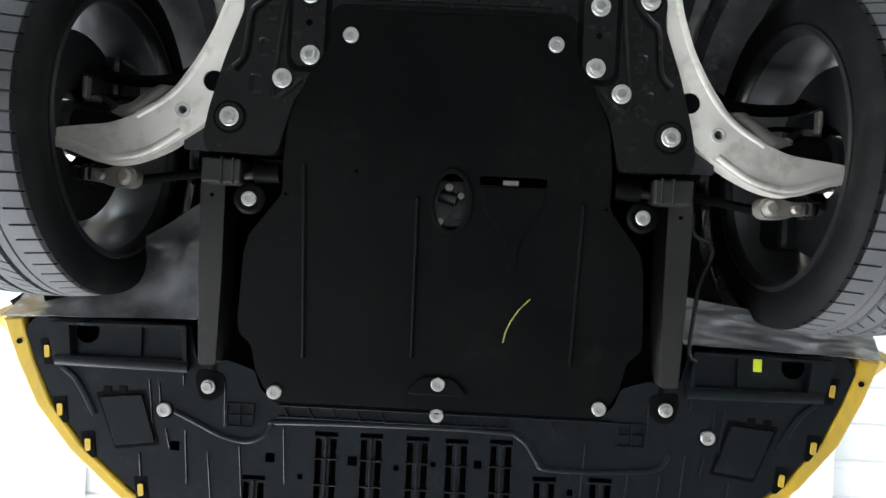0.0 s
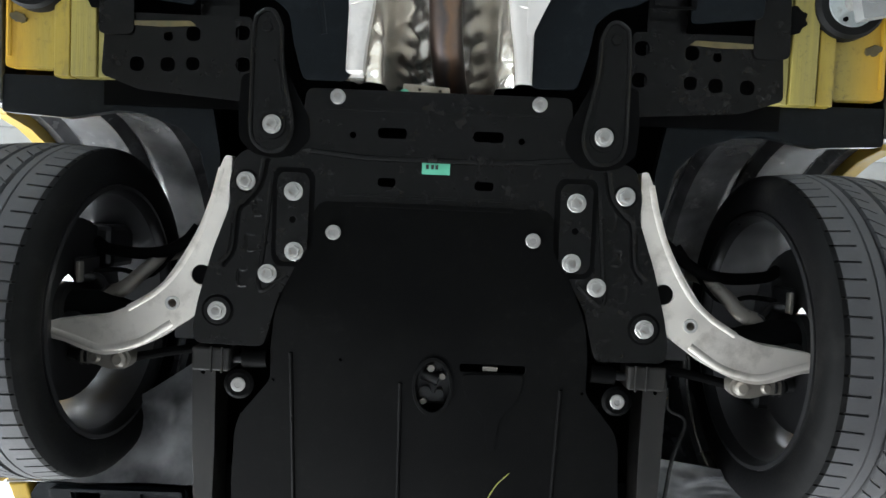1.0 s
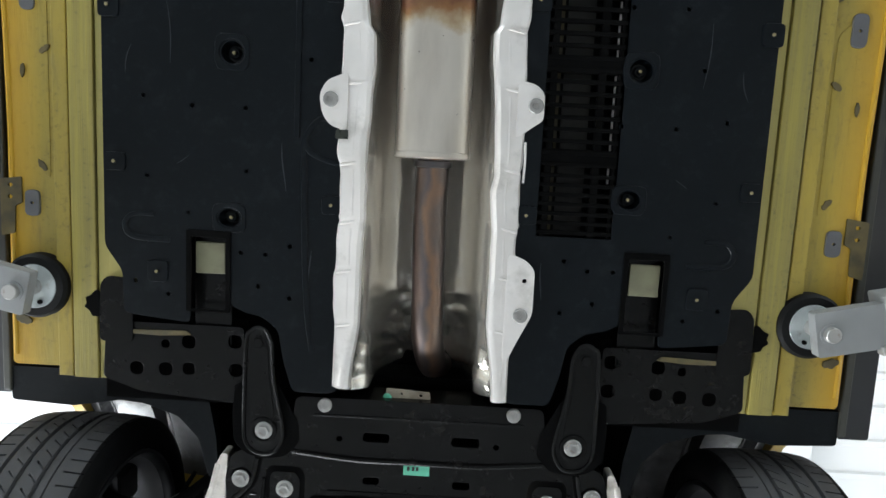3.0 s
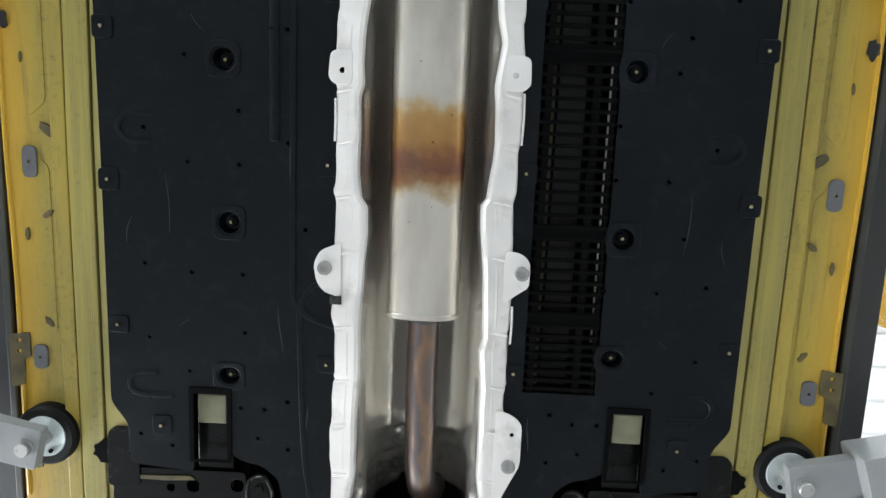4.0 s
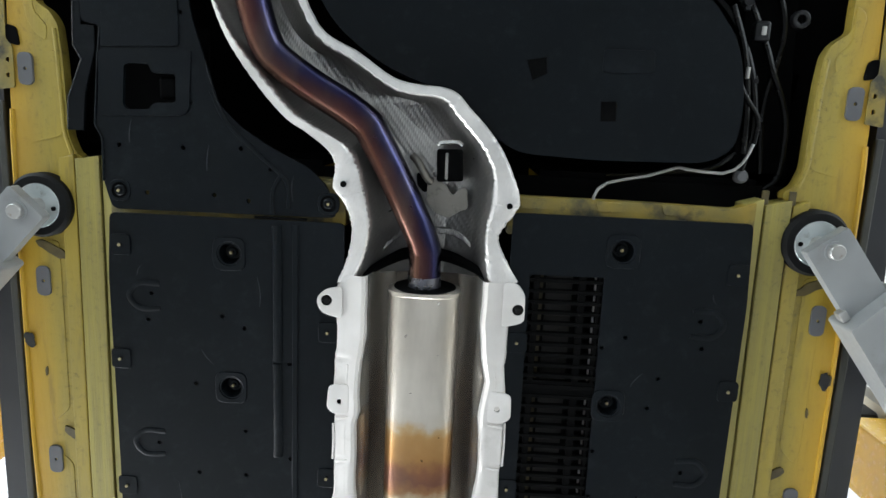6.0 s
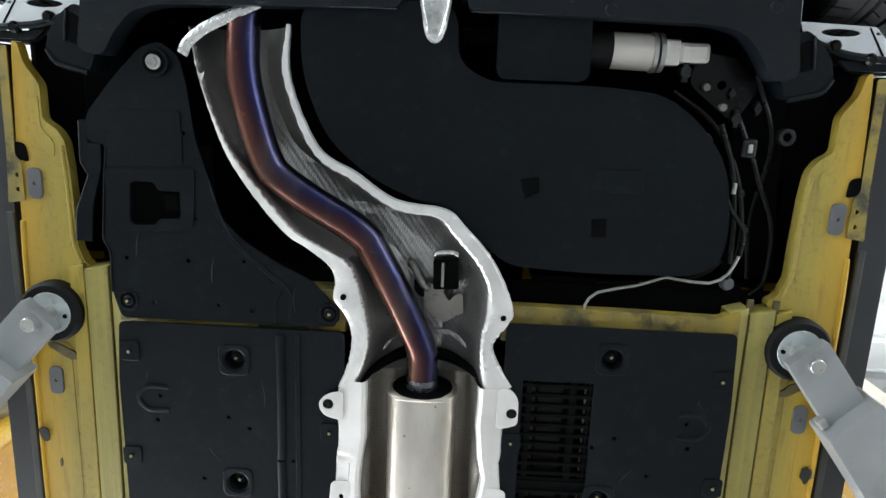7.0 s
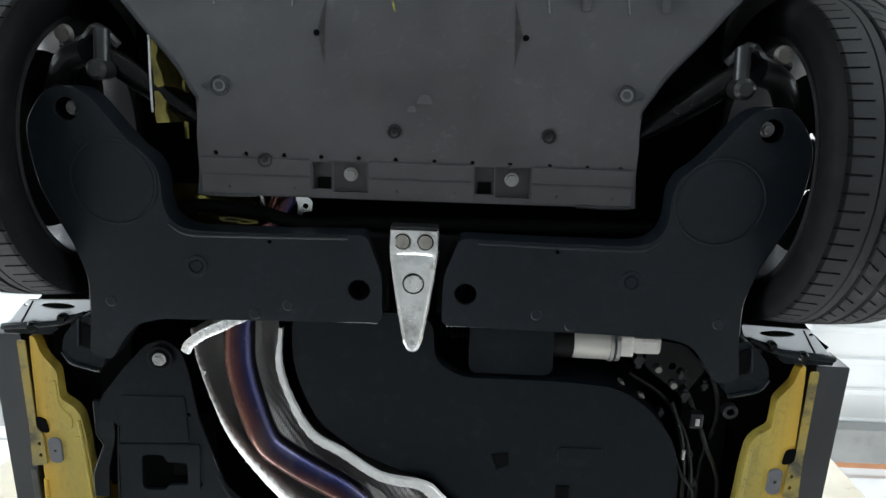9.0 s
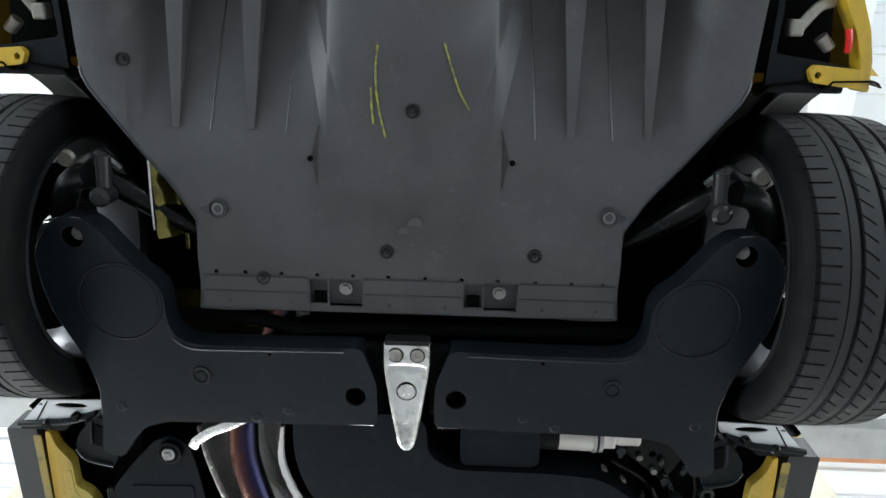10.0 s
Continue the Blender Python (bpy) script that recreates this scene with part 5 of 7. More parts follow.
for s in SIDES:
    well = sided(s, soften([(0.290, -0.432), (0.283, -0.446), (0.224, -0.446), (0.214, -0.43), (0.216, -0.285), (0.226, -0.268), (0.280, -0.268), (0.290, -0.285)], 0.03, 5))
    pad = sided(s, soften([(0.281, -0.426), (0.274, -0.437), (0.232, -0.437), (0.223, -0.424), (0.225, -0.290), (0.234, -0.277), (0.272, -0.277), (0.281, -0.290)], 0.026, 5))
    # The grooves are near-black plates, their shade put into the colour.
    part("groove", plate(well, 1.9128, 1.9145), M_DARK, subframe, "near-black plate for the groove's shade round the bolt pad")
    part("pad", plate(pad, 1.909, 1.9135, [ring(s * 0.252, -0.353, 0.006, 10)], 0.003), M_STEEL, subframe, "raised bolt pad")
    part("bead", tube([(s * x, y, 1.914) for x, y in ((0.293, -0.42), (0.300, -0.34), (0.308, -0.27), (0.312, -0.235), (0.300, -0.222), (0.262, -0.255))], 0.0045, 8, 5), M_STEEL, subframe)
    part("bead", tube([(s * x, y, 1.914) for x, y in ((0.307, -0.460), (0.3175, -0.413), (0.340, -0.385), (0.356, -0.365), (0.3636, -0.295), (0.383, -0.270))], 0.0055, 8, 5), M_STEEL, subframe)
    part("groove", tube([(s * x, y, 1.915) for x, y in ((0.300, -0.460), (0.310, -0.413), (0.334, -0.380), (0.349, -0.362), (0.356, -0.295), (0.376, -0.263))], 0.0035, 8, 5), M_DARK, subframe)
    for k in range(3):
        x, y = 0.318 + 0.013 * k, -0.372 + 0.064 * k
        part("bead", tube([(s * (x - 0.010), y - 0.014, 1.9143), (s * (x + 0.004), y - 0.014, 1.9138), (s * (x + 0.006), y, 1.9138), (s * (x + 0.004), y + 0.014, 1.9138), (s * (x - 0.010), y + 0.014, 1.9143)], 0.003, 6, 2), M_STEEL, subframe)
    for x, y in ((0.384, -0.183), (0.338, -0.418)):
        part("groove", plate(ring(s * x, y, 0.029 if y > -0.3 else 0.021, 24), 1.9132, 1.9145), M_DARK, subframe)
    part("washer", plate(ring(s * 0.384, -0.183, 0.025, 22), 1.910, 1.9145, (), 0.001), M_STEEL, subframe)
    part("horn", merge(brick(s * 0.365, -0.112, 1.925, s * 0.434, -0.068, 1.99, 0.004), brick(s * 0.376, -0.114, 1.922, s * 0.380, -0.066, 1.93, 0.001), brick(s * 0.396, -0.114, 1.922, s * 0.400, -0.066, 1.93, 0.001)),
         M_LEG, subframe)
    part("leg", plate(sided(s, soften([(0.410, -0.075), (0.456, -0.075), (0.452, 0.10), (0.444, 0.265), (0.412, 0.265), (0.409, 0.10)], 0.006)), 1.985, 2.06, [ring(s * 0.434, -0.05, 0.004, 8)], 0.006), M_LEG, subframe, "dusty subframe leg")
    part("bushing", tube([(s * 0.30, -0.092, 1.95), (s * 0.345, -0.09, 1.95)], 0.018, 14, 2), M_TRAY, subframe)
    part("bushing", tube([(s * 0.345, -0.088, 1.955), (s * 0.37, -0.086, 1.955)], 0.009, 12, 2), M_RIM, subframe)
part("bead", tube([(-0.24, -0.478, 1.914), (-0.12, -0.468, 1.912), (0, -0.468, 1.912), (0.12, -0.468, 1.912), (0.24, -0.478, 1.914)], 0.005, 8, 6), M_STEEL, subframe)
part("bead", brick(-0.17, -0.4035, 1.9115, 0.17, -0.3985, 1.915, 0.002), M_STEEL, subframe)
part("bead", brick(-0.20, -0.556, 1.9120, 0.20, -0.551, 1.915, 0.002), M_STEEL, subframe)
label_tag = on_car("paper_label", brick(-0.025, -0.470, 1.9125, 0.025, -0.443, 1.9135, 0), M_GREEN, "small green paper label with inked marks")


for x, w in ((-0.0155, 0.0050), (-0.0060, 0.0050), (0.0015, 0.0050)):
    part("mark", brick(x - w / 2, -0.4605, 1.9118, x + w / 2, -0.4525, 1.9126, 0), M_INK, label_tag, "small inked mark")

for s in SIDES:
    # rear brace of the subframe
    BRACE = [(0.277, -0.690), (0.290, -0.714), (0.306, -0.720), (0.322, -0.714), (0.335, -0.690), (0.338, -0.55), (0.336, -0.50), (0.318, -0.478), (0.293, -0.472), (0.268, -0.478), (0.250, -0.505), (0.252, -0.54), (0.272, -0.62)]
    cx, cy = 0.300, -0.585
    BRACE = [(cx + (x - cx) * 0.84, y) for x, y in BRACE]
    brace = on_car("brace", plate(sided(s, soften(BRACE, 0.02)), 1.907, 1.922, [ring(s * x, y, r, 10) for x, y, r in ((0.303, -0.613, 0.004), (0.303, -0.594, 0.005), (0.303, -0.575, 0.004))], 0.004), M_STEEL, "black steel subframe brace")
    part("rim", tube([(s * x, y, 1.9075) for x, y in BRACE + BRACE[:1]], 0.0045, 8, 3), M_STEEL, brace)
    # Dark plate in place of the shaded gap round the brace.
    part("gap", plate(sided(s, soften([(cx + (x - cx) * 1.75, cy + (y - cy) * (1.10 if y > cy else 0.2)) for x, y in BRACE], 0.01)), 1.9118, 1.9135), M_DARK, brace, "near-black plate for the shade round the brace")
    part("panel", plate(sided(s, soften([(cx + (x - cx) * 0.62, cy + (y - cy) * 0.80 - 0.01) for x, y in BRACE], 0.01)), 1.9055, 1.9075, (), 0.001), M_STEEL, brace)
    part("washer", plate(ring(s * 0.294, -0.520, 0.026, 24), 1.902, 1.908, [ring(s * 0.293, -0.520, 0.019, 24)], 0.0015), M_STEEL, brace)
    bolts(BOLT_L, brace, [(s * 0.293, -0.520)], 1.9055)
    part("bolt", lathe([(0.0, 1.902), (0.009, 1.902), (0.0105, 1.904), (0.0105, 1.9075)], 6, s * 0.306, -0.690), M_STEEL, brace, "black bolt")
    # aluminium control arm
    ARM = [(0.366, -0.462), (0.378, -0.464), (0.389, -0.44), (0.401, -0.396), (0.422, -0.335), (0.450, -0.282), (0.488, -0.226), (0.545, -0.184), (0.594, -0.163), (0.645, -0.157), (0.690, -0.151), (0.715, -0.140),
           (0.716, -0.120), (0.690, -0.117), (0.668, -0.113), (0.642, -0.103), (0.618, -0.094), (0.591, -0.090), (0.551, -0.098), (0.502, -0.120), (0.463, -0.146), (0.425, -0.172), (0.385, -0.24), (0.372, -0.34)]
    arm = on_car("control_arm", plate(sided(s, soften(ARM, 0.02)), 1.918, 1.955, [ring(s * 0.417, -0.246, 0.0185, 22), ring(s * 0.468, -0.192, 0.008, 16)], 0.009), M_ALU, "cast aluminium front control arm")
    part("rib", tube([(s * x, y, 1.9185) for x, y in ((0.385, -0.44), (0.400, -0.38), (0.425, -0.315), (0.462, -0.25), (0.50, -0.21), (0.55, -0.178))], 0.006, 8, 4, 0.35), M_ALU, arm)
    part("rib", tube([(s * x, y, 1.9185) for x, y in ((0.47, -0.155), (0.52, -0.122), (0.56, -0.108), (0.60, -0.104), (0.645, -0.118), (0.69, -0.132))], 0.007, 8, 4, 0.35), M_ALU, arm)
    part("hole", plate(ring(s * 0.417, -0.246, 0.0184, 22), 1.922, 1.95), M_DARK, arm, "dark hole in the arm")
    part("bushing", plate(ring(s * 0.468, -0.192, 0.013, 20), 1.914, 1.9185, [ring(s * 0.468, -0.192, 0.0075, 16)], 0.001), M_ZINC, arm)
    part("plate", plate(sided(s, soften([(0.425, -0.17), (0.47, -0.15), (0.47, -0.125), (0.425, -0.125)], 0.004)), 1.935, 1.94), M_RIM, arm)
    # knuckle, tie rod, links
    tie = on_car("tie_rod", tube([(s * 0.57, -0.072, 1.995), (s * 0.50, -0.085, 2.005), (s * 0.40, -0.10, 2.01)], 0.009, 10, 3), M_DARK, "dark tie rod with a worn joint")
    part("joint", plate(sided(s, soften([(0.570, -0.092), (0.600, -0.094), (0.622, -0.086), (0.662, -0.088), (0.668, -0.064), (0.630, -0.062), (0.610, -0.054), (0.575, -0.054), (0.562, -0.072)], 0.010)), 1.962, 1.992, (), 0.006), M_WORN, tie, "worn cast metal rod end")
    part("cap", lathe([(0.0, 1.952), (0.009, 1.952), (0.0145, 1.956), (0.0165, 1.963)], 20, s * 0.586, -0.074), M_WORN, tie)
    part("cap", lathe([(0.0, 1.955), (0.007, 1.955), (0.010, 1.958), (0.011, 1.963)], 18, s * 0.632, -0.075), M_WORN, tie)
    part("sleeve", merge(tube([(s * 0.648, -0.076, 1.977), (s * 0.653, -0.076, 1.977)], 0.019, 14, 1), tube([(s * 0.660, -0.076, 1.977), (s * 0.665, -0.076, 1.977)], 0.019, 14, 1), tube([(s * 0.672, -0.077, 1.978), (s * 0.70, -0.08, 1.985)], 0.013, 12, 1)), M_RIM, tie)
    knuckle = on_car("knuckle", merge(tube([(s * 0.67, -0.13, 1.955), (s * 0.69, -0.15, 2.0), (s * 0.70, -0.165, 2.06)], 0.028, 12, 4), brick(s * 0.672, -0.262, 1.975, s * 0.684, -0.228, 2.05, 0.004), tube([(s * 0.63, -0.20, 2.0), (s * 0.66, -0.22, 2.02), (s * 0.69, -0.22, 2.0)], 0.010, 10, 3)), M_RIM, "dark steering knuckle")
    part("fork", tube([(s * 0.635, -0.192, 2.005), (s * 0.60, -0.205, 2.01), (s * 0.575, -0.235, 2.03), (s * 0.545, -0.265, 2.06), (s * 0.52, -0.275, 2.10)], lambda t: 0.016 - 0.003 * t, 12, 5, 0.6), M_WORN, knuckle, "worn grey damper fork")
    part("tab", brick(s * 0.668, -0.255, 1.968, s * 0.676, -0.215, 1.985, 0.002), M_WORN, knuckle)
    on_car("drive_shaft", tube([(s * 0.30, -0.15, 2.06), (s * 0.48, -0.16, 2.03), (s * 0.70, -0.165, 1.99)], lambda t: 0.016 if 0.2 < t < 0.8 else 0.035, 14, 4), M_DARK, "dark drive shaft")
    on_car("anti_roll_bar", tube([(s * 0.36, -0.42, 2.08), (s * 0.45, -0.34, 2.06), (s * 0.52, -0.285, 2.05), (s * 0.58, -0.27, 2.05), (s * 0.66, -0.275, 2.06), (s * 0.69, -0.29, 2.07)], 0.012, 12, 5), M_DARK, "black anti-roll bar end")
    on_car("brake_line", tube([(s * 0.50, -0.33, 2.10), (s * 0.56, -0.23, 2.04), (s * 0.63, -0.235, 2.05), (s * 0.69, -0.23, 2.02)], 0.005, 8, 5), M_DARK, "black brake hose")
on_car("wiring_pipe", tube([(0.458, -0.06, 1.99), (0.462, -0.02, 1.99), (0.49, -0.005, 1.985), (0.493, 0.02, 1.985), (0.475, 0.07, 1.985), (0.465, 0.14, 1.985), (0.463, 0.20, 1.99), (0.48, 0.215, 2.0)], 0.004, 8, 4), M_STEEL, "thin black pipe beside the leg")


# wheels
def tyre_mesh():
    W, R = 0.1225, 0.328
    prof = [(-0.100, 0.245), (-0.112, 0.250), (-0.1175, 0.258), (-0.121, 0.27), (-0.1235, 0.285), (-0.122, 0.300), (-0.117, 0.312), (-0.108, 0.3205)]
    tread = []
    x = -0.100
    for kind, w in (("b", 0.034), ("r", 0.013), ("f", 0.003), ("r", 0.014), ("g", 0.009), ("b", 0.021), ("r", 0.013), ("g", 0.009), ("b", 0.021), ("r", 0.013), ("g", 0.009), ("r", 0.008), ("b", 0.033)):
        tread.append((kind, x, x + w))
        x += w
    for kind, a, b in tread:
        crown = lambda u: R - 0.55 * u * u
        if kind in "br":
            prof += [(a + 0.0004, crown(a), kind), ((a + b) / 2, crown((a + b) / 2), kind), (b - 0.0004, crown(b), kind)]
        else:
            d = 0.008 if kind == "g" else 0.004
            prof += [(a + 0.001, crown(a) - d), (b - 0.001, crown(b) - d)]
    prof += [(0.108, 0.3205), (0.117, 0.312), (0.122, 0.300), (0.1235, 0.285), (0.121, 0.27), (0.1175, 0.258), (0.112, 0.250), (0.100, 0.245)]
    bm = bmesh.new()
    rows, pitch = [], 68
    for i in range(pitch):
        for k, f in enumerate((0.0, 0.86, 0.88, 0.98)):
            row = []
            for p in prof:
                x, r = p[0], p[1]
                sk = 0.0
                if len(p) == 3:
                    sk = 26.0 * max(0.0, min(0.075, x + 0.028)) + 0.15 * (x + 0.1) / 0.2
                    if p[2] == "b" and k >= 2:
                        r -= 0.0045
                a = 2 * math.pi * (i + f + sk) / pitch
                row.append(bm.verts.new((x, r * math.cos(a), r * math.sin(a))))
            rows.append(row)
    n = len(rows)
    for i in range(n):
        a, b = rows[i], rows[(i + 1) % n]
        for j in range(len(prof) - 1):
            bm.faces.new((a[j], a[j + 1], b[j + 1], b[j]))
    bmesh.ops.recalc_face_normals(bm, faces=bm.faces)
    bmesh.ops.scale(bm, vec=(0.94, 0.957, 0.957), verts=bm.verts)
    return finish("tyre", bm, 30)


def spoke_mesh():
    bm = bmesh.new()
    rows = []
    for r, x, w in ((0.06, 0.085, 0.030), (0.12, 0.092, 0.018), (0.18, 0.096, 0.015), (0.235, 0.098, 0.022)):
        rows.append([(x - 0.02, -w, r), (x, -w * 0.8, r), (x, w * 0.8, r), (x - 0.02, w, r)])
    return finish("spoke", skin(rows, True))


TYRE, SPOKE = tyre_mesh(), spoke_mesh()
RIM = finish("rim", lathe([(r * 0.957, h * 0.94) for r, h in ((0.252, -0.111), (0.251, -0.117), (0.243, -0.118), (0.237, -0.112), (0.233, -0.095), (0.228, -0.05), (0.226, 0.02), (0.230, 0.085), (0.238, 0.104), (0.247, 0.108), (0.250, 0.10), (0.240, 0.08), (0.236, 0.0), (0.240, -0.095), (0.248, -0.108))], 56, axis="x", caps=False))
HUB = finish("hub", lathe([(0.0, -0.02), (0.05, -0.02), (0.055, 0.05), (0.065, 0.06), (0.065, 0.09), (0.03, 0.095), (0.0, 0.095)], 28, axis="x"))
DISC = finish("brake_disc", lathe([(0.07, -0.02), (0.175, -0.02), (0.177, -0.012), (0.177, 0.004), (0.175, 0.012), (0.07, 0.012)], 40, axis="x", caps=False))
M_BARREL = surface("grey_rim_barrel", (0.34, 0.34, 0.35), (0.24, 0.24, 0.25), 0.34, metal=0.7, fine=20, bump=0.02, spread=0.04)
for me_, m_ in ((TYRE, M_RUBBER), (SPOKE, M_RIM), (RIM, M_BARREL), (HUB, M_RIM), (DISC, M_RIM)):
    me_.materials.append(m_)
TYRE.materials.append(M_TREAD)
# Darker copy of the rim barrel: the front wheels' shade put into colour.
M_BARREL_SHADED = surface("front_rim_barrel_shaded", (0.20, 0.20, 0.205), (0.12, 0.12, 0.125), 0.30, metal=0.8, fine=20, bump=0.02, spread=0.05)
RIM.materials.append(M_RIM)
for face in RIM.polygons:
    face.material_index = 1 if face.center.x < -0.092 else 0
RIM_FRONT = RIM.copy()
RIM_FRONT.materials[0] = M_BARREL_SHADED
for face in TYRE.polygons:
    c = face.center
    face.material_index = 1 if abs(c.x) < 0.093 and math.hypot(c.y, c.z) > 0.295 else 0

# Paler copy of the tread, coloured for the stronger light at the front.
TYRE_FRONT = TYRE.copy()
TYRE_FRONT.materials[1] = M_TREAD_LIT


def wheel(s, axle, x):
    turn = Matrix.Identity(4) if s > 0 else Matrix.Rotation(math.pi, 4, "Z")
    rim_mesh, rim_metal, tyre = (RIM_FRONT, M_BARREL_SHADED, TYRE_FRONT) if axle is FRONT_AXLE else (RIM, M_BARREL, TYRE)
    w = on_car("wheel", rim_mesh, rim_metal, "wide wheel with a grey rim and worn black tyre", Matrix.Translation((s * x, axle[0], axle[1])) @ turn)
    part("tyre", tyre, M_RUBBER, w, "black road tyre with cut grooves")
    part("hub", HUB, M_RIM, w)
    part("brake_disc", DISC, M_RIM, w)
    for i in range(10):
        part("spoke", SPOKE, M_RIM, w, "", Matrix.Rotation(2 * math.pi * i / 10, 4, "X"))
    part("caliper", brick(-0.05, 0.07, 0.08, 0.03, 0.16, 0.18, 0.012), M_RIM, w)
    return w


for s in SIDES:
    wheel(s, FRONT_AXLE, 0.710)
    wheel(s, REAR_AXLE, 0.772)


# wheel arch liners
def liner(s, axle, r, a0, a1, x0, x1, name, label, material, bulge, wave, deep, power=2.2):
    rows = []
    for i in range(41):
        a = radians(a0 + (a1 - a0) * i / 40)
        row = []
        for j in range(49):
            u = j / 48
            x = x0 + (x1 - x0) * u
            groove = -deep * max(0.0, min(1.0, 2.5 * (math.sin(u * 20 + wave + 0.5 * math.sin(a * 2)) - 0.62)))
            rr = r - bulge * (1 - u) ** power + groove
            row.append((s * x, axle[0] + rr * math.cos(a), axle[1] + rr * math.sin(a)))
        rows.append(row)
    return on_car(name, thicken(skin(rows), 0.003), material, label)


for s in SIDES:
    liner(s, FRONT_AXLE, 0.402, 92, 182, 0.42, 0.86, "front_wheel_liner", "dusty glossy black liner behind the front wheel", M_FELT, 0.090, 2.6, -0.024, 5.0)
    liner(s, FRONT_AXLE, 0.375, 14, 92, 0.428, 0.86, "front_wheel_liner", "glossy black liner before the front wheel", M_LINER, 0.07, 0.0, 0.028)
    liner(s, REAR_AXLE, 0.385, -6, 185, 0.50, 0.86, "rear_wheel_liner", "dark rear wheel arch liner", M_TRAY, 0.05, 0.0, 0.014)
    on_car("inner_wing", plate(arch(*FRONT_AXLE, 0.46, 4, 178, 20), 0, 0.01), M_DARK, "dark inner wing").matrix_basis = Matrix.Translation((s * 0.425 - 0.005, 0, 0)) @ UP
    on_car("inner_wing", plate(arch(*REAR_AXLE, 0.40, 30, 150, 20), 0, 0.01), M_DARK, "dark inner wing").matrix_basis = Matrix.Translation((s * 0.52, 0, 0)) @ UP
    on_car("liner_edge", plate(sided(s, soften([(0.40, -0.39), (0.404, -0.47), (0.42, -0.555), (0.454, -0.566), (0.543, -0.588), (0.642, -0.60), (0.815, -0.60), (0.815, -0.530), (0.692, -0.524), (0.598, -0.541), (0.548, -0.537), (0.481, -0.514), (0.440, -0.47), (0.420, -0.39)], 0.008)), 1.962, 1.985, (), 0.006), M_PLASTIC, "black plastic liner edge")


def wheel_flap(s):
    """The loose black sheet that closes the arch before the wheel, with slanting folds."""
    rows = []
    for i in range(41):
        u = i / 40
        x = 0.462 + 0.375 * u
        far = 0.158 + 0.012 * u
        near = far - (0.20 if s < 0 else 0.035) * (1 - u) ** 1.4 - 0.055
        row = []
        for j in range(29):
            v = j / 28
            y = near + (far - near) * v
            fold = 0.020 * (abs(math.sin(6.5 * (u + 0.55 * v) + 0.8 * math.sin(5 * v))) - 0.5) * (0.35 + 0.65 * math.sin(math.pi * v)) + 0.004 * noise.noise((u * 9, v * 7, s))
            row.append((s * x, y, 2.020 + (0.085 if s < 0 else 0.03) * (1 - v) ** 0.8 + fold))
        rows.append(row)
    return thicken(skin(rows), 0.002)


for s in SIDES:
    on_car("wheel_arch_flap", wheel_flap(s), M_FLAP, "creased glossy black sheet before the front wheel", placed=True)

# front bumper and its undercover
BUMP = [(0.836, 0.203), (0.806, 0.28), (0.764, 0.365), (0.695, 0.449), (0.598, 0.534), (0.46, 0.62), (0.25, 0.685), (0.0, 0.705)]
INNER = [(0.798, 0.200), (0.770, 0.285), (0.735, 0.36), (0.672, 0.438), (0.578, 0.519), (0.445, 0.602), (0.242, 0.664), (0.0, 0.684)]
bumper = on_car("front_bumper", plate(mirrored(BUMP) + mirrored(INNER)[::-1], 2.020, 2.05, (), 0.004), M_YELLOW, "yellow painted front bumper edge")
fas = [[(x * k, y * k if y > 0.25 else y, z) for x, y in mirrored(BUMP)] for z, k in ((2.045, 0.998), (2.10, 1.01), (2.2, 1.03), (2.35, 1.03), (2.45, 1.0))]
part("fascia", thicken(skin(fas), 0.006), M_YELLOW, bumper, "yellow painted bumper skin")
core = [[(x * 0.955, y * 0.95 if y > 0.25 else y, z) for x, y, z in row] for row in fas]
on_car("bumper_core", thicken(skin(core), 0.004), M_DARK, "dark inside of the bumper")
UNDER = [(0.306, 0.338), (0.335, 0.315), (0.349, 0.278), (0.40, 0.262), (0.46, 0.262), (0.475, 0.198), (0.775, 0.198), (0.792, 0.225), (0.765, 0.286), (0.731, 0.357), (0.668, 0.434), (0.574, 0.515), (0.441, 0.598), (0.24, 0.66), (0.0, 0.68)]
slots = []
COLUMNS = ((-0.205, 0.388), (-0.119, 0.387), (-0.031, 0.388), (0.044, 0.389), (0.128, 0.386), (0.213, 0.452), (0.319, 0.449), (-0.34, 0.478))
for x, y in COLUMNS:
    w = 0.022
    slots += [box_ring(x - w, y, x + w, y + 0.009, 0.001)] + [box_ring(x + k - 0.006, y + 0.013, x + k + 0.006, min(0.56, y + 0.16), 0.002) for k in (-0.014, 0.014)]
slots += [ring(s * 0.672, 0.220, 0.023, 22) for s in SIDES]
slots += [box_ring(x - r, y - r, x + r, y + r, 0.002) for x, y, r in ((-0.154, 0.441, 0.009), (-0.311, 0.443, 0.009), (-0.252, 0.476, 0.005), (-0.494, 0.430, 0.009), (0.085, 0.436, 0.008), (0.262, 0.48, 0.006), (0.621, 0.381, 0.009), (-0.07, 0.45, 0.005), (0.0, 0.44, 0.005))]
under = on_car("bumper_undercover", plate(soften(mirrored(UNDER), 0.008), 2.022, 2.026, slots, 0.0015), M_PLASTIC, "black plastic bumper undercover with slots")
for x, y in COLUMNS:
    part("rail", brick(x - 0.002, y + 0.010, 2.018, x + 0.002, min(0.565, y + 0.165), 2.0235, 0.0006), M_PLASTIC, under)
    for k in (0.05, 0.10):
        part("bar", brick(x - 0.022, y + k, 2.0185, x + 0.022, y + k + 0.003, 2.0235, 0.0005), M_PLASTIC, under)
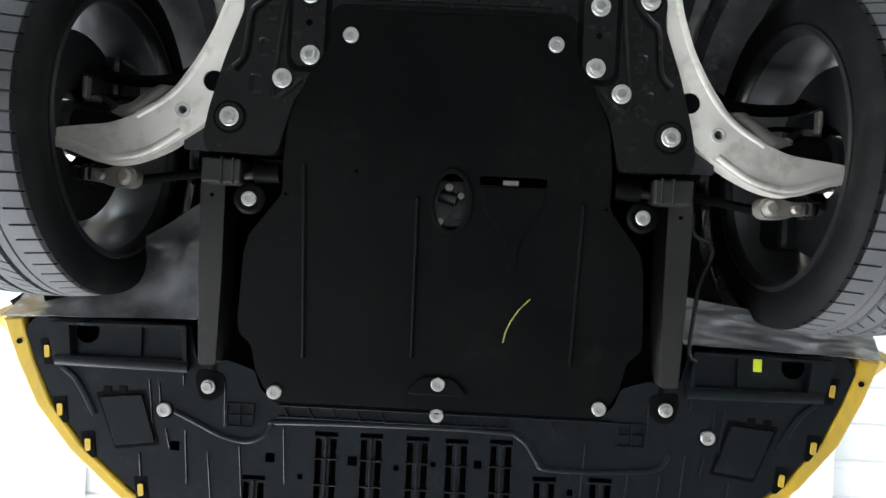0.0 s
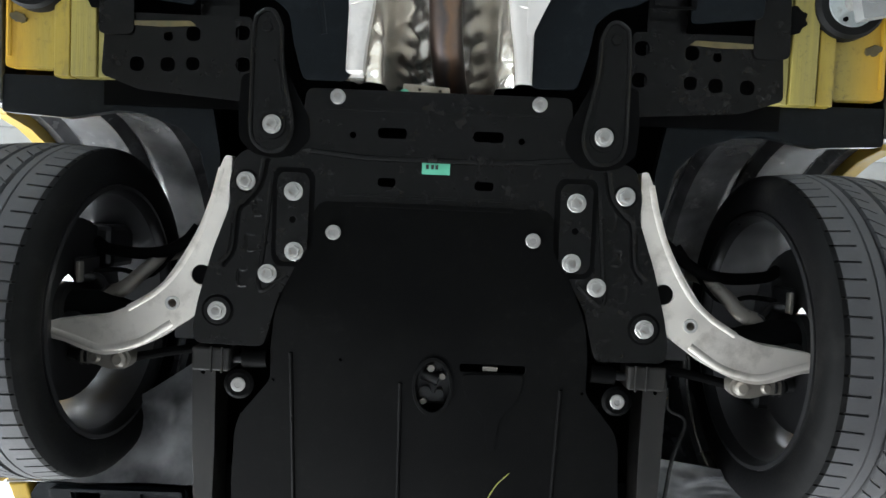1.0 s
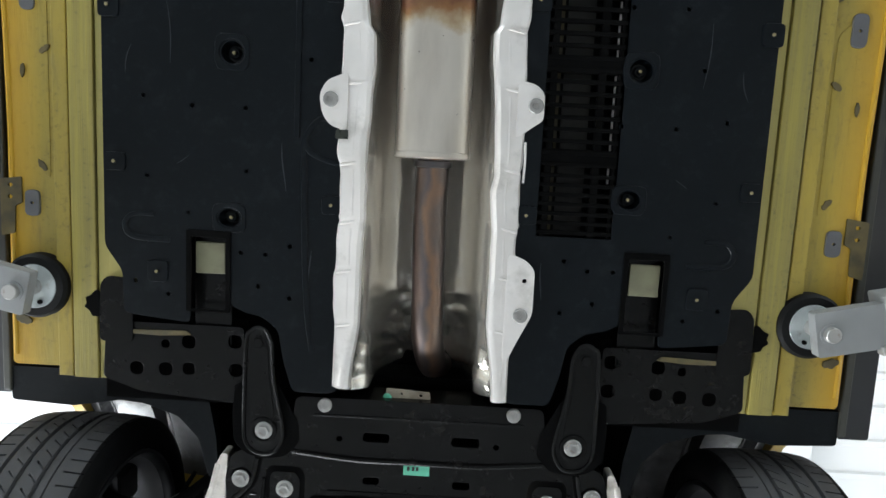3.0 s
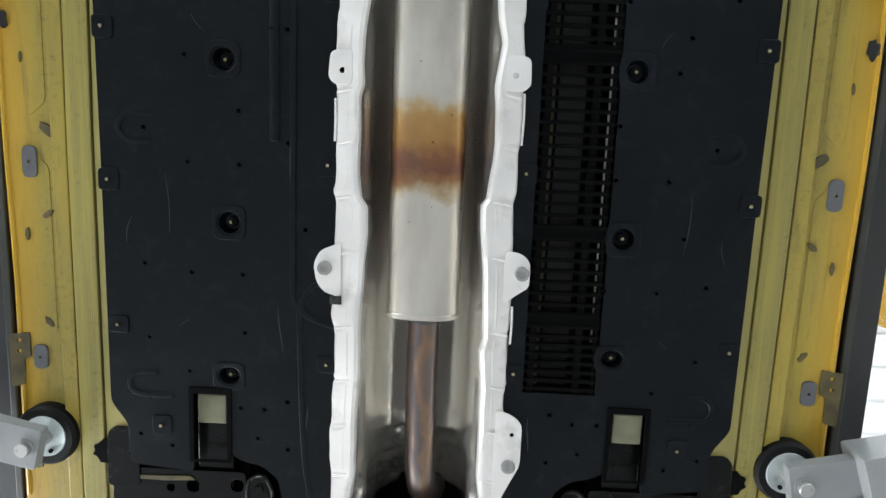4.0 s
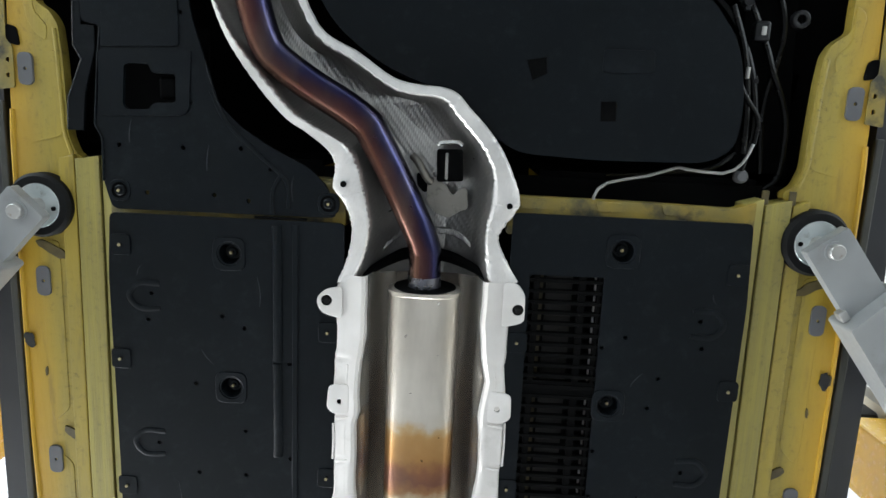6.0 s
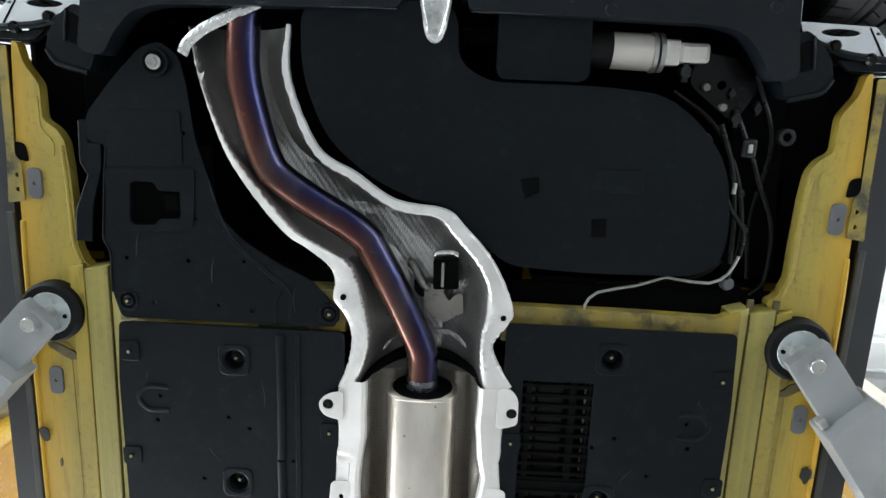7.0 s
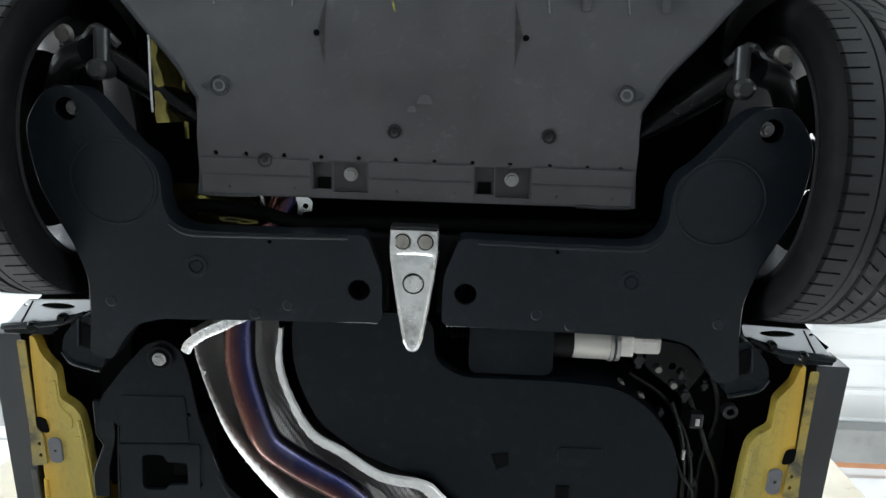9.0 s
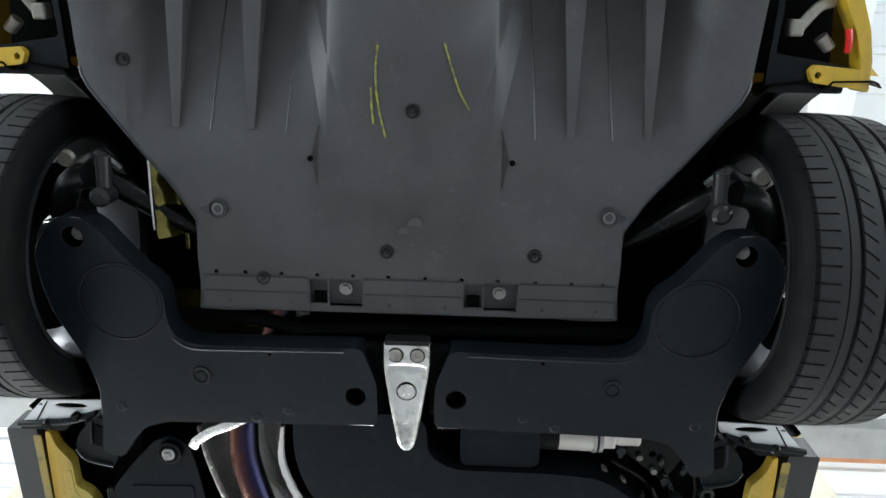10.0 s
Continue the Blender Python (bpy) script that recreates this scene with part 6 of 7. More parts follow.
for s in SIDES:
    part("tray", plate(sided(s, soften([(0.478, 0.198), (0.745, 0.203), (0.722, 0.285), (0.472, 0.285)], 0.006)), 2.006, 2.0225, [sided(s, [(0.486, 0.204), (0.700, 0.208), (0.694, 0.264), (0.482, 0.264)])], 0.003), M_PLASTIC, under, "raised tray with a rounded front ridge")
    part("ridge", tube([(s * 0.47, 0.2765, 2.006), (s * 0.60, 0.275, 2.005), (s * 0.722, 0.273, 2.006)], 0.010, 10, 4, 0.5), M_PLASTIC, under)
    part("divider", brick(s * 0.565, 0.204, 2.014, s * 0.5665, 0.262, 2.0235, 0), M_PLASTIC, under)
    part("rib", tube([(s * 0.716, 0.290, 2.021), (s * 0.690, 0.31, 2.020), (s * 0.668, 0.345, 2.020), (s * 0.650, 0.378, 2.021)], 0.006, 8, 4, 0.6), M_PLASTIC, under)
    frame_out = sided(s, soften([(0.650, 0.335), (0.555, 0.326), (0.523, 0.430), (0.607, 0.442)], 0.004))
    frame_in = sided(s, soften([(0.640, 0.344), (0.561, 0.336), (0.532, 0.424), (0.606, 0.434)], 0.004))
    part("recess", plate(frame_out, 2.0212, 2.0225), M_DARK, under, "near-black plate for the shaded channel round the panel")
    part("panel", plate(frame_in, 2.0185, 2.0215, (), 0.001), M_PLASTIC, under)
    for x, y in ((0.628, 0.328), (0.598, 0.326)):
        part("tooth", brick(s * x - 0.008, y - 0.005, 2.0205, s * x + 0.008, y + 0.008, 2.0225, 0.001), M_DARK, under)
    for x0, y0, x1, y1 in ((0.548, 0.305, 0.538, 0.391), (0.529, 0.311, 0.525, 0.347), (0.483, 0.293, 0.482, 0.314), (0.512, 0.399, 0.504, 0.433), (0.475, 0.398, 0.467, 0.500), (0.560, 0.448, 0.556, 0.491), (0.287, 0.386, 0.281, 0.491), (0.403, 0.305, 0.400, 0.388), (0.37, 0.425, 0.362, 0.52), (0.43, 0.44, 0.42, 0.53)):
        part("rib", tube([(s * x0, y0, 2.021), (s * x1, y1, 2.021)], 0.0016, 6, 1), M_PLASTIC, under)
    for i in range(3):
        part("rib", brick(s * (0.346 + 0.0255 * i) - 0.001, 0.342, 2.017, s * (0.346 + 0.0255 * i) + 0.001, 0.386, 2.0235, 0), M_PLASTIC, under)
        part("rib", brick(s * 0.346, 0.342 + 0.0215 * i, 2.0172, s * 0.398, 0.344 + 0.0215 * i, 2.0235, 0), M_PLASTIC, under)
    part("recess", plate(sided(s, soften([(0.403, 0.288), (0.455, 0.280), (0.462, 0.300), (0.450, 0.338), (0.425, 0.342), (0.405, 0.325)], 0.014)), 2.0205, 2.0225, (), 0.001), M_DARK, under, "near-black plate for the shaded recess round a bolt")
    bolts(BOLT_M, under, [(s * 0.434, 0.313)], 2.018, label="zinc bolt with a wide washer")
    part("recess", plate(ring(s * 0.516, 0.363, 0.017, 20), 2.0205, 2.0225, (), 0.001), M_DARK, under)
    bolts(BOLT_S, under, [(s * 0.516, 0.361)], 2.0195)
    for x, y in ((0.752, 0.262), (0.722, 0.372), (0.665, 0.436), (0.56, 0.517)):
        part("slit", plate(sided(s, soften([(x - 0.016, y - 0.026), (x + 0.010, y - 0.024), (x - 0.002, y + 0.026), (x - 0.022, y + 0.024)], 0.004)), 2.0205, 2.0225), M_DARK, under)
        part("tab", plate(sided(s, soften([(x - 0.010, y - 0.012), (x, y - 0.012), (x - 0.002, y + 0.012), (x - 0.012, y + 0.010)], 0.003)), 2.0175, 2.0212, (), 0.001), M_YELLOW, under, "yellow clip tab")
    part("hole", lathe([(0.0, 2.018), (0.0055, 2.018), (0.0055, 2.0205)], 12, s * 0.80, 0.245), M_DARK, bumper, "dark hole in the bumper edge")
step = [(-0.496, 0.364), (-0.446, 0.387), (-0.401, 0.407), (-0.357, 0.414), (-0.326, 0.401), (-0.309, 0.381), (-0.285, 0.374), (0.0, 0.369), (0.135, 0.372), (0.156, 0.377), (0.178, 0.394), (0.196, 0.421), (0.226, 0.438), (0.411, 0.430), (0.446, 0.397)]
part("rib", tube([(x, y, 2.0215) for x, y in step], 0.0055, 10, 4, 0.7), M_PLASTIC, under)
lattice = [brick(-0.30, 0.340, 2.014, 0.34, 0.343, 2.024, 0.001), brick(-0.30, 0.362, 2.016, 0.14, 0.3645, 2.024, 0.001)]
for i in range(13):
    x = -0.29 + i * 0.046
    dx = 0.018
    b = brick(-0.0013, 0, 2.016, 0.0013, 0.028, 2.024, 0)
    bmesh.ops.transform(b, matrix=Matrix.Translation((x, 0.342, 0)) @ Matrix.Rotation(-math.atan2(dx, 0.036), 4, "Z"), verts=b.verts)
    lattice.append(b)
for bar_ in lattice:
    part("rib", bar_, M_PLASTIC, under)
bolts(BOLT_S, under, [(0.002, 0.345)], 2.020, label="pale grey bolt")
part("sticker", brick(0.596, 0.208, 2.0195, 0.612, 0.232, 2.0215, 0.0005), surface("yellow_green_sticker", (0.6, 0.7, 0.02), (0.55, 0.65, 0.02), 0.5, bump=0), under, "small yellow-green sticker")
for s in SIDES:
    on_car("cavity_panel", brick(s * 0.42, 0.21, 2.12, s * 0.74, 0.33, 2.13, 0), M_DARK)
on_car("radiator_support", plate(mirrored([(x * 0.985, y * 0.985 if y > 0.21 else 0.16) for x, y in INNER]), 2.065, 2.075), M_DARK, "near-black sheet for the shade behind the bumper")


# rear: fuel tank, cover, subframe, diffuser
TANK = [(-0.235, -2.52), (-0.235, -2.39), (-0.19, -2.275), (-0.105, -2.205), (-0.02, -2.168), (0.05, -2.155), (0.105, -2.08), (0.155, -2.03), (0.30, -2.02), (0.50, -2.025), (0.545, -2.06), (0.555, -2.15),
        (0.535, -2.26), (0.475, -2.335), (0.41, -2.378), (0.30, -2.388), (0.10, -2.388), (0.045, -2.42), (0.04, -2.52)]
tank = on_car("fuel_tank", plate(soften(TANK, 0.05, 6), 1.922, 2.18, (), 0.035), M_PLASTIC, "black moulded fuel tank")
for pts in ([(0.166, -2.216), (0.20, -2.222), (0.203, -2.194), (0.178, -2.181)], [(0.302, -2.149), (0.329, -2.150), (0.331, -2.114), (0.304, -2.113)]):
    part("pad", plate(pts, 1.9195, 1.924, (), 0.001), M_DARK, tank, "square black tank pad")
part("step", plate(soften([(0.30, -2.24), (0.39, -2.24), (0.39, -2.20), (0.30, -2.20)], 0.008), 1.920, 1.924, (), 0.002), M_PLASTIC, tank)


def cover_z(x, y):
    return 0.06 * max(0.0, -1.9 - y)


COVER = [(0.497, -2.393), (0.463, -2.368), (0.450, -2.317), (0.437, -2.227), (0.386, -2.073), (0.345, -2.034), (0.29, -2.000), (0.215, -1.964), (0.182, -1.930), (0.165, -1.876), (0.586, -1.874), (0.602, -1.928), (0.603, -2.003),
         (0.617, -2.026), (0.609, -2.148), (0.603, -2.205), (0.638, -2.208), (0.640, -2.256), (0.585, -2.327), (0.535, -2.381)]
OPENING = [(0.559, -2.134), (0.551, -2.139), (0.514, -2.139), (0.507, -2.123), (0.465, -2.123), (0.464, -2.076), (0.468, -2.072), (0.505, -2.070), (0.513, -2.058), (0.555, -2.057), (0.562, -2.066)]
cover = on_car("rear_floor_cover", plate(flip(soften(COVER, 0.014)), 1.909, 1.914, [flip(soften(OPENING, 0.006))] +
               [ring(-x, y, 0.0042, 8) for x, y in ((0.571, -1.992), (0.452, -1.992), (0.520, -1.907), (0.394, -1.908), (0.582, -2.134), (0.443, -2.140), (0.438, -2.073), (0.598, -2.227), (0.537, -2.228), (0.456, -2.231), (0.345, -1.995), (0.29, -1.960), (0.33, -1.90))], 0.0015, cover_z),
               M_PLASTIC, "black plastic rear floor cover with a stepped opening", placed=True)
part("boss", plate(flip(soften([(0.606, -2.160), (0.436, -2.166), (0.440, -2.060), (0.450, -2.050), (0.596, -2.044), (0.606, -2.052)], 0.006)), 1.906, 1.9095, [flip(soften(OPENING, 0.006))], 0.0016, cover_z), M_PLASTIC, cover, "raised frame round the opening")
part("step", plate(flip(soften([(0.598, -2.268), (0.462, -2.272), (0.458, -2.172), (0.602, -2.166)], 0.008)), 1.9065, 1.9095, (), 0.0015, cover_z), M_PLASTIC, cover)
part("lump", brick(-0.505, -2.118, 1.938, -0.47, -2.078, 1.95, 0.008), M_TRAY, cover, "dark block behind the opening")
part("edge", tube([(-x, y, 1.9085 + cover_z(x, y)) for x, y in ((0.601, -1.925), (0.602, -2.003), (0.615, -2.027), (0.608, -2.146), (0.603, -2.20))], 0.0022, 8, 1), M_PLASTIC, cover)
part("rib", tube([(-0.40, -2.096, 1.919), (-0.37, -2.040, 1.915), (-0.31, -1.985, 1.911), (-0.26, -1.94, 1.909), (-0.255, -1.89, 1.908)], 0.004, 8, 5, 0.5), M_PLASTIC, cover)
part("rib", tube([(-0.27, -1.95, 1.9105), (-0.285, -1.92, 1.9095), (-0.285, -1.88, 1.908)], 0.004, 8, 5, 0.5), M_PLASTIC, cover)
part("rim", plate(ring(-0.504, -2.356, 0.026, 24), 1.926, 1.9355, (), 0.002), M_PLASTIC, cover)
part("recess", plate(ring(-0.504, -2.356, 0.020, 24), 1.9250, 1.9262), M_DARK, cover, "near-black disc for the shaded recess round the bolt")
bolts(BOLT_M, cover, [(-0.504, -2.356)], 1.9245, label="zinc cover bolt")
for x, y in ((0.571, -1.909), (0.181, -1.902)):
    part("rim", plate(box_ring(-x - 0.020, y - 0.020, -x + 0.020, y + 0.020, 0.016), 1.9072, 1.9095, [ring(-x, y, 0.0145, 18)], 0.001, cover_z), M_PLASTIC, cover)
    part("well", lathe([(0.0, 1.9088), (0.0142, 1.9088), (0.0148, 1.9075)], 18, -x, y, caps=False), M_DARK, cover)
    part("clip", CLIP, M_PLASTIC, cover, "", (-x, y, 1.908))
    part("pin", CLIP_PIN, M_ZINC, cover, "", (-x, y, 1.9055))
part("seam", brick(-0.318, -1.8735, 1.904, -0.22, -1.869, 1.9075, 0.001), M_DARK, cover)
fin = on_car("rail_cover", plate(flip([(0.684, -2.014), (0.652, -2.014), (0.645, -2.084), (0.623, -2.160), (0.621, -2.204), (0.646, -2.206), (0.647, -2.247), (0.660, -2.247), (0.664, -2.168), (0.650, -2.144), (0.679, -2.073)][::-1]), 1.942, 1.948, (), 0.002), M_PLASTIC, "black plastic fin beside the cover", placed=True)
part("edge", tube([(-0.682, -2.016, 1.942), (-0.678, -2.073, 1.942), (-0.649, -2.144, 1.942), (-0.663, -2.168, 1.942), (-0.660, -2.245, 1.942)], 0.0016, 6, 1), M_EDGE, fin, "glossy bead for the fin edge's glint")
on_car("cavity_panel", brick(-0.60, -2.25, 1.97, -0.42, -2.05, 1.975, 0), M_DARK)
for x, y, dx, dy, w in ((-0.25, -1.90, 0.006, -0.05, 0.0012), (-0.30, -1.965, -0.04, -0.05, 0.0014), (-0.39, -2.09, -0.02, -0.06, 0.0010), (-0.41, -1.93, 0.01, -0.07, 0.0009), (-0.55, -1.98, 0.004, -0.06, 0.0010)):
    scuff(cover, x, y, dx, dy, w, 1.9085 + cover_z(0, y + dy / 2))
on_car("fuel_line", tube([(0.310, -1.895, 1.935), (0.306, -1.935, 1.935), (0.330, -1.962, 1.94), (0.404, -1.978, 1.945), (0.456, -1.995, 1.95), (0.474, -1.993, 1.95), (0.541, -1.988, 1.95), (0.575, -2.009, 1.95), (0.591, -2.046, 1.95)], 0.0030, 8, 2), M_ZINC, "thin bare metal fuel line", placed=True)
on_car("fuel_line", tube([(0.591, -2.044, 1.9505), (0.592, -2.09, 1.95), (0.562, -2.133, 1.95), (0.538, -2.186, 1.955), (0.505, -2.235, 1.96), (0.478, -2.280, 1.97)], 0.0048, 8, 3), M_STEEL, "black sleeved fuel line along the tank", placed=True)
on_car("pipe_sleeve", tube([(0.566, -2.160, 1.957), (0.567, -2.180, 1.957)], 0.0042, 10, 1), M_ZINC, "short bright metal sleeve on a pipe", placed=True)
valve = on_car("valve", brick(0.573, -2.262, 1.962, 0.602, -2.226, 1.985, 0.006), M_RIM, "small grey valve beside the tank", placed=True)
part("cap", brick(0.583, -2.252, 1.958, 0.592, -2.236, 1.963, 0.002), M_ZINC, valve, "bright cap")
on_car("pipe_sleeve", lathe([(0.0, 1.963), (0.009, 1.963), (0.013, 1.968), (0.013, 1.98)], 18, 0.583, -1.983), M_PLUG, "round grey plug below the tank", placed=True)
on_car("rail_boss", plate(ring(0.654, -2.267, 0.016, 20), 1.966, 1.98, [ring(0.654, -2.267, 0.008, 14)], 0.002), M_RIM, "dull ring with a dark hole in the rail", placed=True)
for k, pts in enumerate(([(0.580, -2.05, 1.966), (0.575, -2.16, 1.965), (0.56, -2.25, 1.965), (0.53, -2.33, 1.965)], [(0.633, -1.963, 1.985), (0.657, -2.0, 1.985), (0.660, -2.11, 1.985), (0.647, -2.165, 1.985), (0.62, -2.22, 1.98), (0.600, -2.27, 1.98), (0.56, -2.36, 1.99)], [(0.58, -2.0, 1.97), (0.597, -2.12, 1.975), (0.575, -2.24, 1.98), (0.52, -2.33, 1.98), (0.44, -2.385, 1.98)],
               [(0.63, -2.0, 2.0), (0.62, -2.15, 2.0), (0.64, -2.3, 2.0), (0.60, -2.42, 2.01)], [(0.33, -1.985, 1.965), (0.42, -1.995, 1.965), (0.52, -2.01, 1.97), (0.57, -2.05, 1.98)])):
    on_car("brake_hose", tube(pts, 0.006, 8, 5), M_STEEL, "black rubber hose beside the tank")
for x, y, z in ((0.425, -2.365, 1.965), (0.47, -2.335, 1.97), (0.535, -2.36, 1.975), (0.50, -2.395, 1.975)):
    on_car("pipe_union", lathe([(0.0, z), (0.007, z), (0.008, z + 0.012), (0.005, z + 0.02)], 10, x, y), M_WORN, "small worn pipe union")
for x, y, r, z in ((0.455, -2.42, 0.010, 1.962), (0.515, -2.30, 0.006, 1.97), (0.56, -2.34, 0.009, 1.972), (0.585, -2.29, 0.005, 1.975), (0.59, -2.20, 0.005, 1.972), (0.548, -2.385, 0.006, 1.975), (0.60, -2.36, 0.007, 1.98), (0.605, -2.13, 0.006, 1.975)):
    on_car("hose_clamp", merge(lathe([(0.0, z), (r, z), (r * 1.15, z + 0.004), (r, z + 0.02)], 12, x, y), brick(x - r * 0.5, y - r * 1.8, z + 0.002, x + r * 0.5, y + r * 1.8, z + 0.012, 0.001)), M_RIM, "small dull hose clamp")
on_car("hose_bracket", plate(soften([(0.47, -2.40), (0.56, -2.33), (0.60, -2.40), (0.55, -2.45), (0.48, -2.46)], 0.015), 1.985, 1.992, [ring(0.53, -2.40, 0.008, 12)], 0.002), M_STEEL, "black hose bracket beside the tank")
# Added near-black sheets for the shade above the sill ends.
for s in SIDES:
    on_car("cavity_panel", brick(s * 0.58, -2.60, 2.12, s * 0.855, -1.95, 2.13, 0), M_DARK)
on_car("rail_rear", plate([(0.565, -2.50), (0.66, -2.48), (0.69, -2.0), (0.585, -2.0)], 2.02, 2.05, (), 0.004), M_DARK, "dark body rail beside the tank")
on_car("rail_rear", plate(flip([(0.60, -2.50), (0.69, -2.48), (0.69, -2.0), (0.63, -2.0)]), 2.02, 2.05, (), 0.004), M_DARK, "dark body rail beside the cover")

ARM_R = [(0.057, -2.506), (0.15, -2.504), (0.245, -2.502), (0.483, -2.497), (0.53, -2.484), (0.562, -2.448), (0.586, -2.405), (0.63, -2.415), (0.618, -2.498), (0.613, -2.571), (0.632, -2.640), (0.660, -2.700), (0.680, -2.745), (0.690, -2.800),
         (0.693, -2.845), (0.688, -2.870), (0.672, -2.898), (0.652, -2.922), (0.628, -2.932), (0.590, -2.928), (0.567, -2.910), (0.533, -2.866), (0.502, -2.829), (0.474, -2.809), (0.460, -2.780), (0.460, -2.730), (0.452, -2.700), (0.430, -2.682), (0.40, -2.676), (0.25, -2.676), (0.093, -2.679), (0.083, -2.672), (0.057, -2.60)]
for s in SIDES:
    arm = on_car("rear_arm_cover", plate(sided(s, soften(ARM_R, 0.016)), 1.903, 1.955, [ring(s * 0.100, -2.571, 0.021, 24), ring(s * 0.617, -2.892, 0.021, 22), ring(s * 0.265, -2.660, 0.004, 8), ring(s * 0.552, -2.820, 0.004, 8)], 0.007),
                 M_COVER, "black plastic cover of the rear axle beam and lower arm")
    part("edge", tube([(s * x, y, 1.9055) for x, y in soften(ARM_R[8:20], 0.016)[2:-2]], 0.0022, 8, 1), M_EDGE, arm, "glossy bead for the cover edge's glint")
    part("edge", tube([(s * x, -2.5045, 1.9072) for x in (0.065, 0.15, 0.245, 0.36, 0.475)], 0.0022, 8, 1), M_EDGE, arm)
    part("ring", plate(ring(s * 0.545, -2.764, 0.081, 44), 1.9010, 1.9035, [ring(s * 0.545, -2.764, 0.077, 44)], 0.001), M_COVER, arm)
    part("disc", plate(ring(s * 0.545, -2.764, 0.074, 40), 1.9022, 1.9035, (), 0.001), M_COVER, arm)
    part("plug", merge(plate(ring(s * 0.404, -2.608, 0.021, 24), 1.9005, 1.9035, [ring(s * 0.404, -2.608, 0.014, 20)], 0.001), lathe([(0.0, 1.901), (0.010, 1.901), (0.012, 1.9035)], 16, s * 0.404, -2.608)), M_COVER, arm)
    part("cup", lathe([(0.0, 1.94), (0.014, 1.94), (0.0205, 1.93), (0.0208, 1.908)], 22, s * 0.100, -2.571, caps=False), M_DARK, arm)
    part("cup", lathe([(0.0, 1.94), (0.016, 1.94), (0.0205, 1.93), (0.0208, 1.908)], 22, s * 0.617, -2.892, caps=False), M_DARK, arm)
    bolts(BOLT_M, arm, [(s * 0.617, -2.892)], 1.930, label="zinc bolt in a deep well")
    for x, y in ((0.235, -2.535), (0.30, -2.515), (0.575, -2.53)):
        part("dimple", lathe([(0.0, 1.9015), (0.009, 1.9015), (0.012, 1.9035)], 16, s * x, y), M_COVER, arm)
    part("rib", tube([(s * 0.45, -2.688, 1.905), (s * 0.42, -2.670, 1.904), (s * 0.35, -2.668, 1.904), (s * 0.12, -2.672, 1.904)], 0.004, 8, 4), M_COVER, arm)
    bush = on_car("arm_bushing", plate(sided(s, soften([(0.633, -2.452), (0.593, -2.42), (0.602, -2.368), (0.616, -2.331), (0.676, -2.346), (0.692, -2.367), (0.685, -2.402), (0.656, -2.437)], 0.014)), 1.912, 1.975, (), 0.012), M_PLASTIC, "black rear arm bushing housing", placed=True)
    part("panel", plate(sided(s, soften([(0.643, -2.436), (0.604, -2.413), (0.612, -2.374), (0.650, -2.384)], 0.006)), 1.9095, 1.9125, (), 0.001), M_TRAY, bush)
    part("slot", plate(sided(s, [(0.630, -2.420), (0.612, -2.411), (0.614, -2.403), (0.633, -2.411)]), 1.9085, 1.910), M_DARK, bush)
    for a, b in (((0.6475, -2.441), (0.6545, -2.386)), ((0.602, -2.408), (0.612, -2.370))):
        part("ridge", tube([(s * a[0], a[1], 1.9105), (s * (a[0] + b[0]) / 2, (a[1] + b[1]) / 2, 1.909), (s * b[0], b[1], 1.9105)], 0.0028, 8, 3), M_PLASTIC, bush)
    part("ridge", tube([(s * 0.690, -2.37, 1.914), (s * 0.674, -2.348, 1.912), (s * 0.64, -2.338, 1.911), (s * 0.618, -2.333, 1.912)], 0.005, 8, 4), M_PLASTIC, bush)
    damper = on_car("damper", tube([(s * 0.575, -2.985, 1.985), (s * 0.47, -2.90, 2.03), (s * 0.36, -2.83, 2.08)], lambda t: 0.026 if t > 0.12 else 0.018, 16, 4), M_STEEL, "black rear damper leg")
    part("eye", merge(tube([(s * 0.572, -3.03, 1.97), (s * 0.572, -2.95, 1.955)], 0.014, 14, 2), lathe([(0.0, 1.93), (0.012, 1.93), (0.019, 1.936), (0.019, 1.975)], 16, s * 0.572, -2.96)), M_RIM, damper, "dull metal damper eye")
    on_car("knuckle_rear", merge(tube([(s * 0.61, -2.99, 1.985), (s * 0.66, -2.97, 2.0), (s * 0.70, -2.90, 2.02)], 0.024, 12, 4), tube([(s * 0.56, -3.0, 2.0), (s * 0.59, -3.03, 1.99), (s * 0.63, -3.01, 2.02), (s * 0.69, -3.0, 2.05)], 0.012, 10, 4)),
           M_RIM, "dark rear knuckle and link")
    # Small disc added for the bright spot of shine at the hub.
    on_car("hub_shine", lathe([(0.0, 1.985), (0.014, 1.985), (0.018, 1.995)], 12, s * 0.655, -3.02), M_WORN, "worn-metal disc for the shine at the hub")
    # liner piece with reflected daylight in its colour, and bracket, at the sill's rear end
    end = on_car("sill_end_bracket", plate(sided(s, soften([(0.638, -2.468), (0.770, -2.463), (0.819, -2.411), (0.722, -2.420), (0.698, -2.431), (0.646, -2.444)], 0.005)), 1.948, 1.952,
                 [ring(s * 0.710, -2.4515, 0.034, 24, 0.0065), ring(s * 0.775, -2.452, 0.005, 10, 0.003)], 0.0012), M_ENDPLATE, "sheet behind the sill with an oblong hole, daylight in its colour", placed=True)
    part("seam", plate(sided(s, [(0.757, -2.461), (0.760, -2.461), (0.790, -2.415), (0.786, -2.415)]), 1.9465, 1.948), M_DARK, end)
    part("roll", tube([(s * 0.828, -2.404, 1.946), (s * 0.765, -2.410, 1.944), (s * 0.722, -2.415, 1.943), (s * 0.69, -2.424, 1.943), (s * 0.655, -2.438, 1.944)], 0.0065, 10, 4), M_PLASTIC, end, "black rolled edge")
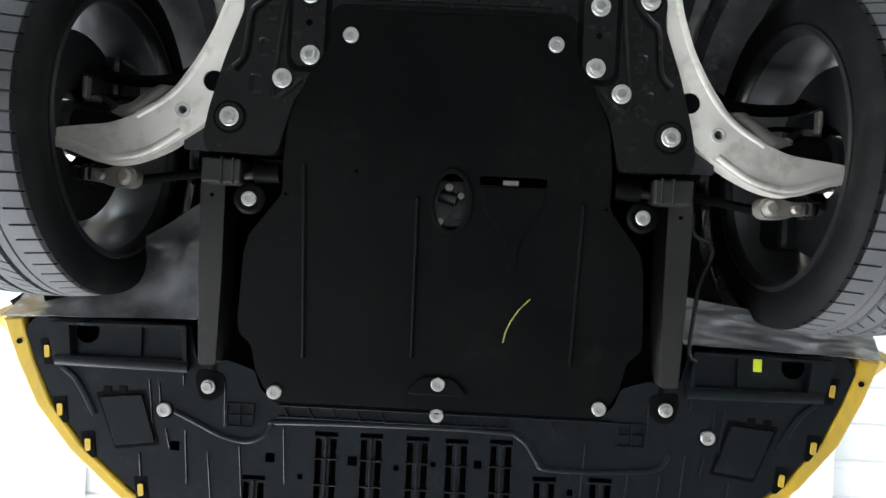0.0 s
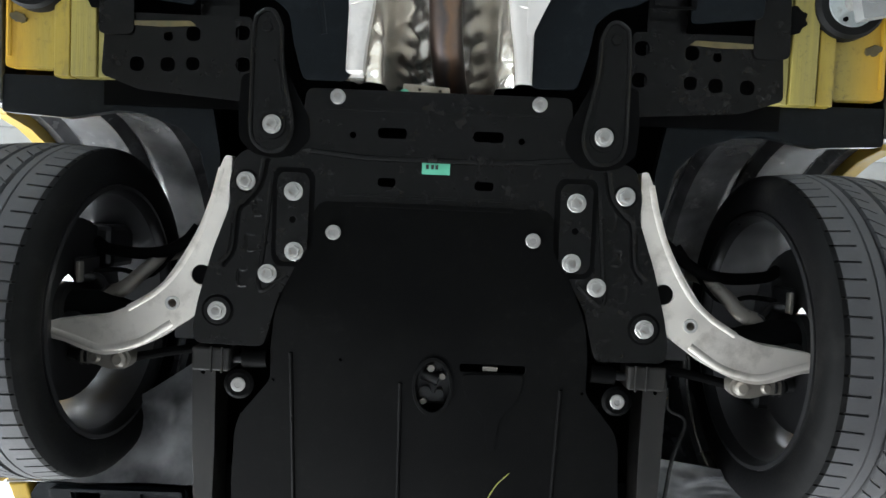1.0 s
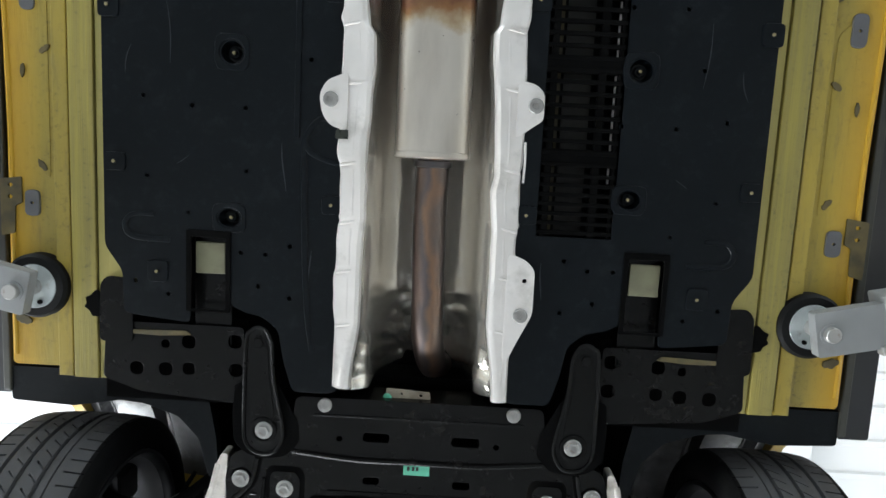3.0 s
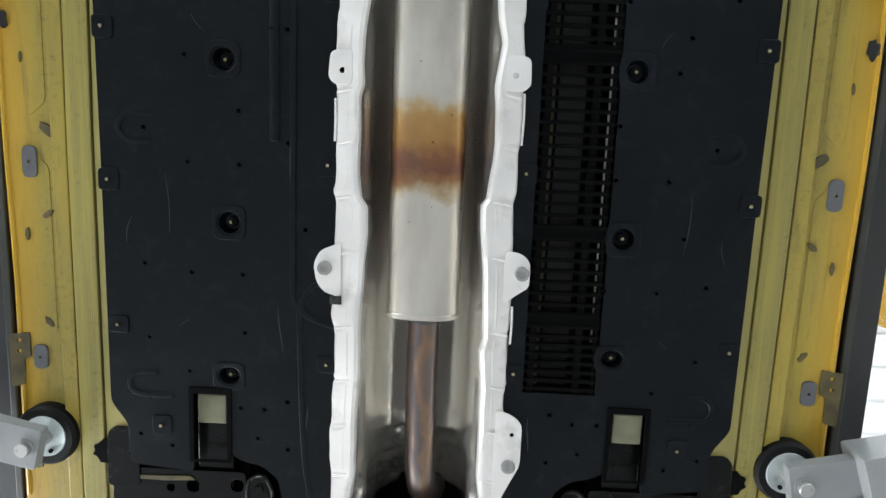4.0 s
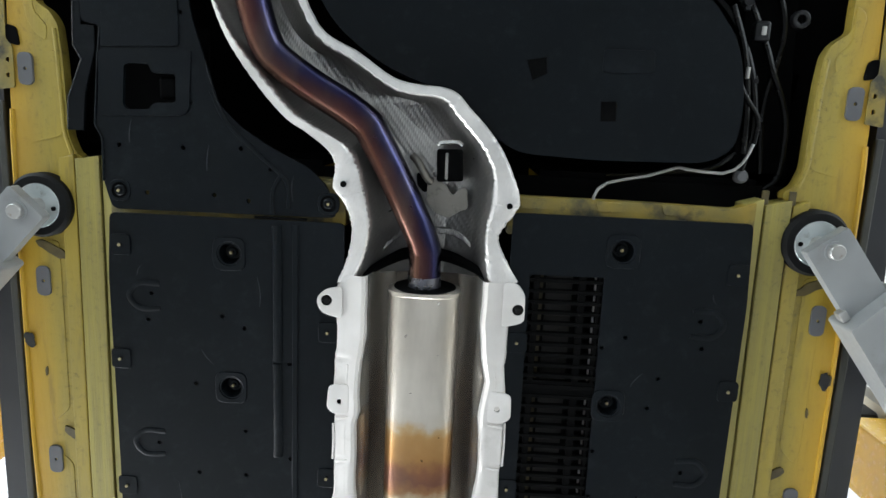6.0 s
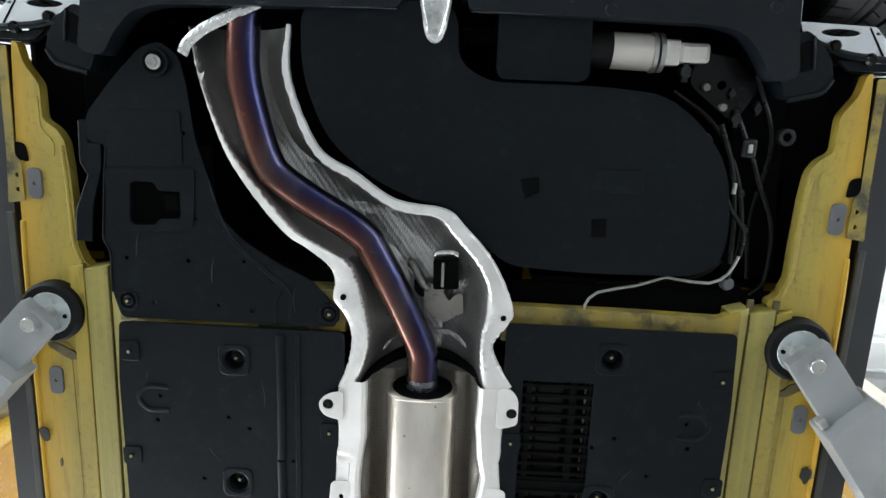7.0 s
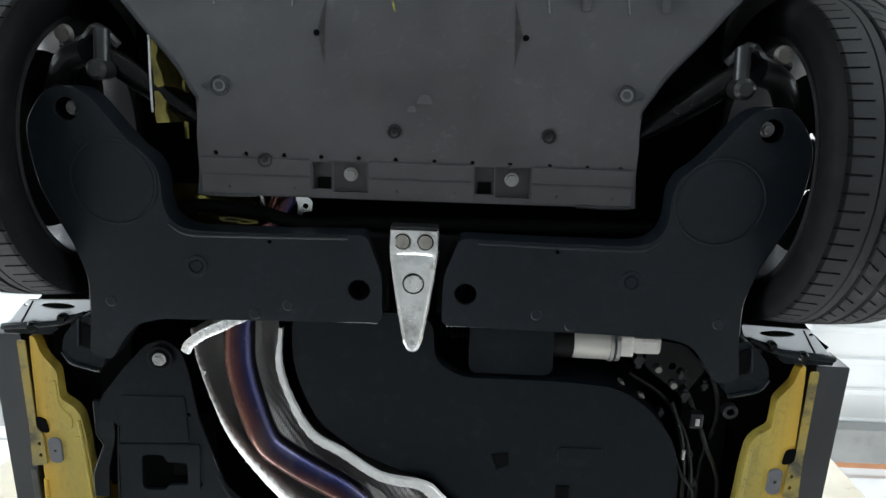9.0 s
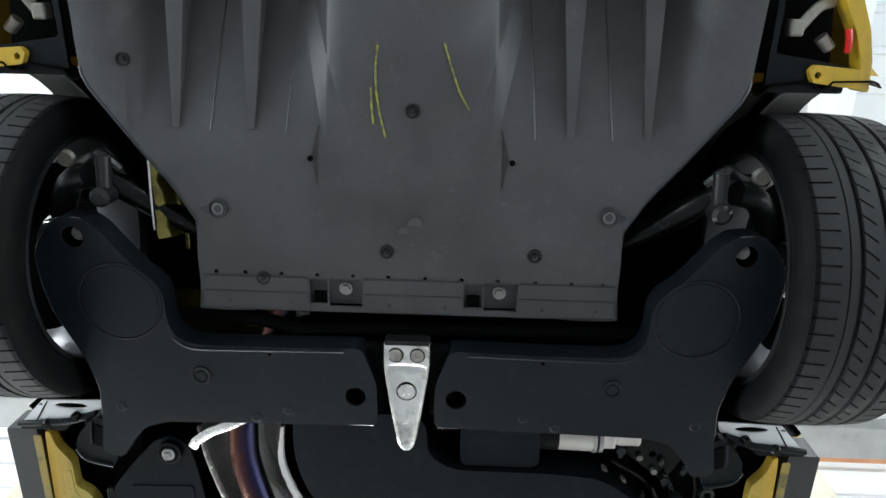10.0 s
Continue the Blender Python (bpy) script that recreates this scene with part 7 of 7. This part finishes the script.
    for x, y in ((0.700, -2.428), (0.672, -2.418), (0.765, -2.408)):
        part("clip", lathe([(0.0, 1.934), (0.007, 1.934), (0.011, 1.939), (0.011, 1.948)], 12, s * x, y), M_STEEL, end, "black push clip")
    part("cap", plate(sided(s, soften([(0.715, -2.405), (0.83, -2.400), (0.83, -2.388), (0.735, -2.388)], 0.004)), 1.950, 1.958, (), 0.002), M_PLASTIC, end)

def bracket_half(y):
    return float(np.interp(y, (-2.655, -2.60, -2.55, -2.49, -2.43, -2.412, -2.405), (0.0425, 0.0435, 0.0375, 0.0285, 0.0185, 0.0125, 0.004)))


BR_Y = [-2.646 + 0.241 * i / 40 for i in range(41)]
bracket_line = [(bracket_half(y) + 0.002, y) for y in BR_Y]
bracket = on_car("tow_bracket", plate([(-x, y) for x, y in bracket_line][::-1] + bracket_line, 1.9065, 1.95, (), 0.003), M_CAST, "bright cast aluminium centre bracket with two bolts", placed=True)
bracket.matrix_basis = Matrix.Translation((0.002, 0, 0))
face_rows = []
for y in BR_Y:
    w = bracket_half(y)
    step = 0.0045 * max(0.0, 1 - abs(y + 2.597) / 0.010)
    toe = 0.003 * max(0.0, 1 - abs(y + 2.462) / 0.006)
    dish = 0.0055 if y > -2.598 else 0.002
    face_rows.append([(w * k, y, 1.9005 + step * (1 - abs(k) ** 4) + toe * (abs(k) < 0.6) + dish * (1 - abs(k) ** 4) + 0.0009 * noise.noise((k * 3, y * 40, 2))) for k in (-1, -0.97, -0.90, -0.82, -0.72, -0.5, -0.25, 0, 0.25, 0.5, 0.72, 0.82, 0.90, 0.97, 1)])
part("face", thicken(skin(face_rows), 0.004), M_CAST, bracket, "dished bright face")
for s in SIDES:
    part("rim", tube([(s * (bracket_half(y) - 0.0015), y, 1.9005) for y in (-2.643, -2.60, -2.55, -2.49, -2.44)], 0.0024, 10, 4), M_CAST, bracket)
    part("recess", plate(ring(s * 0.0212, -2.625, 0.0172, 26), 1.8985, 1.9045, (), 0.001), M_WORN, bracket, "dull spot face")
    part("groove", plate(ring(s * 0.0212, -2.625, 0.0150, 26), 1.8975, 1.8990), M_DARK, bracket, "dark ring round the bolt")
    part("bolt", lathe([(0.0, 1.8965), (0.006, 1.8962), (0.0065, 1.8945), (0.0115, 1.8945), (0.0128, 1.8965), (0.0128, 1.900)], 24, s * 0.0212, -2.625), M_WORN, bracket, "grey steel bolt")
part("ledge", brick(-0.043, -2.653, 1.9005, 0.043, -2.646, 1.93, 0.002), M_RIM, bracket, "dark upper ledge")
part("groove", plate(ring(0, -2.543, 0.0205, 30), 1.9010, 1.908, [ring(0, -2.543, 0.0180, 30)], 0.0005), M_DARK, bracket, "dark ring round the plug")
part("plug", lathe([(0.0, 1.9015), (0.009, 1.9012), (0.0095, 1.8995), (0.0165, 1.8995), (0.0180, 1.903)], 30, 0, -2.543), M_CAST, bracket)
part("tip", lathe([(0.0, 1.8995), (0.005, 1.8995), (0.007, 1.904)], 6, 0, -2.424), M_ZINC, bracket)
for s in SIDES:
    on_car("bracket_arm", brick(s * 0.045, -2.675, 1.925, s * 0.10, -2.52, 1.95, 0.006), M_DARK, "dark casting behind the centre bracket")

pump = on_car("actuator", plate(soften([(0.112, -2.52), (0.275, -2.52), (0.278, -2.405), (0.265, -2.394), (0.120, -2.394), (0.112, -2.41)], 0.008), 1.932, 2.02, (), 0.008), M_PLASTIC, "black boxed actuator with a pale cylinder")
part("cylinder", tube([(0.275, -2.455, 1.972), (0.39, -2.452, 1.972)], 0.033, 24, 2), surface("cream_painted_metal", (0.62, 0.58, 0.52), (0.55, 0.5, 0.45), 0.45, bump=0.1), pump, "cream painted cylinder")
part("sleeve", tube([(0.27, -2.455, 1.972), (0.318, -2.454, 1.972)], 0.034, 24, 2), M_PADRUB, pump)
part("collar", merge(tube([(0.39, -2.452, 1.972), (0.397, -2.452, 1.972)], 0.036, 24, 1), tube([(0.402, -2.452, 1.972), (0.41, -2.452, 1.972)], 0.035, 24, 1)), M_ZINC, pump)
part("end", merge(brick(0.41, -2.476, 1.955, 0.44, -2.43, 1.99, 0.004), brick(0.438, -2.472, 1.958, 0.495, -2.435, 1.985, 0.008)), M_ALU, pump)
part("bellows", lathe([(0.013 + 0.004 * (i % 2), 0.05 + 0.0045 * i) for i in range(14)], 16, 0, -2.468, "x", 1.972), M_TRAY, pump, "black rubber bellows")


def rear_z(x, y):
    base = 0.22 * max(0.0, -2.85 - y)
    a = abs(x)
    if a < 0.152:
        c = 0.0
    elif a < 0.228:
        c = 1 - (1 - (a - 0.152) / 0.076) ** 2
    else:
        c = 1.0 if a < 0.50 else max(0.0, 1 - (a - 0.50) / 0.03)
    return base + c * 0.26 * max(0.0, -3.08 - y)


DIFF = [(0.402, -2.738), (0.402, -2.92), (0.604, -3.158), (0.618, -3.19), (0.634, -3.31), (0.66, -3.50), (0.56, -3.62), (0.30, -3.67)]
knees = [((x, 0, 0), (1, 0, 0)) for side in (-1, 1) for x in (side * 0.152, side * 0.160, side * 0.172, side * 0.190, side * 0.210, side * 0.228, side * 0.50, side * 0.53)] + [((0, y, 0), (0, 1, 0)) for y in (-2.85, -3.08)]
dots = [ring(x, -2.814 + 0.008 * x, 0.0042, 10) for x in (-0.369, -0.313, -0.243, -0.174, -0.105, -0.037, 0.034, 0.104, 0.173, 0.245, 0.313, 0.373)]
pockets = []
for x in (-0.172, 0.128):
    pockets += [box_ring(x - 0.018, -2.806, x + 0.017, -2.755), box_ring(x + 0.020, -2.808, x + 0.083, -2.750)]
SOCKETS = ((-1, 0.361, -2.938), (1, 0.375, -2.942))
diffuser = on_car("rear_diffuser", plate(soften(mirrored(DIFF), 0.006), 1.943, 1.948, dots + pockets, 0.0012, rear_z, knees), M_DIFF, "dusty dark grey plastic rear diffuser panel")
for s in SIDES:
    part("edge", tube([(s * x, y, 1.9455 + rear_z(s * x, y)) for x, y in ((0.30, -2.739), (0.395, -2.739), (0.402, -2.76), (0.402, -2.915), (0.50, -3.035), (0.60, -3.152), (0.616, -3.19))], 0.0042, 8, 2), M_SKIRT, diffuser, "dark rolled edge")
for x0, x1 in ((-0.396, -0.193), (-0.085, 0.107), (0.214, 0.396)):
    part("step", plate(box_ring(x0, -2.8085, x1, -2.7425, 0.003), 1.9402, 1.9435, (), 0.0008), M_DIFF, diffuser)
    part("seam", brick(x0, -2.8112, 1.9418, x1, -2.8086, 1.9435, 0), M_SKIRT, diffuser, "dark seam before the raised strip")
    part("rib", brick(x0 + 0.002, -2.7792, 1.9388, x1 - 0.002, -2.7774, 1.9405, 0), M_SKIRT, diffuser)
    for k in (0.26, 0.82) if x0 > -0.3 else (0.24, 0.84):
        part("pip", lathe([(0.0, 1.9388), (0.0026, 1.9388), (0.0032, 1.9405)], 10, x0 + (x1 - x0) * k, -2.755), M_SKIRT, diffuser, "small dark pip")
for x in (-0.172, 0.128):
    part("pocket", merge(brick(x - 0.019, -2.808, 1.962, x + 0.085, -2.748, 1.966, 0), brick(x - 0.021, -2.810, 1.945, x - 0.0185, -2.748, 1.966, 0), brick(x + 0.0835, -2.810, 1.945, x + 0.086, -2.748, 1.966, 0),
         brick(x - 0.02, -2.812, 1.945, x + 0.085, -2.809, 1.966, 0)), M_DIFF, diffuser, "square recess")
    part("insert", brick(x - 0.012, -2.775, 1.952, x + 0.012, -2.75, 1.962, 0.001), M_DARK, diffuser)
    bolts(BOLT_W, diffuser, [(x + 0.05, -2.782)], 1.961, label="dusty zinc bolt in a square recess")
for x, y in ((-0.278, -2.806), (-0.040, -2.866), (0.240, -2.866), (0.004, -3.125), (-0.535, -3.205)):
    z = 1.942 + rear_z(x, y)
    part("grommet", lathe([(0.0, -0.003), (0.005, -0.003), (0.006, 0.0), (0.009, 0.0), (0.0105, -0.003), (0.0135, -0.0025), (0.014, 0.001)], 20), M_RIM, diffuser, "dark round fastener", (x, y, z))
for s, x, y in SOCKETS:
    z = 1.9425 + rear_z(x, y)
    drop = [(x + 0.0185 * math.cos(a), y + 0.0195 * math.sin(a)) for a in [radians(28 + 304 * i / 20) for i in range(21)]] + [(x + 0.032, y - 0.003), (x + 0.032, y + 0.003)]
    part("socket", plate(sided(s, drop), z - 0.004, z + 0.002, [ring(s * x, y, 0.0150, 22, 0.0160)], 0.001), M_SKIRT, diffuser, "dark rimmed fastening boss")
    part("floor", plate(ring(s * x, y, 0.0152, 22, 0.0162), z - 0.0005, z + 0.002), M_DIFF, diffuser)
    for p, q in (((x + 0.026, y + 0.006), (x + 0.018, y + 0.038)), ((x + 0.018, y + 0.038), (x + 0.001, y + 0.036)), ((x + 0.001, y + 0.036), (x + 0.003, y + 0.018)), ((x + 0.018, y + 0.022), (x + 0.001, y + 0.036))):
        part("rib", tube([(s * p[0], p[1], z - 0.0005), (s * q[0], q[1], z - 0.0005)], 0.0016, 6, 1), M_SKIRT, diffuser)
    part("washer", plate(ring(s * x, y, 0.0115, 20), z - 0.0042, z + 0.001, [ring(s * x, y, 0.0075, 16)], 0.001), M_PLUG, diffuser, "pale grey washer")
    part("pin", lathe([(0.0, -0.0035), (0.007, -0.0035), (0.008, 0.001)], 14, s * x, y, z=z), M_DIFF, diffuser)
for s in SIDES:
    for x0, x1, w in ((0.438, 0.436, 0.026), (0.298, 0.292, 0.028)):
        fin = bmesh.new()
        ends = []
        for y, f in ((-3.085, 0.25), (-3.30, 0.62), (-3.60, 1.0)):
            xm = x0 + (x1 - x0) * f
            zb = 1.9425 + rear_z(0, y)
            zt = 1.948 + rear_z(0.3, y) + 0.002
            ends.append([fin.verts.new(p) for p in ((s * (xm - w * f), y, zb), (s * (xm + w * f), y, zb), (s * (xm + w * f * 0.6), y, zt), (s * (xm - w * f * 0.6), y, zt))])
        for i in range(4):
            for a, b in zip(ends, ends[1:]):
                fin.faces.new((a[i], b[i], b[(i + 1) % 4], a[(i + 1) % 4]))
        fin.faces.new(ends[0]), fin.faces.new(ends[-1])
        bmesh.ops.recalc_face_normals(fin, faces=fin.faces)
        part("strake", fin, M_DIFF, diffuser, "tapered strake")
    for x0, x1 in ((0.373, 0.358), (0.231, 0.217)):
        part("groove", tube([(s * x0, -3.08, 1.943 + rear_z(0.3, -3.08)), (s * x1, -3.35, 1.942 + rear_z(0.3, -3.35)), (s * (x1 - 0.02), -3.58, 1.942 + rear_z(0.3, -3.58))], 0.002, 6, 3), M_DIFF, diffuser)
for pts in ([(-0.062, -3.24), (-0.066, -3.20), (-0.064, -3.16), (-0.057, -3.12), (-0.045, -3.075)], [(-0.074, -3.165), (-0.072, -3.13), (-0.068, -3.10)], [(0.06, -3.245), (0.075, -3.20), (0.09, -3.16), (0.108, -3.13)]):
    on_car("paint_mark", thicken(skin([[(x - 0.0024, y, 1.9415 + rear_z(0, y)), (x + 0.0016, y, 1.9415 + rear_z(0, y))] for x, y in pts]), 0.0006), M_MARK, "yellow paint marker stroke on the diffuser")
for x, y in ((-0.186, -3.035), (0.191, -3.036)):
    part("drain", lathe([(0.0, -0.002), (0.005, -0.002), (0.006, 0.001)], 10), M_DARK, diffuser, "", (x, y, 1.942 + rear_z(x, y)))

M_DRIP = surface("dried_oily_drip", (0.010, 0.008, 0.008), (0.024, 0.021, 0.020), 0.35, scale=60, bump=0.1)
for s in SIDES:
    path = [(0.170, -3.095, 0.001), (0.174, -3.07, 0.003), (0.178, -3.04, 0.0065), (0.176, -3.02, 0.004), (0.172, -2.985, 0.0006)]
    part("drip", thicken(skin([[(s * (x + w * k), y, 1.9424 + rear_z(x, y)) for k in (-1, -0.4, 0.4, 1)] for x, y, w in path]), 0.0003), M_DRIP, diffuser, "dried dark drip below a drain")
M_BLOOM = surface("pale_dried_splash", (0.060, 0.057, 0.059), (0.050, 0.048, 0.049), 0.5, scale=70, bump=0)
for x, y, r in ((0.013, -2.920, 0.014), (-0.010, -2.905, 0.008)):
    part("smudge", plate([(x + r * (1 + 0.14 * math.sin(3 * a)) * math.cos(a), y + r * (1 + 0.1 * math.cos(2 * a)) * math.sin(a)) for a in [0.35 * i for i in range(18)]], 1.9420 + rear_z(x, y), 1.9426 + rear_z(x, y)), M_BLOOM, diffuser, "pale dried splash")

# behind the rear axle beam

def lumpy(x0, y0, x1, y1, z, rise, k, seed):
    """A pressed sheet with rolling lumps and a raised far edge."""
    rows = []
    for i in range(25):
        u = i / 24
        rows.append([(x0 + (x1 - x0) * v + 0.004 * noise.noise((u * 5, seed, 1)), y0 + (y1 - y0) * u, z + rise * v ** 1.5 + k * noise.noise((u * 4.5 + seed, v * 3.2, seed)) + 0.4 * k * noise.noise((u * 11, v * 9, seed))) for v in [j / 16 for j in range(17)]])
    return thicken(skin(rows), 0.0015)


gold = on_car("gold_panel", lumpy(-0.497, -2.985, -0.440, -2.815, 1.992, 0.07, 0.004, 3), M_GOLD, "dark gold lacquered side of the boot floor", placed=True)
part("edge", tube([(-0.4955, -2.975, 1.988), (-0.499, -2.90, 1.987), (-0.501, -2.835, 1.988)], 0.0022, 8, 4), M_LIP, gold, "bright edge of the boot floor")
shell = on_car("rear_shell", lumpy(-0.545, -2.690, -0.335, -2.560, 2.035, 0.03, 0.010, 9), M_GOLD, "glossy gold floor behind the axle", placed=True)
part("bead", tube([(-0.52, -2.675, 2.02), (-0.495, -2.685, 2.015), (-0.485, -2.655, 2.015), (-0.50, -2.62, 2.02)], 0.004, 8, 4), M_GOLD, shell)
on_car("inner_rail", plate(flip([(0.452, -2.96), (0.462, -2.96), (0.462, -2.78), (0.452, -2.78)]), 2.03, 2.20, (), 0.003), M_GOLD, "glossy gold rail side", placed=True)
on_car("muffler_strap", tube([(-0.315, -2.70, 2.02), (-0.309, -2.665, 2.015), (-0.308, -2.63, 2.02)], 0.005, 10, 4), M_CAST, "bright bent strap behind the axle beam", placed=True)
# Added near-black sheet behind the dots, hiding the gold floor.
on_car("cavity_panel", brick(-0.395, -2.845, 1.970, 0.395, -2.80, 1.974, 0), M_DARK)
on_car("stiffener_bar", tube([(-0.48, -2.70, 1.99), (-0.40, -2.705, 1.985), (-0.30, -2.695, 1.985), (-0.22, -2.675, 1.985), (-0.1, -2.68, 1.99), (0.48, -2.69, 1.99)], 0.014, 12, 4), M_DARK, "black anti-roll bar")
on_car("muffler_tag", plate(soften([(-0.247, -2.692), (-0.232, -2.690), (-0.208, -2.668), (-0.210, -2.648), (-0.228, -2.646), (-0.236, -2.622), (-0.242, -2.622), (-0.238, -2.660)], 0.005), 2.015, 2.019, [ring(-0.2225, -2.658, 0.0055, 14)], 0.001), M_CAST, "bright metal tab with a hole", placed=True)

# rear corners
for s in SIDES:
    corner = on_car("rear_bumper_corner", plate(sided(s, soften([(0.842, -3.175), (0.826, -3.175), (0.815, -3.235), (0.795, -3.285), (0.765, -3.335), (0.71, -3.42), (0.66, -3.50), (0.69, -3.54), (0.745, -3.44), (0.790, -3.355), (0.822, -3.285), (0.837, -3.23)], 0.006)), 2.04, 2.08, (), 0.006), M_YELLOW, "yellow rear bumper corner")
    part("strip", plate(sided(s, soften([(0.725, -3.212), (0.735, -3.222), (0.82, -3.215), (0.835, -3.178), (0.735, -3.190)], 0.006)), 2.035, 2.05, [ring(s * 0.742, -3.204, 0.006, 12)], 0.002), M_YELLOW, corner)
    part("lamp", tube([(s * 0.785, -3.285, 2.045), (s * 0.79, -3.265, 2.045), (s * 0.793, -3.245, 2.05)], 0.006, 8, 3), M_LAMP, corner, "red lamp edge")
    part("bracket", merge(brick(s * 0.685, -3.30, 2.05, s * 0.71, -3.27, 2.08, 0.004), tube([(s * 0.70, -3.28, 2.06), (s * 0.73, -3.32, 2.06), (s * 0.76, -3.33, 2.07)], 0.01, 10, 3), tube([(s * 0.75, -3.27, 2.07), (s * 0.77, -3.25, 2.07)], 0.012, 12, 1)), M_WORN, corner)
    on_car("rear_quarter_inner", plate(sided(s, soften([(0.655, -3.17), (0.80, -3.17), (0.80, -3.22), (0.665, -3.24), (0.67, -3.55), (0.655, -3.55)], 0.006)), 2.05, 2.06, (), 0.002), M_PLASTIC, "black inner quarter panel")
    on_car("cavity_panel", plate(sided(s, [(0.62, -3.20), (0.80, -3.20), (0.76, -3.5), (0.64, -3.5)]), 2.11, 2.12), M_DARK)
on_car("rear_fascia", thicken(skin([[(0.845 * math.copysign(abs(math.cos(a)) ** 0.75, math.cos(a)), -3.18 - 0.50 * math.sin(a) ** 0.8, z) for a in [math.pi * i / 24 for i in range(25)]] for z in (2.10, 2.3, 2.5, 2.8)]), 0.006), M_YELLOW, "yellow rear bumper skin")


# ---- one scale of length along the car ----
def along(y):
    """How far forward or back a part at y sits from where its own stretch of the underside was drawn."""
    return float(np.interp(y, (-3.2, -2.8, -2.4, -2.12, -1.95, -1.06, -0.90, 0.3), (0.050, 0.047, 0.044, 0.042, 0.0, 0.0, -0.028, -0.029)))


def settle(ob):
    if ob in PLACED:
        return
    whole = ob.name.startswith("wheel") or (ob.type == "MESH" and ob.data.users > 1)
    if whole:
        m = ob.matrix_world.copy()
        m.translation.y += along(m.translation.y)
        ob.matrix_world = m
        if ob.name.startswith("wheel"):
            return
    elif ob.type == "MESH":
        m = ob.matrix_world.copy()
        back = m.inverted()
        for v in ob.data.vertices:
            p = m @ v.co
            p.y += along(p.y)
            v.co = back @ p
    for child in ob.children:
        settle(child)


bpy.context.view_layer.update()
for ob_ in car.children:
    settle(ob_)


# ---- the lift ----
lift = new("car_lift")
tagged(lift, "two-post car lift with grey arms under the car's sills", "car lift")


def lift_arm(place, heading, reach, bare=0.098):
    """A grey arm: leaf and tubes, with the pad on its pin."""
    at = Matrix.Translation(place) @ Matrix.Rotation(radians(heading), 4, "Z")
    arm = part("arm", plate(soften([(-0.020, -0.041), (bare + 0.062, -0.041), (bare + 0.062, 0.041), (-0.020, 0.041)], 0.006), -0.064, -0.040, (), 0.002), M_LIFT, lift, "grey painted steel lift arm", at)
    part("pad", lathe([(0.0, 0.0), (0.041, 0.0), (0.043, -0.012), (0.056, -0.012), (0.0615, -0.005), (0.0615, 0.020), (0.0, 0.020)], 44), M_PADRUB, arm, "round black rubber pad")
    part("disc", lathe([(0.0, -0.010), (0.030, -0.010), (0.041, -0.012), (0.043, -0.010), (0.043, -0.004)], 44), M_DISC, arm, "zinc plated steel disc")
    part("stem", lathe([(0.0, -0.041), (0.015, -0.041), (0.015, 0.0)], 20, 0.0, 0), M_ZINC, arm)
    part("hole", lathe([(0.0, -0.0142), (0.0042, -0.0142), (0.0042, -0.010)], 12, -0.018, 0.026 if heading < 90 else -0.026), M_DARK, arm)
    part("tube", plate(soften([(bare, -0.056), (reach, -0.056), (reach, 0.056), (bare + 0.014, 0.056)], 0.006), -0.098, -0.020, (), 0.007), M_LIFT, arm, "grey painted square tube")
    part("tube", brick(reach * 0.55, -0.070, -0.115, reach, 0.070, 0.0, 0.008), M_LIFT, arm)
    part("pin", lathe([(0.0, -0.078), (0.0125, -0.078), (0.014, -0.076), (0.014, -0.063)], 24, 0.004, 0), M_ZINC, arm, "bright pivot pin")
    part("ring", lathe([(0.014, -0.0665), (0.0185, -0.0665), (0.0185, -0.063)], 24, 0.004, 0, caps=False), M_LIFT, arm)
    part("latch", brick(bare - 0.010, 0.036, -0.072, bare + 0.010, 0.052, -0.052, 0.003), M_ZINC, arm)


PAD_Z = 1.930
lift_arm((0.718, -0.802, PAD_Z), -12, 1.0)
lift_arm((-0.737, -0.800, PAD_Z), 193, 1.0)
lift_arm((0.716, -1.870, PAD_Z), 53, 1.15, 0.115)
lift_arm((-0.736, -1.871, PAD_Z), 133, 1.15)
for s in SIDES:
    x = 1.62
    post = part("post", brick(s * x, -1.16, 0.0, s * (x + 0.28), -0.84, 3.7, 0.01), M_CREAM, lift, "cream painted steel lift post")
    part("base", brick(s * (x - 0.1), -1.3, 0.0, s * (x + 0.4), -0.7, 0.025, 0.004), M_LIFT, post, "grey base plate")
    part("rail", brick(s * (x - 0.02), -1.16, 0.03, s * (x + 0.005), -1.12, 3.7, 0.004), M_LIFT, post)
    carriage = part("carriage", brick(s * (x - 0.16), -1.10, 1.72, s * (x - 0.022), -0.86, 2.96, 0.012), M_GLOSSY, post, "yellow carriage")
    part("cap", brick(s * (x - 0.15), -1.11, 2.965, s * (x - 0.03), -0.90, 3.10, 0.03), M_PADRUB, post, "black rubber cable cover")
